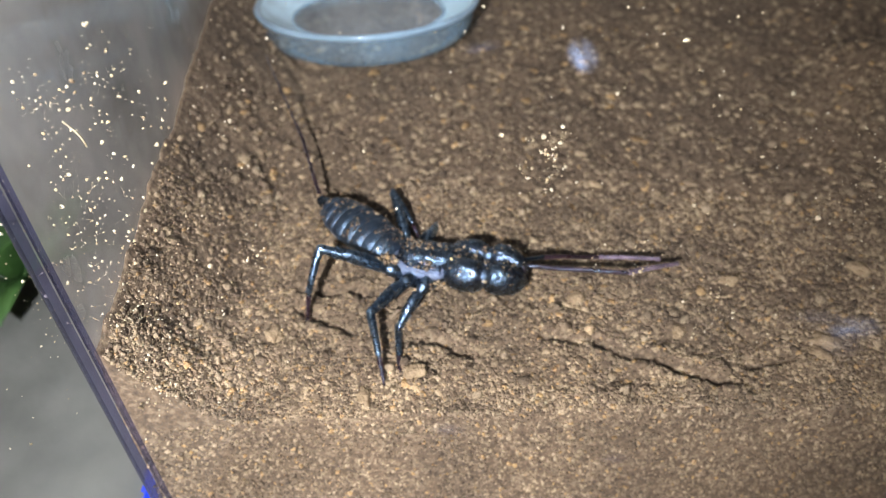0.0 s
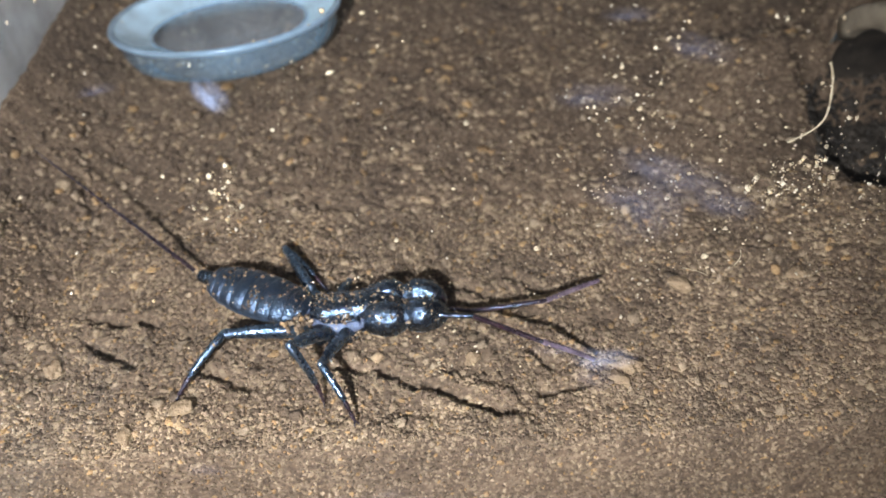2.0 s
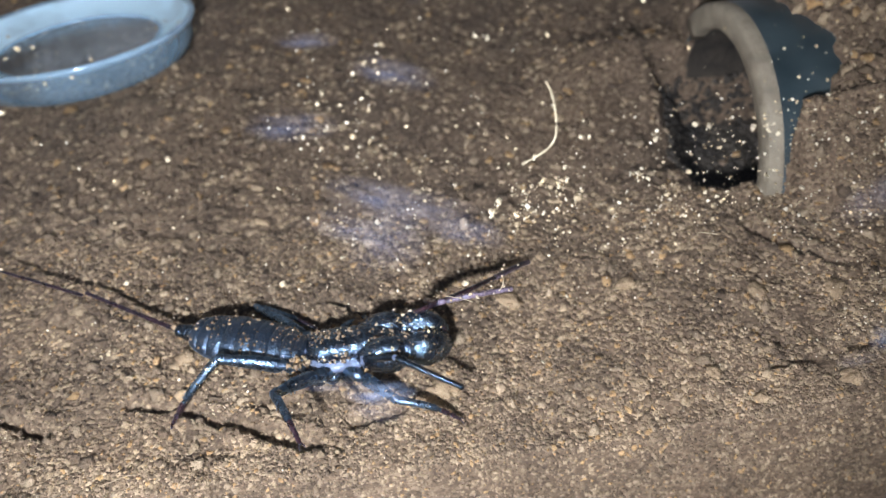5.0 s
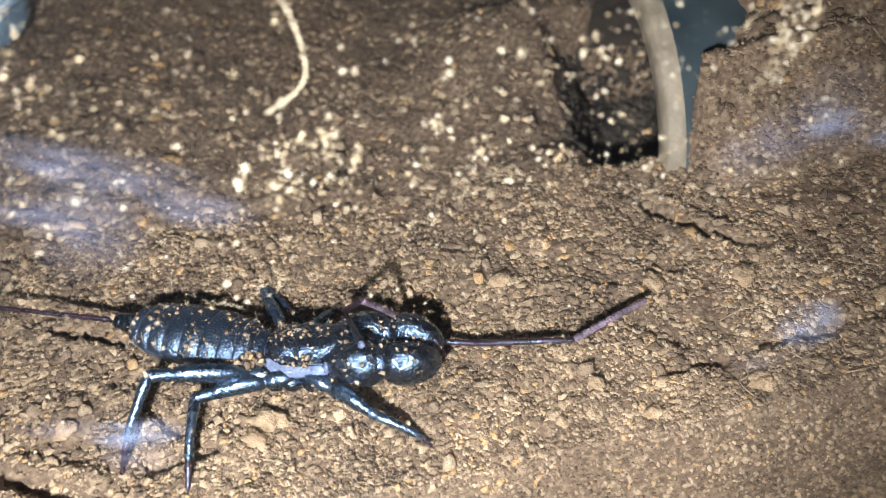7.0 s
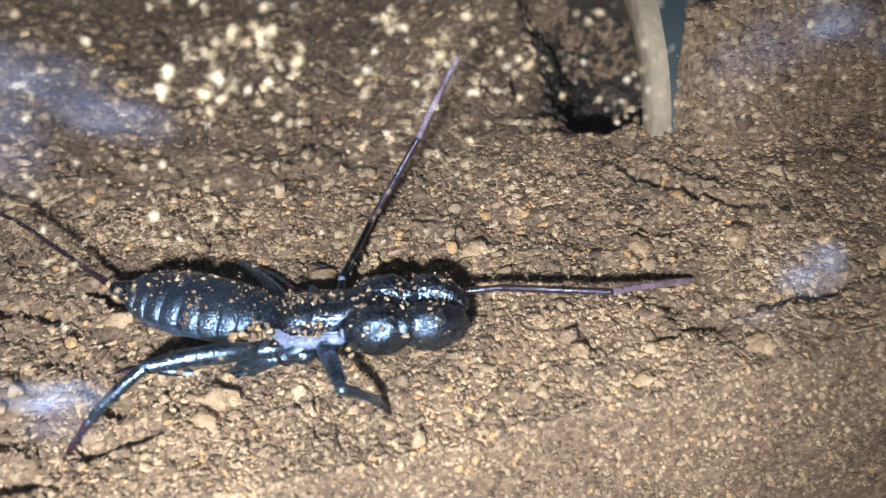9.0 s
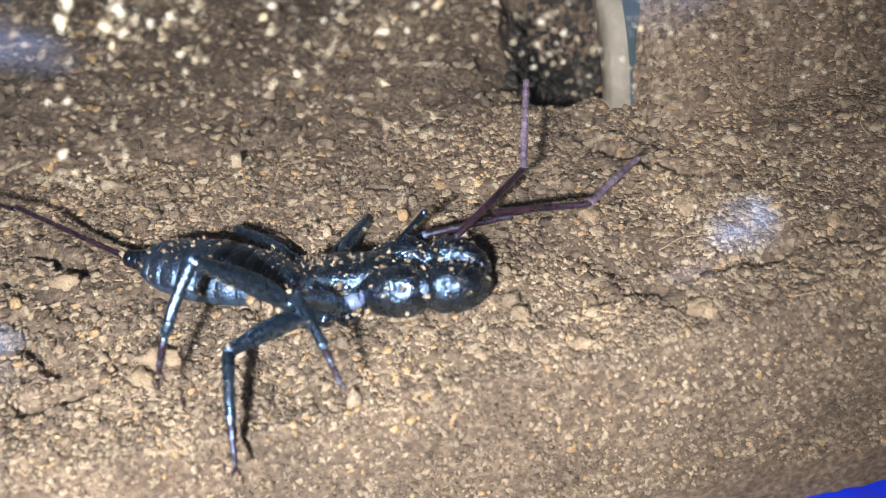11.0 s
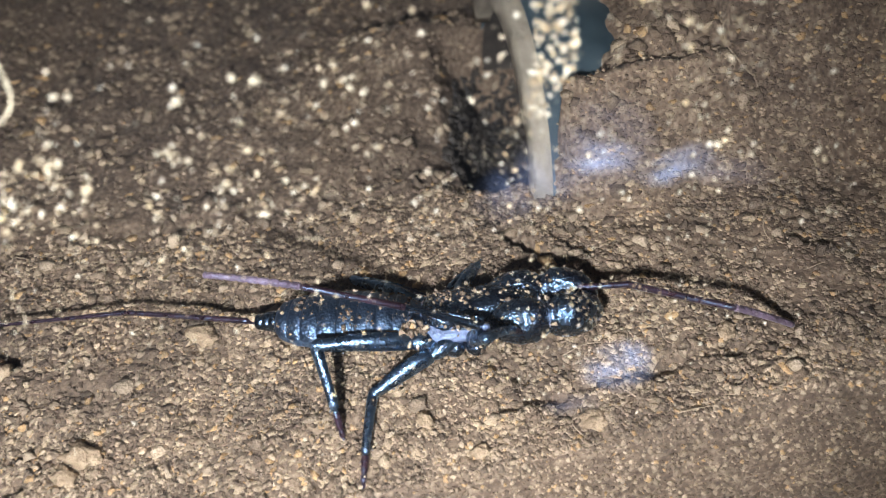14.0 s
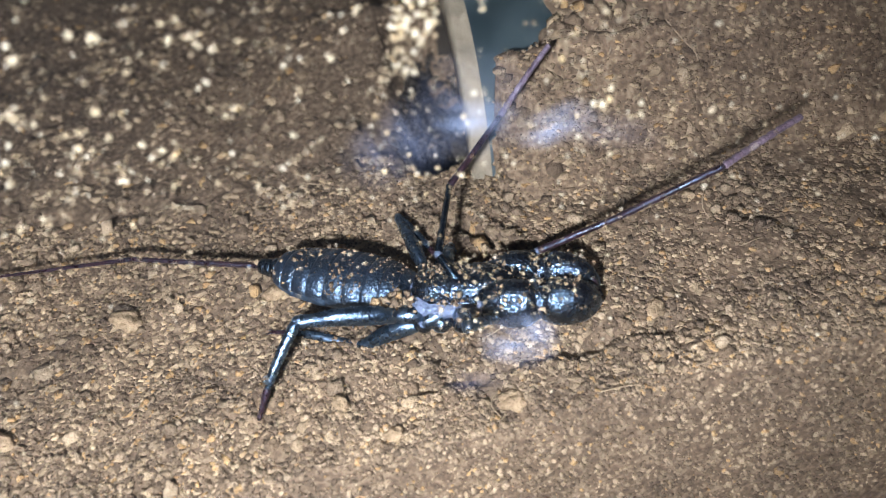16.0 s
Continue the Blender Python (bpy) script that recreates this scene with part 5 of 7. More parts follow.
    walk(P[('palp', -1)], [
        (0, pose(0.01260, -0.00290, 0.00030, 0.0, -0.0, 0.0)), (0.5, pose(0.01260, -0.00290, 0.00030, 0.0, -0.0, 0.0)), (1, pose(0.01260, -0.00290, 0.00030, 0.0, -0.0, 0.0)),
        (1.5, pose(0.01260, -0.00290, 0.00030, 0.0, -0.0, 0.0)), (2, pose(0.01260, -0.00290, 0.00030, 0.0, -0.0, 0.0)), (2.5, pose(0.01260, -0.00290, 0.00030, 0.0, -0.0, 0.0)),
        (3, pose(0.01260, -0.00290, 0.00030, 0.0, -0.0, 0.0)), (5.5, pose(0.01260, -0.00290, 0.00030, 0.0, -0.0, 0.0)), (6, pose(0.01260, -0.00290, 0.00030, 0.0, -0.0, 0.0)),
        (6.5, pose(0.01260, -0.00290, 0.00030, 0.0, -0.0, 0.0)), (7, pose(0.01260, -0.00290, 0.00030, 0.0, -0.0, 0.0)), (7.5, pose(0.01260, -0.00290, 0.00030, 0.0, -0.0, 0.0)),
        (8, pose(0.01260, -0.00290, 0.00030, 0.0, -0.0, 0.0)), (8.5, pose(0.01260, -0.00290, 0.00030, 0.0, -0.0, 0.0)), (9, pose(0.01260, -0.00290, 0.00030, 0.0, -0.0, 0.0)),
        (9.5, pose(0.01260, -0.00290, 0.00030, 0.0, -0.0, 0.0)), (10, pose(0.01260, -0.00290, 0.00030, 0.0, -0.0, 0.0)), (12.5, pose(0.01260, -0.00290, 0.00030, 0.0, -0.0, 0.0)),
        (13, pose(0.01260, -0.00290, 0.00030, 0.0, -0.0, 0.0)), (13.5, pose(0.01260, -0.00290, 0.00030, 0.0, -0.0, 0.0)), (14, pose(0.01260, -0.00290, 0.00030, 0.0, -0.0, 0.0)),
        (14.5, pose(0.01260, -0.00290, 0.00030, 0.0, -0.0, 0.0)), (15, pose(0.01260, -0.00290, 0.00030, 0.0, -0.0, 0.0)), (15.5, pose(0.01260, -0.00290, 0.00030, 0.0, -0.0, 0.0)),
        (16, pose(0.01260, -0.00290, 0.00030, 0.0, -0.0, 0.0))])
    walk(P[('palp', 1)], [
        (0, pose(0.01260, 0.00290, 0.00030, 0.0, -0.0, 0.0)), (0.5, pose(0.01260, 0.00290, 0.00030, 0.0, -0.0, 0.0)), (1, pose(0.01260, 0.00290, 0.00030, 0.0, -0.0, 0.0)),
        (1.5, pose(0.01260, 0.00290, 0.00030, 0.0, -0.0, 0.0)), (2, pose(0.01260, 0.00290, 0.00030, 0.0, -0.0, 0.0)), (2.5, pose(0.01260, 0.00290, 0.00030, 0.0, -0.0, 0.0)),
        (3, pose(0.01260, 0.00290, 0.00030, 0.0, -0.0, 0.0)), (5.5, pose(0.01260, 0.00290, 0.00030, 0.0, -0.0, 0.0)), (6, pose(0.01260, 0.00290, 0.00030, 0.0, -0.0, 0.0)),
        (6.5, pose(0.01260, 0.00290, 0.00030, 0.0, -0.0, 0.0)), (7, pose(0.01260, 0.00290, 0.00030, 0.0, -0.0, 0.0)), (7.5, pose(0.01260, 0.00290, 0.00030, 0.0, -0.0, 0.0)),
        (8, pose(0.01260, 0.00290, 0.00030, 0.0, -0.0, 0.0)), (8.5, pose(0.01260, 0.00290, 0.00030, 0.0, -0.0, 0.0)), (9, pose(0.01260, 0.00290, 0.00030, 0.0, -0.0, 0.0)),
        (9.5, pose(0.01260, 0.00290, 0.00030, 0.0, -0.0, 0.0)), (10, pose(0.01260, 0.00290, 0.00030, 0.0, -0.0, 0.0)), (12.5, pose(0.01260, 0.00290, 0.00030, 0.0, -0.0, 0.0)),
        (13, pose(0.01260, 0.00290, 0.00030, 0.0, -0.0, 0.0)), (13.5, pose(0.01260, 0.00290, 0.00030, 0.0, -0.0, 0.0)), (14, pose(0.01260, 0.00290, 0.00030, 0.0, -0.0, 0.0)),
        (14.5, pose(0.01260, 0.00290, 0.00030, 0.0, -0.0, 0.0)), (15, pose(0.01260, 0.00290, 0.00030, 0.0, -0.0, 0.0)), (15.5, pose(0.01260, 0.00290, 0.00030, 0.0, -0.0, 0.0)),
        (16, pose(0.01260, 0.00290, 0.00030, 0.0, -0.0, 0.0))])
    walk(P[('femur', '4', -1)], [
        (0, pose(0.00160, -0.00420, -0.00120, 1.4, -24.0, -161.5)), (0.5, pose(0.00160, -0.00420, -0.00120, 0.9, -12.4, -167.3)), (1, pose(0.00160, -0.00420, -0.00120, 1.5, -36.6, -162.5)),
        (1.5, pose(0.00160, -0.00420, -0.00120, 1.1, -23.3, -163.0)), (2, pose(0.00160, -0.00420, -0.00120, 0.2, -7.2, -175.8)), (2.5, pose(0.00160, -0.00420, -0.00120, 0.7, -10.6, -167.7)),
        (3, pose(0.00160, -0.00420, -0.00120, -0.1, -22.3, 178.0)), (5.5, pose(0.00160, -0.00420, -0.00120, -0.0, -20.3, 179.4)), (6, pose(0.00160, -0.00420, -0.00120, 0.7, -31.3, -148.4)),
        (6.5, pose(0.00160, -0.00420, -0.00120, 0.1, -17.7, -171.7)), (7, pose(0.00160, -0.00420, -0.00120, 0.5, -19.1, -159.0)), (7.5, pose(0.00160, -0.00420, -0.00120, 0.6, -19.0, -154.2)),
        (8, pose(0.00160, -0.00420, -0.00120, 0.3, -16.2, -155.6)), (8.5, pose(0.00160, -0.00420, -0.00120, 0.2, -16.3, -156.4)), (9, pose(0.00160, -0.00420, -0.00120, 0.0, -14.2, -154.2)),
        (9.5, pose(0.00160, -0.00421, -0.00120, -0.1, -15.6, -155.0)), (10, pose(0.00160, -0.00420, -0.00120, -0.2, -51.2, -141.4)), (12.5, pose(0.00160, -0.00420, -0.00120, -1.4, -35.3, -147.3)),
        (13, pose(0.00160, -0.00420, -0.00120, -0.8, -20.8, -161.7)), (13.5, pose(0.00160, -0.00420, -0.00120, -0.6, -4.2, -162.1)), (14, pose(0.00160, -0.00419, -0.00120, -0.4, -15.3, -169.2)),
        (14.5, pose(0.00160, -0.00420, -0.00120, -0.6, -18.7, -159.8)), (15, pose(0.00160, -0.00420, -0.00120, -0.4, -11.6, -164.9)), (15.5, pose(0.00160, -0.00420, -0.00120, -0.4, -12.4, -161.4)),
        (16, pose(0.00160, -0.00420, -0.00120, -0.4, -11.9, -160.1))])
    walk(P[('tibia', '4', -1)], [
        (0, pose(0.01850, 0, 0, 84.0, 71.0, 124.1)), (0.5, pose(0.01850, 0, 0, -1.3, 53.2, -3.7)), (1, pose(0.01850, 0, 0, 93.2, 56.9, 144.0)),
        (1.5, pose(0.01850, 0, 0, 54.2, 64.3, 100.4)), (2, pose(0.01850, 0, 0, 8.2, 36.2, 45.6)), (2.5, pose(0.01850, 0, 0, 8.9, 44.2, 33.8)),
        (3, pose(0.01850, 0, 0, 36.1, 55.8, 78.7)), (5.5, pose(0.01850, 0, 0, 9.6, 61.2, 20.0)), (6, pose(0.01850, 0, 0, -177.4, 67.8, -179.2)),
        (6.5, pose(0.01850, 0, 0, 28.2, 55.6, 82.1)), (7, pose(0.01850, 0, 0, 29.4, 61.3, 67.5)), (7.5, pose(0.01850, 0, 0, 23.3, 64.1, 49.5)),
        (8, pose(0.01850, 0, 0, 9.7, 57.5, 25.6)), (8.5, pose(0.01850, 0, 0, 5.6, 54.1, 15.7)), (9, pose(0.01850, 0, 0, 1.2, 48.8, 4.1)),
        (9.5, pose(0.01850, 0, 0, -3.0, 44.6, -9.8)), (10, pose(0.01850, 0, 0, 95.0, 73.0, 109.4)), (12.5, pose(0.01850, 0, 0, 170.5, 75.0, 174.5)),
        (13, pose(0.01850, 0, 0, 19.7, 75.5, 33.8)), (13.5, pose(0.01850, 0, 0, 0.9, 37.8, 19.4)), (14, pose(0.01850, 0, 0, 20.5, 49.9, 115.7)),
        (14.5, pose(0.01850, 0, 0, 34.4, 58.8, 113.9)), (15, pose(0.01850, 0, 0, 16.3, 53.0, 84.2)), (15.5, pose(0.01850, 0, 0, 15.4, 53.4, 66.0)),
        (16, pose(0.01850, 0, 0, 12.0, 55.8, 48.0))])
    walk(P[('femur', '3', -1)], [
        (0, pose(0.00420, -0.00460, -0.00120, 3.7, 0.2, -113.1)), (0.5, pose(0.00420, -0.00460, -0.00120, 2.0, 16.7, -149.7)), (1, pose(0.00420, -0.00460, -0.00120, 1.7, 12.0, -153.4)),
        (1.5, pose(0.00420, -0.00460, -0.00120, 2.7, -18.2, -129.9)), (2, pose(0.00420, -0.00460, -0.00120, 2.8, -29.9, -120.5)), (2.5, pose(0.00420, -0.00460, -0.00120, 2.9, -33.7, -127.3)),
        (3, pose(0.00420, -0.00460, -0.00120, 2.1, -22.7, -141.1)), (5.5, pose(0.00420, -0.00460, -0.00120, 1.4, -24.4, -133.2)), (6, pose(0.00420, -0.00460, -0.00120, 0.4, -0.7, -158.9)),
        (6.5, pose(0.00420, -0.00460, -0.00120, 0.1, 6.2, -171.3)), (7, pose(0.00420, -0.00460, -0.00120, 0.4, -1.7, -159.1)), (7.5, pose(0.00420, -0.00460, -0.00120, 0.4, 12.6, -162.8)),
        (8, pose(0.00420, -0.00460, -0.00120, 0.2, 13.6, -164.4)), (8.5, pose(0.00420, -0.00460, -0.00120, 0.0, 17.5, -177.4)), (9, pose(0.00420, -0.00460, -0.00120, -0.0, 24.2, 178.3)),
        (9.5, pose(0.00420, -0.00460, -0.00120, -0.1, -9.3, -155.3)), (10, pose(0.00420, -0.00460, -0.00120, -0.1, -2.1, -148.2)), (12.5, pose(0.00420, -0.00460, -0.00120, -2.3, -26.1, -102.6)),
        (13, pose(0.00420, -0.00460, -0.00120, -2.3, -18.5, -113.2)), (13.5, pose(0.00420, -0.00460, -0.00120, -1.8, -14.5, -118.9)), (14, pose(0.00420, -0.00460, -0.00120, -0.9, 13.2, -154.2)),
        (14.5, pose(0.00420, -0.00460, -0.00120, -1.2, -2.2, -132.7)), (15, pose(0.00419, -0.00460, -0.00120, -0.8, 11.8, -147.5)), (15.5, pose(0.00420, -0.00460, -0.00120, 0.1, 29.9, 176.2)),
        (16, pose(0.00420, -0.00460, -0.00120, -0.1, 23.9, -177.0))])
    walk(P[('tibia', '3', -1)], [
        (0, pose(0.01450, 0, 0, 1.2, 35.6, 49.2)), (0.5, pose(0.01450, 0, 0, -12.8, 11.4, 65.8)), (1, pose(0.01450, 0, 0, -7.2, 12.6, 53.1)),
        (1.5, pose(0.01450, 0, 0, 18.0, 0.9, 61.7)), (2, pose(0.01450, 0, 0, 59.8, 53.2, 148.4)), (2.5, pose(0.01450, 0, 0, 73.9, 54.1, 144.0)),
        (3, pose(0.01450, 0, 0, 51.2, 58.8, 117.5)), (5.5, pose(0.01450, 0, 0, 22.4, 0.0, 59.4)), (6, pose(0.01450, 0, 0, 2.1, 46.1, 54.7)),
        (6.5, pose(0.01450, 0, 0, -6.6, 28.7, 78.4)), (7, pose(0.01450, 0, 0, 3.2, 33.7, 75.7)), (7.5, pose(0.01450, 0, 0, -0.0, 7.6, 0.1)),
        (8, pose(0.01450, 0, 0, 9.0, -8.5, -45.1)), (8.5, pose(0.01450, 0, 0, 4.3, -23.1, -14.6)), (9, pose(0.01450, 0, 0, -4.6, -39.9, 10.8)),
        (9.5, pose(0.01450, 0, 0, -1.4, 44.2, -7.3)), (10, pose(0.01450, 0, 0, 0.6, 27.7, 17.1)), (12.5, pose(0.01450, 0, 0, 56.8, 62.4, 115.1)),
        (13, pose(0.01450, 0, 0, 39.2, 65.2, 96.9)), (13.5, pose(0.01450, 0, 0, 28.7, 67.0, 79.2)), (14, pose(0.01450, 0, 0, -12.9, 14.5, 52.1)),
        (14.5, pose(0.01450, 0, 0, 0.6, 48.1, 20.9)), (15, pose(0.01450, 0, 0, -7.7, 13.5, 32.9)), (15.5, pose(0.01450, 0, 0, -13.7, -54.0, 24.6)),
        (16, pose(0.01450, 0, 0, 5.1, -28.5, -12.1))])
    walk(P[('femur', '2', -1)], [
        (0, pose(0.00760, -0.00450, -0.00120, 4.2, 29.5, -112.1)), (0.5, pose(0.00759, -0.00450, -0.00120, 3.4, -11.8, -62.1)), (1, pose(0.00760, -0.00450, -0.00120, 3.0, -5.4, -53.1)),
        (1.5, pose(0.00760, -0.00450, -0.00120, 3.4, -13.2, -93.9)), (2, pose(0.00760, -0.00450, -0.00120, 2.7, -11.0, -111.8)), (2.5, pose(0.00760, -0.00450, -0.00120, 3.2, -24.4, -78.6)),
        (3, pose(0.00760, -0.00450, -0.00120, 3.3, -20.8, -82.0)), (5.5, pose(0.00760, -0.00450, -0.00120, 1.1, 5.0, -41.1)), (6, pose(0.00760, -0.00450, -0.00120, 1.1, -10.1, -85.8)),
        (6.5, pose(0.00760, -0.00450, -0.00120, 0.4, -2.7, -111.4)), (7, pose(0.00760, -0.00450, -0.00120, 0.5, 12.2, -26.4)), (7.5, pose(0.00761, -0.00450, -0.00120, 1.0, -5.2, -43.3)),
        (8, pose(0.00760, -0.00450, -0.00120, 0.7, -13.6, -58.0)), (8.5, pose(0.00760, -0.00450, -0.00120, 0.4, -21.8, -63.3)), (9, pose(0.00760, -0.00450, -0.00120, 0.1, -11.8, -67.5)),
        (9.5, pose(0.00760, -0.00450, -0.00120, -0.3, -23.8, -78.0)), (10, pose(0.00760, -0.00450, -0.00120, -0.3, -46.4, -109.7)), (12.5, pose(0.00760, -0.00450, -0.00120, -2.2, -21.2, -98.2)),
        (13, pose(0.00760, -0.00450, -0.00120, -1.9, -8.6, -50.8)), (13.5, pose(0.00760, -0.00450, -0.00120, -2.0, -28.4, -63.3)), (14, pose(0.00760, -0.00450, -0.00120, -2.7, -40.9, -79.9)),
        (14.5, pose(0.00760, -0.00450, -0.00120, -2.0, -39.2, -71.1)), (15, pose(0.00760, -0.00450, -0.00120, -1.6, -35.2, -64.8)), (15.5, pose(0.00760, -0.00451, -0.00120, -1.2, -30.5, -73.9)),
        (16, pose(0.00760, -0.00450, -0.00120, -1.4, -32.2, -74.0))])
    walk(P[('tibia', '2', -1)], [
        (0, pose(0.01250, 0, 0, -17.5, -12.0, 39.2)), (0.5, pose(0.01250, 0, 0, 12.0, 35.0, 108.0)), (1, pose(0.01250, 0, 0, 3.9, 38.8, 90.9)),
        (1.5, pose(0.01250, 0, 0, 17.1, 47.8, 70.7)), (2, pose(0.01250, 0, 0, 16.0, 50.3, 70.1)), (2.5, pose(0.01250, 0, 0, 24.7, 36.3, 140.9)),
        (3, pose(0.01250, 0, 0, 25.9, 39.0, 119.4)), (5.5, pose(0.01250, 0, 0, -3.4, 19.5, 29.5)), (6, pose(0.01250, 0, 0, 14.9, 50.1, 83.2)),
        (6.5, pose(0.01250, 0, 0, 4.1, 46.1, 99.6)), (7, pose(0.01250, 0, 0, -4.0, 21.5, 14.4)), (7.5, pose(0.01250, 0, 0, 6.2, 49.1, 79.2)),
        (8, pose(0.01250, 0, 0, 19.8, 48.3, 114.3)), (8.5, pose(0.01250, 0, 0, 34.9, 51.2, 133.2)), (9, pose(0.01250, 0, 0, 18.3, 52.6, 125.9)),
        (9.5, pose(0.01250, 0, 0, 15.8, 32.6, 156.5)), (10, pose(0.01250, 0, 0, 46.8, 12.1, 116.7)), (12.5, pose(0.01250, 0, 0, 29.5, 64.4, 61.9)),
        (13, pose(0.01250, 0, 0, 10.3, 33.4, 63.3)), (13.5, pose(0.01250, 0, 0, 30.2, 30.5, 137.6)), (14, pose(0.01250, 0, 0, 28.6, 2.6, 143.0)),
        (14.5, pose(0.01250, 0, 0, 33.0, 10.2, 136.6)), (15, pose(0.01250, 0, 0, 34.0, 20.3, 134.5)), (15.5, pose(0.01250, 0, 0, 20.0, 11.4, 147.5)),
        (16, pose(0.01250, 0, 0, 20.6, 9.8, 148.2))])
    walk(P[('femur', '4', 1)], [
        (0, pose(0.00160, 0.00420, -0.00120, -3.7, -13.2, 117.3)), (0.5, pose(0.00160, 0.00420, -0.00120, -3.7, -8.4, 109.0)), (1, pose(0.00160, 0.00420, -0.00120, -3.4, -10.0, 119.3)),
        (1.5, pose(0.00160, 0.00420, -0.00120, -2.6, -9.2, 128.5)), (2, pose(0.00160, 0.00420, -0.00120, -2.5, -11.1, 118.2)), (2.5, pose(0.00160, 0.00420, -0.00120, -2.9, -5.9, 109.4)),
        (3, pose(0.00160, 0.00420, -0.00120, -2.6, -1.8, 122.4)), (5.5, pose(0.00160, 0.00420, -0.00120, -1.2, -0.1, 134.7)), (6, pose(0.00160, 0.00420, -0.00120, -1.2, 17.2, 87.7)),
        (6.5, pose(0.00160, 0.00420, -0.00120, -0.4, 0.7, 110.7)), (7, pose(0.00160, 0.00420, -0.00120, -1.1, 5.0, 121.8)), (7.5, pose(0.00160, 0.00420, -0.00120, -1.1, 6.8, 127.5)),
        (8, pose(0.00160, 0.00420, -0.00120, -0.7, 7.0, 124.0)), (8.5, pose(0.00160, 0.00420, -0.00120, -0.3, 2.0, 128.4)), (9, pose(0.00160, 0.00420, -0.00120, -0.1, 3.0, 131.6)),
        (9.5, pose(0.00160, 0.00420, -0.00120, 0.2, -3.8, 136.2)), (10, pose(0.00160, 0.00420, -0.00120, 0.1, -4.8, 139.9)), (12.5, pose(0.00160, 0.00420, -0.00120, 1.2, -8.6, 144.9)),
        (13, pose(0.00160, 0.00420, -0.00120, 1.9, -10.1, 129.7)), (13.5, pose(0.00160, 0.00420, -0.00120, 1.4, -3.8, 133.9)), (14, pose(0.00160, 0.00420, -0.00120, 1.3, 4.2, 140.4)),
        (14.5, pose(0.00160, 0.00420, -0.00120, 1.3, -6.6, 124.6)), (15, pose(0.00160, 0.00420, -0.00120, 1.2, -3.9, 123.8)), (15.5, pose(0.00160, 0.00420, -0.00120, 1.0, -8.2, 118.0)),
        (16, pose(0.00160, 0.00420, -0.00120, 1.1, -3.9, 115.9))])
    walk(P[('tibia', '4', 1)], [
        (0, pose(0.01850, 0.00000, 0.00000, -3.9, 11.5, -166.3)), (0.5, pose(0.01850, 0.00000, -0.00000, -2.5, 10.8, -165.7)), (1, pose(0.01850, 0.00000, 0.00000, -3.1, 10.9, -165.9)),
        (1.5, pose(0.01850, 0.00000, 0.00000, -2.9, 10.0, -165.8)), (2, pose(0.01850, 0.00000, 0.00000, -3.3, 10.4, -165.9)), (2.5, pose(0.01850, 0.00000, -0.00000, -1.8, 9.6, -165.4)),
        (3, pose(0.01850, 0.00000, -0.00000, -0.9, 8.4, -165.2)), (5.5, pose(0.01850, -0.00000, 0.00000, -0.3, 7.9, -165.1)), (6, pose(0.01850, 0.00000, 0.00000, 4.4, 6.6, -165.1)),
        (6.5, pose(0.01850, 0.00000, 0.00000, 0.1, 8.0, -165.0)), (7, pose(0.01850, 0.00000, 0.00000, 1.1, 7.7, -164.9)), (7.5, pose(0.01850, 0.00000, 0.00000, 1.5, 7.5, -164.9)),
        (8, pose(0.01850, 0.00000, 0.00000, 1.7, 7.4, -164.9)), (8.5, pose(0.01850, 0.00000, -0.00000, 0.5, 8.1, -164.9)), (9, pose(0.01850, 0.00000, 0.00000, 0.8, 7.9, -164.9)),
        (9.5, pose(0.01850, 0.00000, 0.00000, -0.9, 9.2, -165.2)), (10, pose(0.01850, -0.00000, -0.00000, -1.2, 9.6, -165.3)), (12.5, pose(0.01850, 0.00000, 0.00000, -1.8, 11.9, -165.5)),
        (13, pose(0.01850, -0.00000, 0.00000, -2.2, 11.2, -165.6)), (13.5, pose(0.01850, 0.00000, 0.00000, -0.6, 9.7, -165.1)), (14, pose(0.01850, 0.00000, -0.00000, 1.5, 8.8, -164.8)),
        (14.5, pose(0.01850, 0.00000, 0.00000, -1.5, 9.4, -165.3)), (15, pose(0.01850, 0.00000, 0.00000, -0.8, 8.6, -165.1)), (15.5, pose(0.01850, 0.00000, 0.00000, -2.0, 9.2, -165.5)),
        (16, pose(0.01850, -0.00000, 0.00000, -0.9, 8.1, -165.2))])
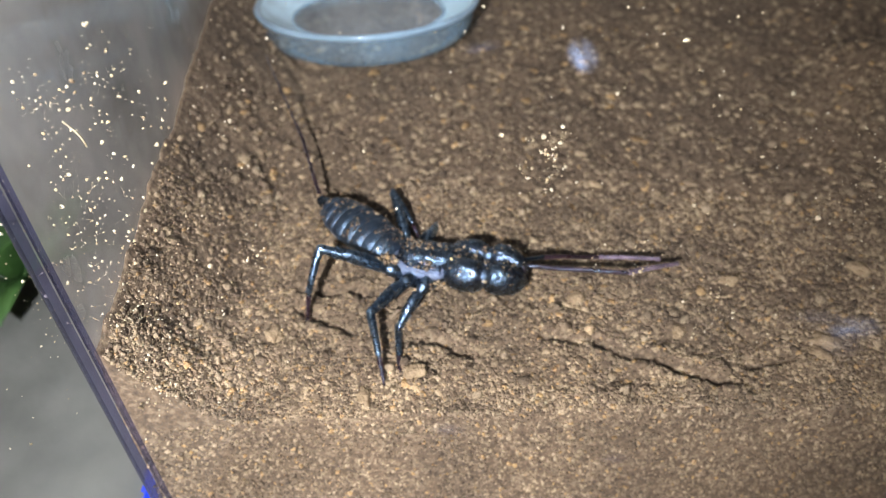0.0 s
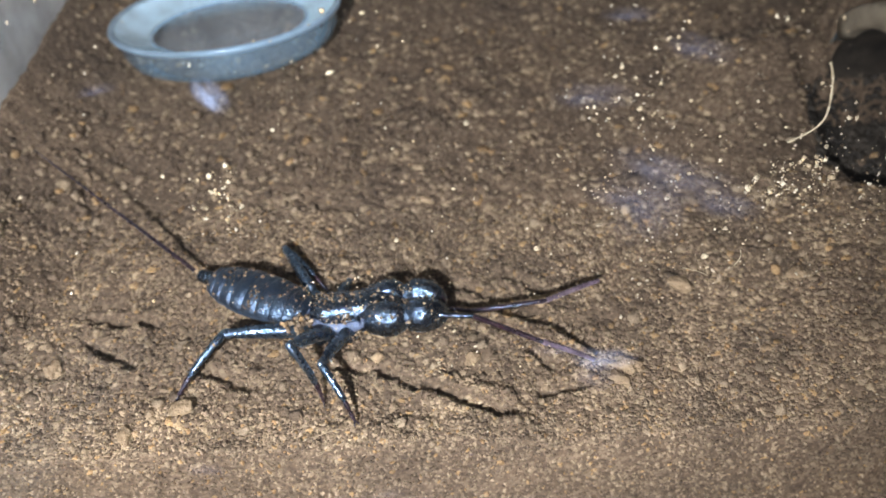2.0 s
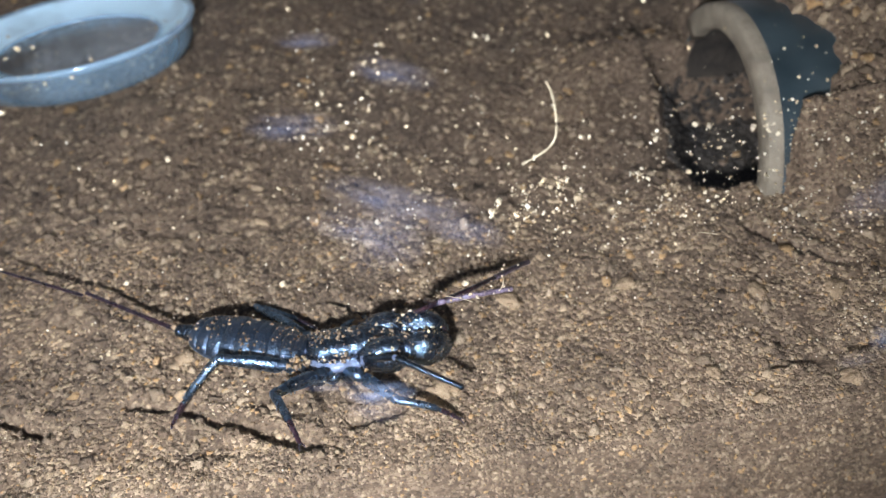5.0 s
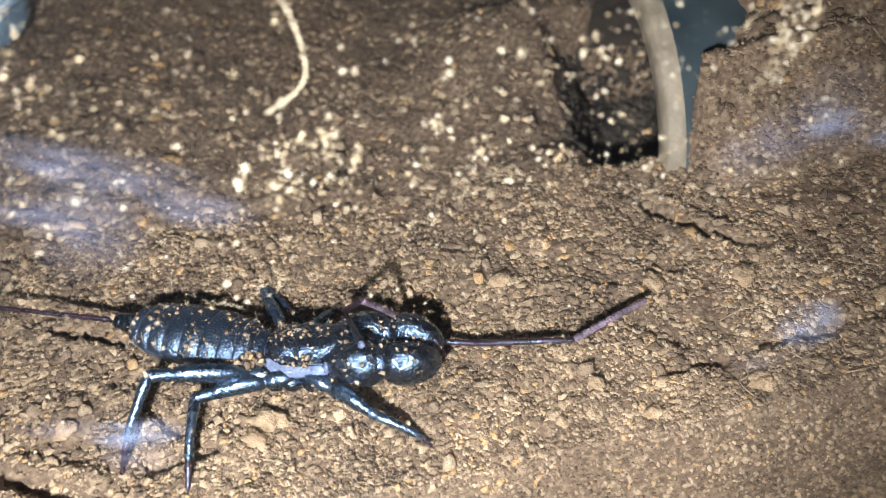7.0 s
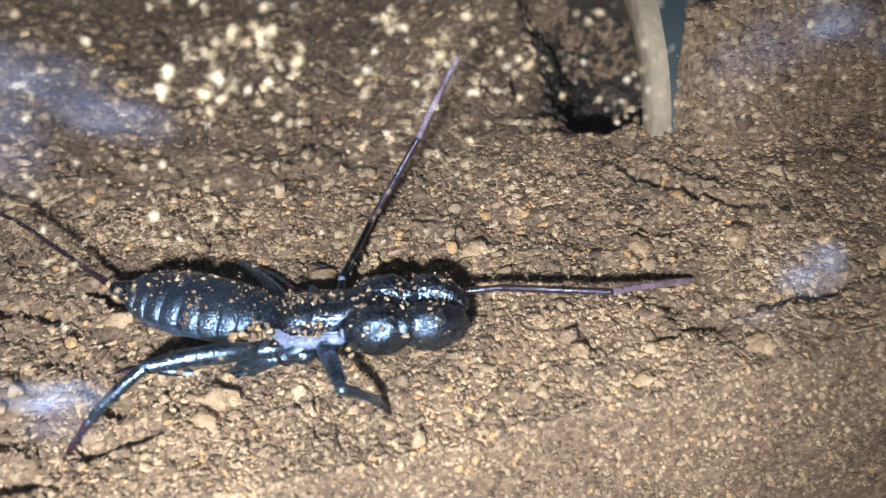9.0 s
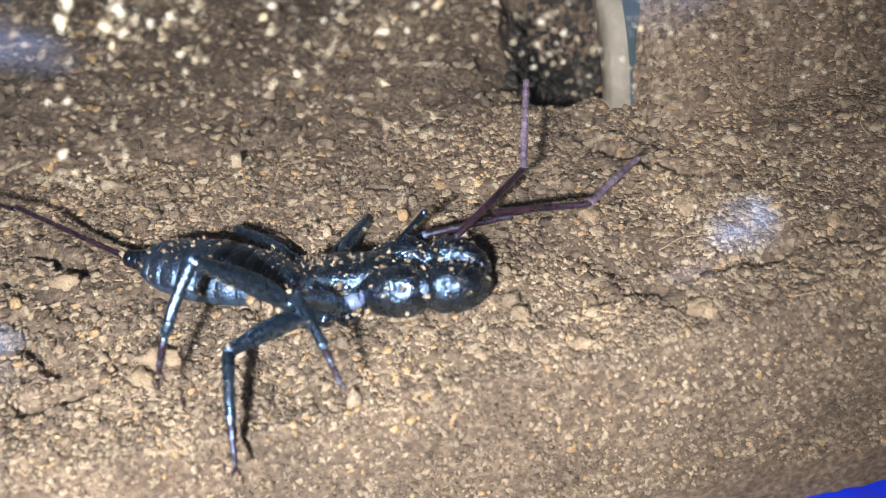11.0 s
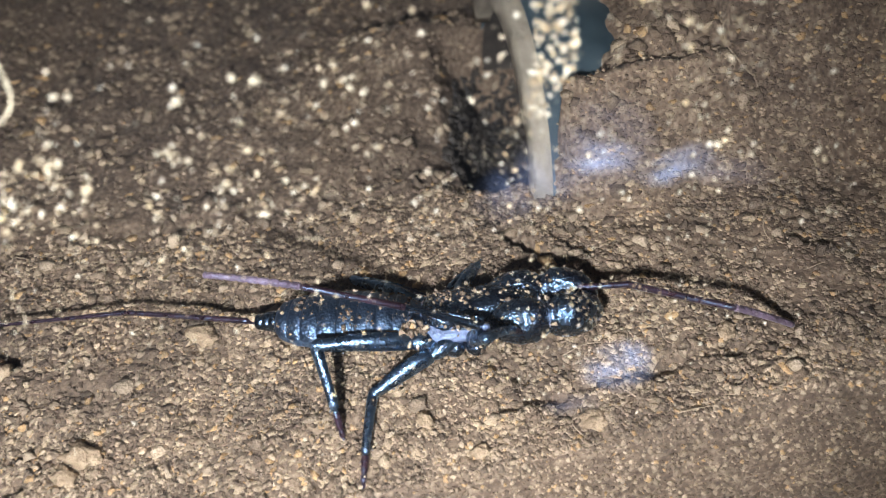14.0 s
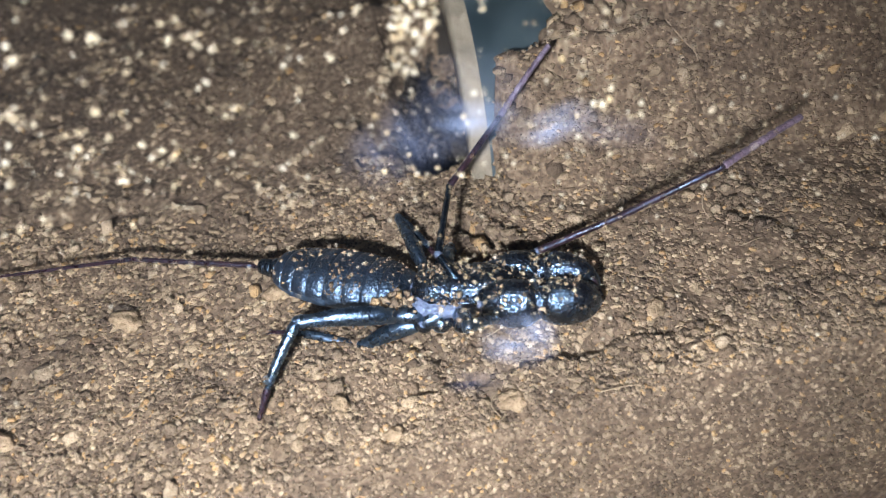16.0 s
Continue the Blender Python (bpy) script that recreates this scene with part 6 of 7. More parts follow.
    walk(P[('femur', '3', 1)], [
        (0, pose(0.00420, 0.00460, -0.00120, -4.0, 7.9, 87.4)), (0.5, pose(0.00420, 0.00460, -0.00120, -3.9, 12.0, 94.2)), (1, pose(0.00420, 0.00460, -0.00120, -4.5, 33.6, 77.0)),
        (1.5, pose(0.00420, 0.00460, -0.00120, -2.9, 15.3, 56.9)), (2, pose(0.00420, 0.00460, -0.00120, -2.8, 16.0, 73.3)), (2.5, pose(0.00420, 0.00460, -0.00120, -3.4, 27.2, 85.7)),
        (3, pose(0.00420, 0.00460, -0.00120, -2.9, 18.1, 63.4)), (5.5, pose(0.00420, 0.00460, -0.00120, -1.5, 20.9, 54.5)), (6, pose(0.00420, 0.00460, -0.00120, -1.2, 23.4, 72.5)),
        (6.5, pose(0.00420, 0.00460, -0.00120, -0.4, 10.4, 95.4)), (7, pose(0.00420, 0.00460, -0.00120, -1.3, 21.2, 74.0)), (7.5, pose(0.00420, 0.00460, -0.00120, -1.5, 24.4, 104.4)),
        (8, pose(0.00420, 0.00460, -0.00120, -0.8, 27.4, 112.0)), (8.5, pose(0.00420, 0.00460, -0.00120, -0.4, 22.3, 110.6)), (9, pose(0.00420, 0.00460, -0.00120, -0.1, 21.2, 102.5)),
        (9.5, pose(0.00420, 0.00460, -0.00120, 0.3, 19.4, 99.9)), (10, pose(0.00420, 0.00460, -0.00120, 0.2, 5.8, 81.2)), (12.5, pose(0.00420, 0.00460, -0.00120, 2.1, -0.5, 75.9)),
        (13, pose(0.00420, 0.00460, -0.00120, 2.4, 1.5, 89.7)), (13.5, pose(0.00420, 0.00460, -0.00120, 2.0, 5.8, 92.5)), (14, pose(0.00420, 0.00460, -0.00120, 1.9, 7.9, 64.5)),
        (14.5, pose(0.00420, 0.00460, -0.00120, 1.6, 10.7, 76.9)), (15, pose(0.00420, 0.00460, -0.00120, 1.4, 4.9, 78.9)), (15.5, pose(0.00420, 0.00460, -0.00120, 1.1, 11.0, 96.5)),
        (16, pose(0.00420, 0.00460, -0.00120, 1.3, 12.0, 94.7))])
    walk(P[('tibia', '3', 1)], [
        (0, pose(0.01450, 0.00000, 0.00000, -2.1, 10.5, 164.8)), (0.5, pose(0.01450, 0.00000, -0.00000, -3.1, 11.3, 164.7)), (1, pose(0.01450, 0.00000, 0.00000, -14.1, 11.4, 156.1)),
        (1.5, pose(0.01450, -0.00000, 0.00000, -4.5, 12.4, 164.7)), (2, pose(0.01450, 0.00000, -0.00000, -4.4, 11.4, 164.7)), (2.5, pose(0.01450, 0.00000, -0.00000, -11.4, 10.2, 155.5)),
        (3, pose(0.01450, 0.00000, 0.00000, -5.1, 12.3, 164.7)), (5.5, pose(0.01450, 0.00000, -0.00000, -5.7, 12.3, 164.8)), (6, pose(0.01450, -0.00000, 0.00000, -6.1, 12.3, 164.9)),
        (6.5, pose(0.01450, 0.00000, -0.00000, -2.7, 11.4, 164.7)), (7, pose(0.01450, -0.00000, 0.00000, -5.6, 12.9, 164.7)), (7.5, pose(0.01450, -0.00000, 0.00000, -6.2, 13.1, 164.8)),
        (8, pose(0.01450, 0.00000, 0.00000, -7.0, 13.7, 164.9)), (8.5, pose(0.01450, 0.00000, 0.00000, -5.8, 13.0, 164.8)), (9, pose(0.01450, 0.00000, 0.00000, -5.5, 12.8, 164.8)),
        (9.5, pose(0.01450, 0.00000, 0.00000, -5.1, 12.5, 164.7)), (10, pose(0.01450, 0.00000, -0.00000, -1.5, 10.8, 164.8)), (12.5, pose(0.01450, 0.00000, 0.00000, 0.3, 10.5, 165.1)),
        (13, pose(0.01450, 0.00000, 0.00000, -0.4, 11.1, 164.9)), (13.5, pose(0.01450, 0.00000, 0.00000, -1.6, 10.9, 164.8)), (14, pose(0.01450, 0.00000, 0.00000, -1.8, 9.9, 164.8)),
        (14.5, pose(0.01450, 0.00000, 0.00000, -2.7, 10.2, 164.8)), (15, pose(0.01450, 0.00000, 0.00000, -1.2, 10.0, 164.8)), (15.5, pose(0.01450, 0.00000, 0.00000, -2.9, 10.7, 164.7)),
        (16, pose(0.01450, -0.00000, 0.00000, -3.2, 10.7, 164.7))])
    walk(P[('femur', '2', 1)], [
        (0, pose(0.00760, 0.00450, -0.00120, -1.5, 6.2, 22.4)), (0.5, pose(0.00760, 0.00450, -0.00120, -1.5, 6.2, 22.4)), (1, pose(0.00760, 0.00450, -0.00120, -1.5, 6.2, 22.4)),
        (1.5, pose(0.00760, 0.00450, -0.00120, -1.3, 6.2, 22.4)), (2, pose(0.00760, 0.00450, -0.00120, -1.1, 6.2, 22.4)), (2.5, pose(0.00760, 0.00450, -0.00120, -1.2, 6.2, 22.4)),
        (3, pose(0.00760, 0.00450, -0.00120, -1.2, 6.2, 22.4)), (5.5, pose(0.00760, 0.00450, -0.00120, -0.7, 6.2, 22.4)), (6, pose(0.00760, 0.00450, -0.00120, -0.4, 6.2, 22.4)),
        (6.5, pose(0.00760, 0.00450, -0.00120, -0.2, 6.2, 22.4)), (7, pose(0.00760, 0.00450, -0.00120, -0.5, 6.2, 22.4)), (7.5, pose(0.00760, 0.00450, -0.00120, -0.5, 6.2, 22.4)),
        (8, pose(0.00760, 0.00450, -0.00120, -0.3, 6.2, 22.4)), (8.5, pose(0.00760, 0.00450, -0.00120, -0.2, 6.2, 22.4)), (9, pose(0.00760, 0.00450, -0.00120, -0.0, 6.2, 22.4)),
        (9.5, pose(0.00760, 0.00450, -0.00120, 0.1, 6.2, 22.4)), (10, pose(0.00760, 0.00450, -0.00120, 0.1, 6.2, 22.4)), (12.5, pose(0.00760, 0.00450, -0.00120, 0.8, 6.2, 22.4)),
        (13, pose(0.00760, 0.00450, -0.00120, 0.9, 6.2, 22.4)), (13.5, pose(0.00760, 0.00450, -0.00120, 0.8, 6.2, 22.4)), (14, pose(0.00760, 0.00450, -0.00120, 0.8, 6.2, 22.4)),
        (14.5, pose(0.00760, 0.00450, -0.00120, 0.6, 6.2, 22.4)), (15, pose(0.00760, 0.00450, -0.00120, 0.5, 6.2, 22.4)), (15.5, pose(0.00760, 0.00450, -0.00120, 0.4, 6.2, 22.4)),
        (16, pose(0.00760, 0.00450, -0.00120, 0.5, 6.2, 22.4))])
    walk(P[('tibia', '2', 1)], [
        (0, pose(0.01250, 0.00000, 0.00000, -4.3, 15.6, 154.2)), (0.5, pose(0.01250, 0.00000, 0.00000, -4.3, 16.0, 154.1)), (1, pose(0.01250, -0.00000, -0.00000, -4.3, 16.1, 154.1)),
        (1.5, pose(0.01250, 0.00000, 0.00000, -4.0, 15.3, 154.2)), (2, pose(0.01250, 0.00000, 0.00000, -3.8, 14.8, 154.3)), (2.5, pose(0.01250, 0.00000, 0.00000, -3.9, 15.1, 154.2)),
        (3, pose(0.01250, 0.00000, 0.00000, -4.0, 15.3, 154.2)), (5.5, pose(0.01250, -0.00000, -0.00000, -2.1, 15.8, 164.6)), (6, pose(0.01250, -0.00000, 0.00000, -1.9, 16.1, 164.6)),
        (6.5, pose(0.01250, 0.00000, 0.00000, -1.8, 16.4, 164.6)), (7, pose(0.01250, 0.00000, 0.00000, -2.0, 17.7, 164.5)), (7.5, pose(0.01250, 0.00000, -0.00000, -3.3, 16.0, 154.3)),
        (8, pose(0.01250, 0.00000, 0.00000, -3.0, 15.2, 154.4)), (8.5, pose(0.01250, 0.00000, 0.00000, -2.9, 14.6, 154.4)), (9, pose(0.01250, 0.00000, 0.00000, -2.7, 14.2, 154.5)),
        (9.5, pose(0.01250, 0.00000, -0.00000, -2.6, 13.4, 154.5)), (10, pose(0.01250, 0.00000, 0.00000, -2.6, 13.0, 154.5)), (12.5, pose(0.01250, 0.00000, -0.00000, -1.1, 12.9, 164.8)),
        (13, pose(0.01250, 0.00000, -0.00000, -1.1, 12.7, 164.8)), (13.5, pose(0.01250, 0.00000, 0.00000, -1.2, 12.7, 164.8)), (14, pose(0.01250, 0.00000, 0.00000, -1.1, 12.6, 164.8)),
        (14.5, pose(0.01250, 0.00000, 0.00000, -1.3, 12.8, 164.8)), (15, pose(0.01250, 0.00000, -0.00000, -1.3, 12.8, 164.8)), (15.5, pose(0.01250, 0.00000, 0.00000, -1.4, 12.9, 164.8)),
        (16, pose(0.01250, 0.00000, 0.00000, -1.3, 12.8, 164.8))])
    walk(P[('f0', 1)], [
        (0, pose(0.01000, 0.00360, 0.00020, 0.1, 3.3, -1.3)), (0.5, pose(0.01000, 0.00360, 0.00020, 0.4, -0.8, -6.1)), (1, pose(0.01000, 0.00360, 0.00020, 0.2, 3.9, -3.3)),
        (1.5, pose(0.01000, 0.00360, 0.00020, -0.1, -3.9, 1.0)), (2, pose(0.01000, 0.00360, 0.00020, 0.4, 5.2, -8.3)), (2.5, pose(0.01000, 0.00360, 0.00020, -0.1, -2.6, 1.6)),
        (3, pose(0.01000, 0.00360, 0.00020, -0.0, 4.7, 0.5)), (5.5, pose(0.01000, 0.00360, 0.00020, -0.3, -11.2, 9.6)), (6, pose(0.01000, 0.00360, 0.00020, -0.1, -6.1, 6.2)),
        (6.5, pose(0.01000, 0.00360, 0.00020, 0.1, 7.8, -8.5)), (7, pose(0.01000, 0.00360, 0.00020, -0.1, 8.0, 2.3)), (7.5, pose(0.01000, 0.00360, 0.00020, -0.3, 1.8, 11.7)),
        (8, pose(0.01000, 0.00360, 0.00020, -0.2, -2.8, 10.9)), (8.5, pose(0.01000, 0.00360, 0.00020, -0.1, -7.7, 12.8)), (9, pose(0.01000, 0.00360, 0.00020, -0.0, 1.0, 3.6)),
        (9.5, pose(0.01000, 0.00360, 0.00020, 0.0, 1.2, 4.9)), (10, pose(0.01000, 0.00360, 0.00020, 0.0, -2.0, 9.2)), (12.5, pose(0.01000, 0.00360, 0.00020, 1.4, -28.4, 35.5)),
        (13, pose(0.01000, 0.00360, 0.00020, -0.2, -6.4, -5.8)), (13.5, pose(0.01000, 0.00360, 0.00020, 0.3, -20.5, 7.6)), (14, pose(0.01000, 0.00360, 0.00020, -0.3, -7.3, -7.2)),
        (14.5, pose(0.01000, 0.00360, 0.00020, -0.0, -10.5, -0.7)), (15, pose(0.01000, 0.00360, 0.00020, -0.0, -6.2, -1.4)), (15.5, pose(0.01000, 0.00360, 0.00020, 0.2, -14.0, 11.6)),
        (16, pose(0.01000, 0.00360, 0.00020, 0.3, -17.4, 14.1))])
    walk(P[('f1', 1)], [
        (0, pose(0.00950, 0.00000, -0.00000, -0.1, -6.9, 0.5)), (0.5, pose(0.00950, -0.00000, 0.00000, 0.3, -1.1, -5.4)), (1, pose(0.00950, 0.00000, -0.00000, 0.8, 0.6, -6.3)),
        (1.5, pose(0.00950, 0.00000, 0.00000, -0.0, -2.9, -4.3)), (2, pose(0.00950, 0.00000, 0.00000, 0.6, -1.5, -4.3)), (2.5, pose(0.00950, 0.00000, -0.00000, 0.1, 6.0, -12.2)),
        (3, pose(0.00950, 0.00000, 0.00000, 1.4, 2.3, -10.2)), (5.5, pose(0.00950, 0.00000, -0.00000, -6.9, -30.5, -35.0)), (6, pose(0.00950, 0.00000, 0.00000, -0.7, 2.3, -8.3)),
        (6.5, pose(0.00950, -0.00000, 0.00000, 1.1, 0.4, -7.4)), (7, pose(0.00950, 0.00000, 0.00000, 0.5, -4.3, -3.3)), (7.5, pose(0.00950, 0.00000, 0.00000, 0.1, -8.7, -1.6)),
        (8, pose(0.00950, -0.00000, -0.00000, -0.2, -5.0, -4.6)), (8.5, pose(0.00950, 0.00000, 0.00000, -1.3, 4.0, -10.1)), (9, pose(0.00950, 0.00000, 0.00000, 0.1, -4.4, -3.2)),
        (9.5, pose(0.00950, 0.00000, -0.00000, 0.1, -2.5, -6.5)), (10, pose(0.00950, -0.00000, 0.00000, -0.3, -0.2, -8.1)), (12.5, pose(0.00950, 0.00000, 0.00000, 17.9, 31.5, 37.5)),
        (13, pose(0.00950, -0.00000, 0.00000, 8.7, -10.4, 73.1)), (13.5, pose(0.00950, 0.00000, -0.00000, -1.8, -0.8, -4.4)), (14, pose(0.00950, 0.00000, 0.00000, -1.1, 0.5, -6.4)),
        (14.5, pose(0.00950, 0.00000, -0.00000, -1.8, 1.7, -8.6)), (15, pose(0.00950, 0.00000, 0.00000, -0.7, -1.6, -4.9)), (15.5, pose(0.00950, 0.00000, 0.00000, -1.9, -0.3, -7.2)),
        (16, pose(0.00950, 0.00000, 0.00000, -1.8, -3.9, -5.3))])
    walk(P[('f2', 1)], [
        (0, pose(0.03295, 0.00321, 0.00050, 0.1, -7.7, -2.1)), (0.5, pose(0.03267, -0.00008, 0.00079, 1.6, 6.9, -23.6)), (1, pose(0.03274, 0.00083, -0.00149, 1.2, 7.0, -18.4)),
        (1.5, pose(0.03286, 0.00297, 0.00244, 0.4, -9.5, -7.3)), (2, pose(0.03251, -0.00071, -0.00156, 0.3, -10.9, -6.0)), (2.5, pose(0.03273, 0.00139, -0.00017, 1.1, 7.7, -21.8)),
        (3, pose(0.03268, 0.00141, -0.00220, 0.9, 7.5, -17.2)), (5.5, pose(0.02818, -0.00006, 0.01066, -1.4, 19.7, 50.7)), (6, pose(0.03285, 0.00411, 0.00209, 0.8, -21.3, -39.6)),
        (6.5, pose(0.03216, -0.00146, -0.00299, 0.2, 7.5, -24.1)), (7, pose(0.03287, 0.00372, -0.00200, 0.1, -5.5, -2.4)), (7.5, pose(0.03249, 0.00790, 0.00153, -0.4, -15.9, 16.4)),
        (8, pose(0.03261, 0.00689, 0.00250, 0.4, -32.7, -22.8)), (8.5, pose(0.03264, 0.00631, 0.00233, 0.4, -34.8, -58.3)), (9, pose(0.03296, 0.00428, 0.00083, 0.0, -1.4, -10.0)),
        (9.5, pose(0.03295, 0.00402, 0.00032, -0.0, -2.0, -9.7)), (10, pose(0.03286, 0.00539, 0.00105, -0.0, -2.4, -6.8)), (12.5, pose(0.02182, 0.02087, 0.00301, -2.8, -44.5, -69.1)),
        (13, pose(0.02423, 0.01493, 0.00406, 2.0, 9.3, 54.3)), (13.5, pose(0.03139, 0.00543, 0.00842, 0.9, 10.8, 25.8)), (14, pose(0.03237, -0.00076, 0.00301, -1.3, -5.0, -36.7)),
        (14.5, pose(0.03251, 0.00129, 0.00395, -0.6, -1.4, -23.2)), (15, pose(0.03273, 0.00189, 0.00306, -0.3, -11.8, -11.5)), (15.5, pose(0.03209, 0.00639, 0.00579, 0.7, 3.6, 39.8)),
        (16, pose(0.03124, 0.00765, 0.00794, 0.1, -28.5, 2.6))])
    walk(P[('f3', 1)], [
        (0, pose(0.01600, 0.00000, 0.00000, 2.4, 14.7, 38.7)), (0.5, pose(0.01600, 0.00000, 0.00000, 5.2, -14.1, -29.7)), (1, pose(0.01600, 0.00000, 0.00000, -0.1, -5.6, 0.3)),
        (1.5, pose(0.01600, 0.00000, -0.00000, -0.2, -2.8, -1.5)), (2, pose(0.01600, 0.00000, -0.00000, 4.5, 14.3, 33.2)), (2.5, pose(0.01600, 0.00000, -0.00000, 8.3, -25.8, -48.6)),
        (3, pose(0.01600, 0.00000, 0.00000, -0.5, -9.0, 2.8)), (5.5, pose(0.01600, 0.00000, -0.00000, 0.2, 8.9, -0.5)), (6, pose(0.01600, -0.00000, 0.00000, 29.0, 45.2, 99.4)),
        (6.5, pose(0.01600, 0.00000, 0.00000, 1.0, -6.8, -7.5)), (7, pose(0.01600, 0.00000, -0.00000, 2.3, -2.8, 32.3)), (7.5, pose(0.01600, 0.00000, 0.00000, 1.8, -22.7, 5.7)),
        (8, pose(0.01600, -0.00000, 0.00000, 32.3, -8.4, 84.7)), (8.5, pose(0.01600, -0.00000, -0.00000, 20.3, -28.6, 142.4)), (9, pose(0.01600, 0.00000, 0.00000, 0.8, 15.9, 35.0)),
        (9.5, pose(0.01600, 0.00000, 0.00000, -0.5, -22.3, -12.6)), (10, pose(0.01600, -0.00000, -0.00000, 1.3, -3.7, 30.3)), (12.5, pose(0.01600, -0.00000, 0.00000, 28.3, -24.1, 139.0)),
        (13, pose(0.01600, 0.00000, 0.00000, 5.0, -29.1, -35.9)), (13.5, pose(0.01600, -0.00000, 0.00000, -0.3, 11.7, 1.9)), (14, pose(0.01600, -0.00000, 0.00000, 6.8, 38.2, 57.4)),
        (14.5, pose(0.01600, 0.00000, 0.00000, 0.7, 16.1, 13.5)), (15, pose(0.01600, 0.00000, -0.00000, 6.7, -15.6, 27.1)), (15.5, pose(0.01600, 0.00000, 0.00000, 1.5, -80.2, -176.2)),
        (16, pose(0.01600, 0.00000, -0.00000, 14.3, 11.5, 28.9))])
    walk(P[('f0', -1)], [
        (0, pose(0.01000, -0.00360, 0.00020, -0.9, -11.3, 12.3)), (0.5, pose(0.01000, -0.00360, 0.00020, -2.4, -4.6, 38.5)), (1, pose(0.01000, -0.00360, 0.00020, -3.9, 10.7, 86.4)),
        (1.5, pose(0.01000, -0.00360, 0.00020, -0.7, -16.7, 12.6)), (2, pose(0.01000, -0.00360, 0.00020, -0.1, -6.6, 1.1)), (2.5, pose(0.01000, -0.00360, 0.00020, -3.2, -41.7, 55.2)),
        (3, pose(0.01000, -0.00360, 0.00020, 2.7, -50.7, -148.3)), (5.5, pose(0.01000, -0.00360, 0.00020, -0.8, -25.7, 26.4)), (6, pose(0.01000, -0.00360, 0.00020, -0.4, -19.5, 161.1)),
        (6.5, pose(0.01000, -0.00360, 0.00020, 0.1, -35.2, -173.9)), (7, pose(0.01000, -0.00360, 0.00020, 0.4, -40.7, -13.2)), (7.5, pose(0.01000, -0.00360, 0.00020, 0.4, -22.4, -165.8)),
        (8, pose(0.01000, -0.00360, 0.00020, -0.1, -33.7, 175.0)), (8.5, pose(0.01000, -0.00360, 0.00020, -0.4, -21.2, 120.7)), (9, pose(0.01000, -0.00360, 0.00020, -0.1, -17.2, 94.5)),
        (9.5, pose(0.01000, -0.00360, 0.00020, 0.2, -4.1, 130.9)), (10, pose(0.01000, -0.00360, 0.00020, 0.1, -2.6, 118.6)), (12.5, pose(0.01000, -0.00360, 0.00020, -0.6, 10.3, -16.3)),
        (13, pose(0.01000, -0.00360, 0.00020, -3.0, -51.0, -48.7)), (13.5, pose(0.01000, -0.00360, 0.00020, 1.3, -26.7, 34.4)), (14, pose(0.01000, -0.00360, 0.00020, -2.7, -40.6, -94.0)),
        (14.5, pose(0.01000, -0.00360, 0.00020, -2.1, -42.2, -90.2)), (15, pose(0.01000, -0.00360, 0.00020, 0.8, -16.6, 147.9)), (15.5, pose(0.01000, -0.00360, 0.00020, 0.9, -9.7, 130.4)),
        (16, pose(0.01000, -0.00360, 0.00020, 1.0, -38.9, 141.4))])
    walk(P[('f1', -1)], [
        (0, pose(0.00950, 0.00000, 0.00000, 2.4, 12.6, 18.5)), (0.5, pose(0.00950, 0.00000, 0.00000, 1.0, -2.1, 36.1)), (1, pose(0.00950, -0.00000, 0.00000, 22.5, -64.0, -138.4)),
        (1.5, pose(0.00950, 0.00000, 0.00000, 4.2, -22.3, 14.7)), (2, pose(0.00950, 0.00000, 0.00000, -0.7, 6.0, -10.2)), (2.5, pose(0.00950, 0.00000, -0.00000, 31.7, 25.0, 55.0)),
        (3, pose(0.00950, -0.00000, -0.00000, -51.9, 5.8, -77.2)), (5.5, pose(0.00950, 0.00000, 0.00000, 7.6, 37.1, 18.3)), (6, pose(0.00950, 0.00000, -0.00000, -13.6, 31.6, -40.0)),
        (6.5, pose(0.00950, -0.00000, 0.00000, -36.8, 28.1, -79.7)), (7, pose(0.00950, 0.00000, 0.00000, 30.5, -10.0, 129.8)), (7.5, pose(0.00950, 0.00000, 0.00000, -0.2, -10.4, -0.4)),
        (8, pose(0.00950, -0.00000, -0.00000, -23.5, 0.6, -39.4)), (8.5, pose(0.00950, -0.00000, 0.00000, -10.6, 7.2, -29.6)), (9, pose(0.00950, 0.00000, -0.00000, -5.1, 10.5, -17.3)),
        (9.5, pose(0.00950, -0.00000, 0.00000, 6.9, -67.9, 132.8)), (10, pose(0.00950, 0.00000, 0.00000, 0.6, -66.1, 173.9)), (12.5, pose(0.00950, 0.00000, 0.00000, 0.9, -3.2, -6.4)),
        (13, pose(0.00950, 0.00000, 0.00000, 37.3, -26.7, 131.6)), (13.5, pose(0.00950, 0.00000, -0.00000, 22.3, 11.5, 52.9)), (14, pose(0.00950, 0.00000, 0.00000, -36.5, -13.1, -113.8)),
        (14.5, pose(0.00950, 0.00000, 0.00000, -22.4, -17.1, -147.4)), (15, pose(0.00950, -0.00000, -0.00000, 23.7, -54.2, 99.4)),
        (15.5, pose(0.00950, -0.00000, 0.00000, -4.4, -27.2, -23.5)), (16, pose(0.00950, 0.00000, -0.00000, -30.0, 6.0, -50.7))])
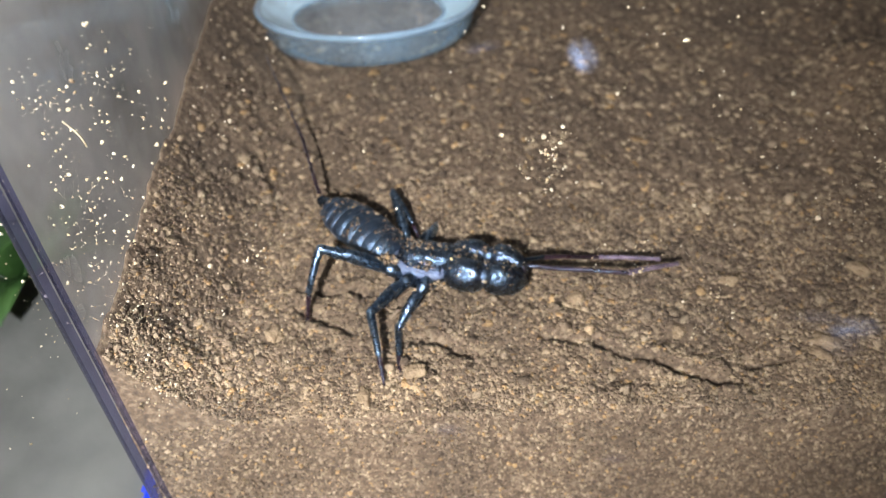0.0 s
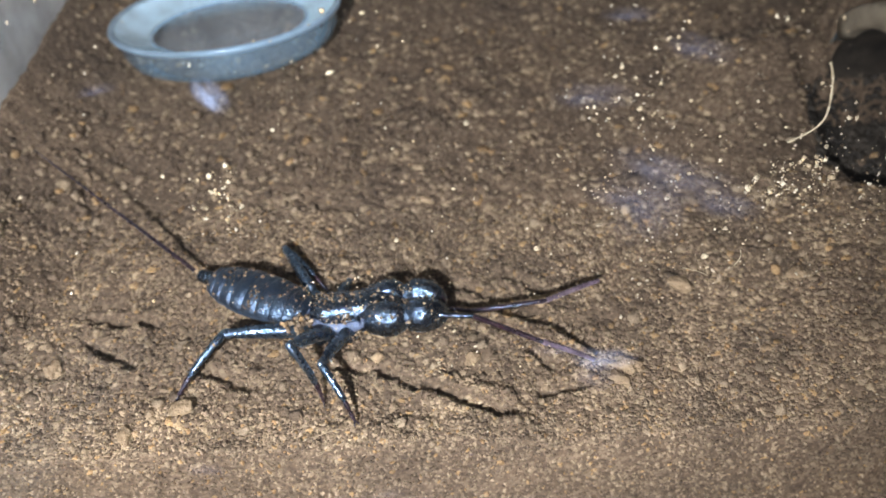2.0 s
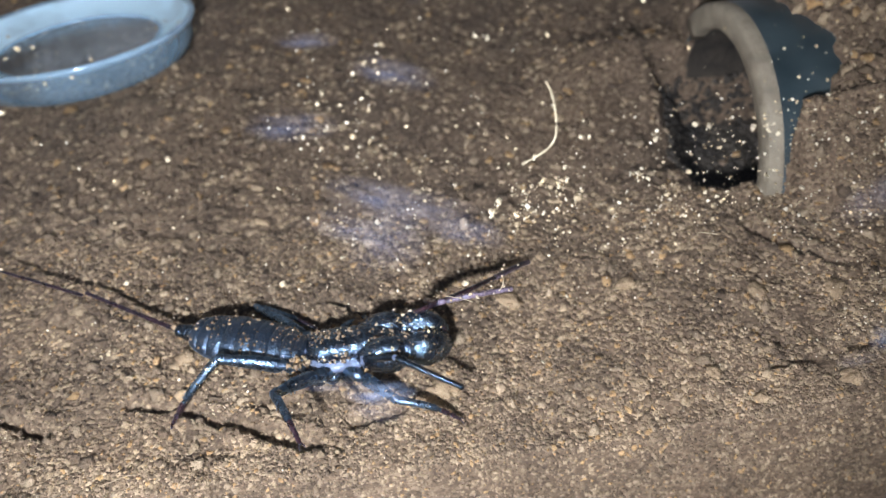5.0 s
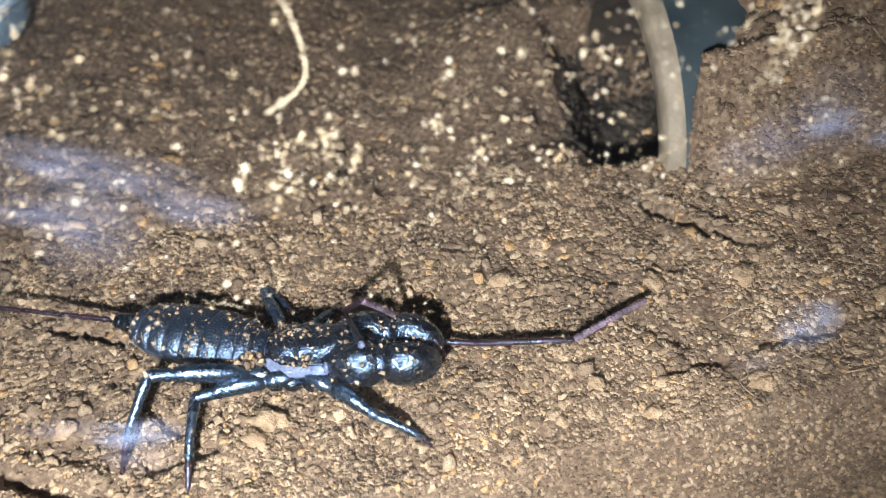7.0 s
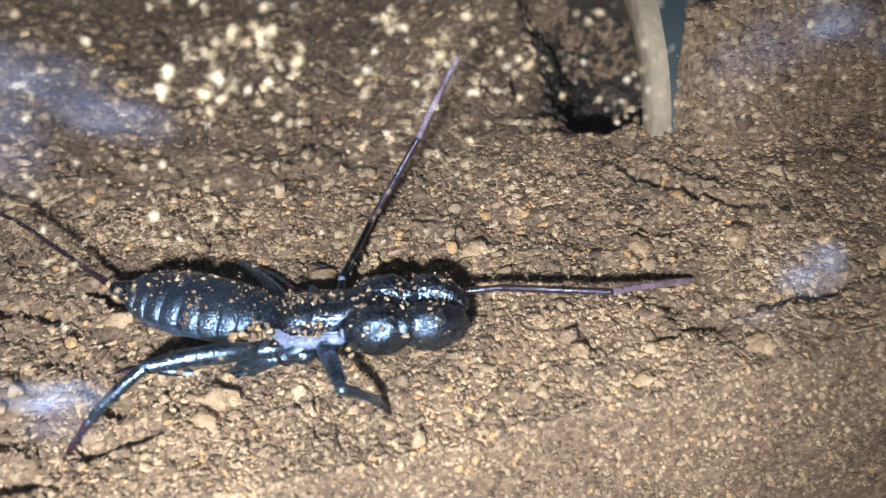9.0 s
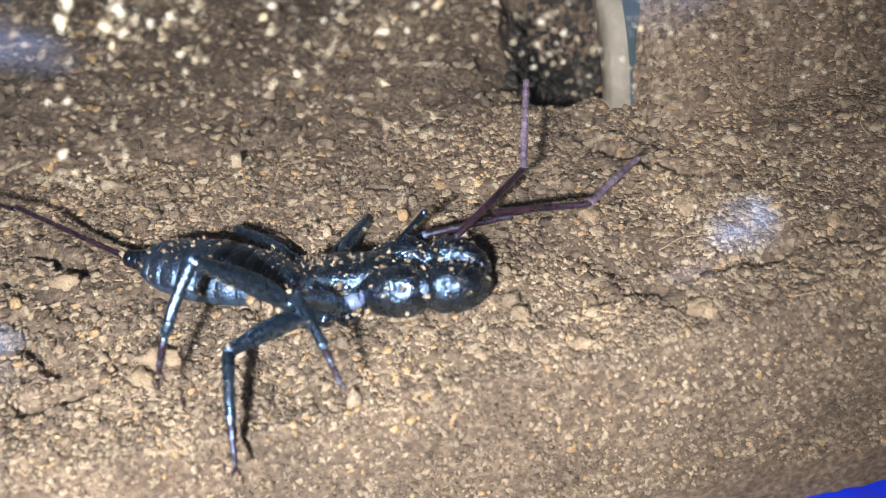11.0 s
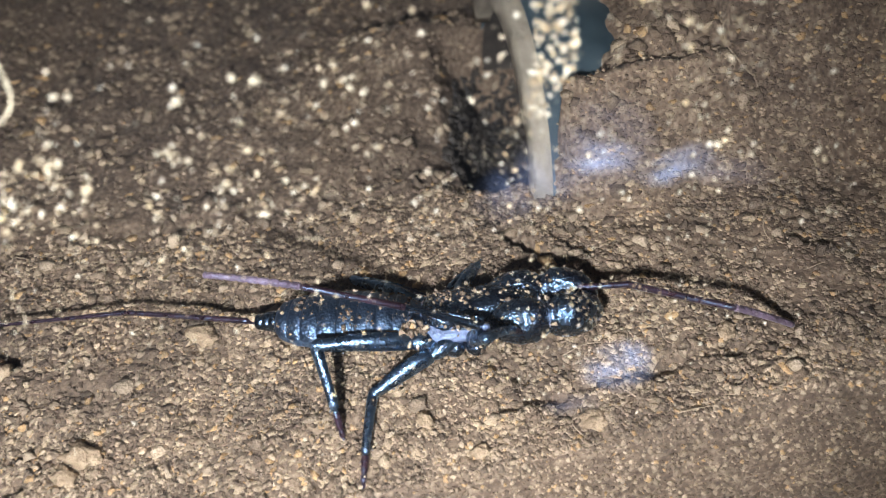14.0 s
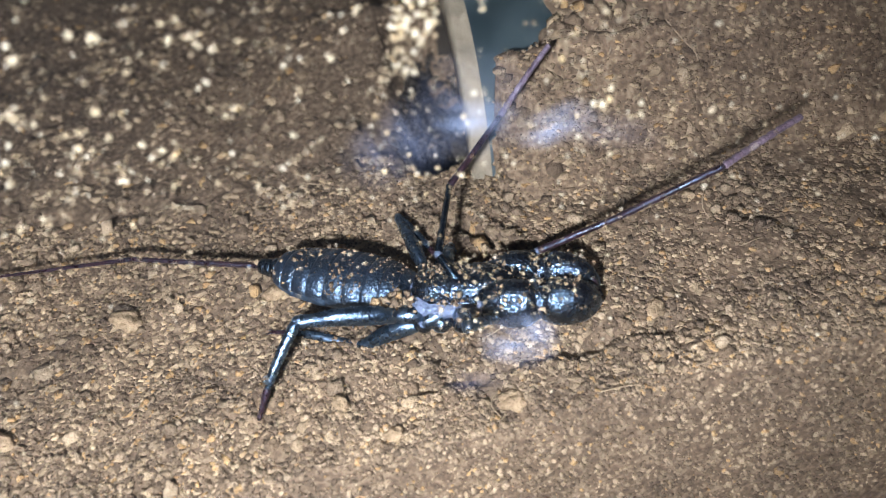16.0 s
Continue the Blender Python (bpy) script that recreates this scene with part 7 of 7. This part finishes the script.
    walk(P[('f2', -1)], [
        (0, pose(0.03076, 0.00518, 0.00157, -2.4, 15.6, 35.4)), (0.5, pose(0.02095, 0.01528, 0.00200, -3.6, -0.8, 70.0)), (1, pose(0.01355, 0.00347, 0.01142, -3.8, 0.7, 87.9)),
        (1.5, pose(0.02803, 0.00376, 0.01128, -3.1, -2.5, 68.8)), (2, pose(0.03277, -0.00555, 0.00141, 1.8, -6.3, -40.8)), (2.5, pose(0.01145, 0.01547, 0.00652, -2.9, 3.6, 107.4)),
        (3, pose(-0.00488, 0.00251, 0.00859, -2.5, 6.3, 125.0)), (5.5, pose(0.02766, 0.00879, 0.00136, 2.3, -47.8, -63.4)), (6, pose(-0.00612, 0.00980, -0.00031, 1.9, -54.4, -97.1)),
        (6.5, pose(-0.00435, 0.00664, 0.00170, -0.4, 10.8, 115.4)), (7, pose(0.01154, 0.00652, 0.00268, 1.4, -42.6, -58.3)), (7.5, pose(-0.00954, -0.00844, 0.01113, 0.7, -33.1, -156.2)),
        (8, pose(-0.00585, 0.00637, 0.01116, -2.1, -67.5, 102.2)), (8.5, pose(0.00532, 0.01725, 0.00631, -0.8, -62.2, 68.1)), (9, pose(0.01220, 0.01855, 0.00441, -0.1, -51.4, 24.7)),
        (9.5, pose(0.00386, -0.00213, 0.01313, 0.2, -15.7, 128.1)), (10, pose(0.00784, -0.00080, 0.01271, 0.2, -16.0, 108.1)), (11.25, pose(0.02719, -0.00115, 0.00502, 3.7, -9.7, 36.4)), (12.5, pose(0.03133, -0.01139, -0.00315, -1.2, -4.5, -33.9)),
        (12.75, pose(0.02896, -0.00101, 0.00484, -4.7, 5.3, 28.8)), (13, pose(0.01475, 0.00511, 0.00488, 2.5, 12.8, 92.6)), (13.5, pose(0.01781, 0.01460, 0.00584, 2.0, -1.4, 85.1)), (14, pose(-0.00190, -0.00359, 0.00568, 0.0, -22.2, 179.1)),
        (14.5, pose(0.00322, 0.00028, 0.00241, 1.2, 6.0, 132.7)), (15, pose(0.00196, -0.00758, 0.01314, 1.3, 20.6, 117.3)), (15.5, pose(0.00127, 0.01416, 0.00969, 1.1, -4.2, 95.0)),
        (16, pose(0.00475, 0.01386, 0.01028, 1.2, -21.6, 58.9))])
    walk(P[('f3', -1)], [
        (0, pose(0.01600, 0.00000, 0.00000, 15.9, -23.8, -56.2)), (0.5, pose(0.01600, -0.00000, -0.00000, -0.1, -24.2, 13.2)), (1, pose(0.01600, 0.00000, 0.00000, -0.1, -5.5, 5.3)),
        (1.5, pose(0.01600, 0.00000, 0.00000, 0.0, -1.2, 1.6)), (2, pose(0.01600, 0.00000, 0.00000, 4.5, 42.1, 54.9)), (2.5, pose(0.01600, 0.00000, 0.00000, -0.2, -1.6, 4.0)),
        (3, pose(0.01600, 0.00000, 0.00000, -0.4, -5.3, 5.1)), (5.5, pose(0.01600, 0.00000, 0.00000, 46.0, 10.5, 121.6)), (6, pose(0.01600, 0.00000, 0.00000, -29.6, -18.1, -147.7)),
        (6.5, pose(0.01600, 0.00000, 0.00000, -3.1, -53.6, 172.7)), (7, pose(0.01600, 0.00000, 0.00000, 31.9, 18.7, 151.3)), (7.5, pose(0.01600, -0.00000, 0.00000, -13.9, 21.6, -24.8)),
        (8, pose(0.01600, 0.00000, -0.00000, 5.6, 22.4, 4.3)), (8.5, pose(0.01600, 0.00000, 0.00000, -7.4, -6.3, -3.1)), (9, pose(0.01600, -0.00000, 0.00000, 3.4, -0.2, 2.7)),
        (9.5, pose(0.01600, 0.00000, 0.00000, 16.0, -45.2, 33.9)), (10, pose(0.01600, 0.00000, 0.00000, 15.3, -56.7, 17.8)), (11.25, pose(0.01600, 0.00000, 0.00000, 5.1, -18.2, 31.7)), (12.5, pose(0.01600, 0.00000, 0.00000, 4.1, 21.0, 39.0)),
        (12.75, pose(0.01600, 0.00000, 0.00000, -0.6, 6.0, 18.2)), (13, pose(0.01600, 0.00000, -0.00000, 0.3, -9.7, -1.5)), (13.5, pose(0.01600, 0.00000, -0.00000, 0.1, -2.2, 2.2)), (14, pose(0.01600, 0.00000, 0.00000, 3.5, 0.1, 9.6)),
        (14.5, pose(0.01600, -0.00000, -0.00000, -1.2, -13.1, 9.7)), (15, pose(0.01600, 0.00000, -0.00000, -2.7, 1.1, 7.0)), (15.5, pose(0.01600, 0.00000, 0.00000, 1.9, -65.1, 9.6)),
        (16, pose(0.01600, 0.00000, 0.00000, -15.3, -29.5, -27.5))])
    walk(P["torch"], [
        (0, pose(-0.20976, -0.165, -0.04660, 0.0, 0.0, 98.0)),
        (1, pose(-0.17958, -0.163, -0.04660, 0.0, 0.0, 98.0)),
        (2, pose(-0.15576, -0.16, -0.04660, 0.0, 0.0, 97.0)),
        (3, pose(-0.13586, -0.155, -0.04660, 0.0, 0.0, 96.0)),
        (4, pose(-0.12076, -0.142, -0.04660, 0.0, 0.0, 94.0)),
        (5, pose(-0.10754, -0.124, -0.04660, 0.0, 0.0, 93.0)),
        (6, pose(-0.08464, -0.10149, -0.04660, 0.0, 0.0, 91.0)),
        (7, pose(-0.08156, -0.09556, -0.04660, 0.0, 0.0, 92.5)),
        (8, pose(-0.08403, -0.09687, -0.04660, 0.0, 0.0, 92.3)),
        (9, pose(-0.07996, -0.09362, -0.04660, 0.0, 0.0, 92.1)),
        (10, pose(-0.07841, -0.09738, -0.04660, 0.0, 0.0, 91.9)),
        (11, pose(-0.07298, -0.09726, -0.04660, 0.0, 0.0, 91.7)),
        (12, pose(-0.07061, -0.09556, -0.04660, 0.0, 0.0, 90.7)),
        (13, pose(-0.06569, -0.09136, -0.04660, 0.0, 0.0, 89.7)),
        (14, pose(-0.05825, -0.09437, -0.04660, 0.0, 0.0, 88.7)),
        (15, pose(-0.05135, -0.09543, -0.04660, 0.0, 0.0, 88.7)),
        (16, pose(-0.04459, -0.09627, -0.04660, 0.0, 0.0, 88.7)),
    ])
    walk(P["flash_head"], [(0, pose(0, 0, 0.185, 0, 28, 0)), (3, pose(0, 0, 0.172, 0, 29, 0)), (5.5, pose(0, 0, 0.142, 0, 30, 0)), (7, pose(0, 0, 0.124, 0, 32, 0)), (9, pose(0, 0, 0.114, 0, 34, 0)), (12.5, pose(0, 0, 0.124, 0, 36, 0)), (16, pose(0, 0, 0.124, 0, 37, 0))])


motions()
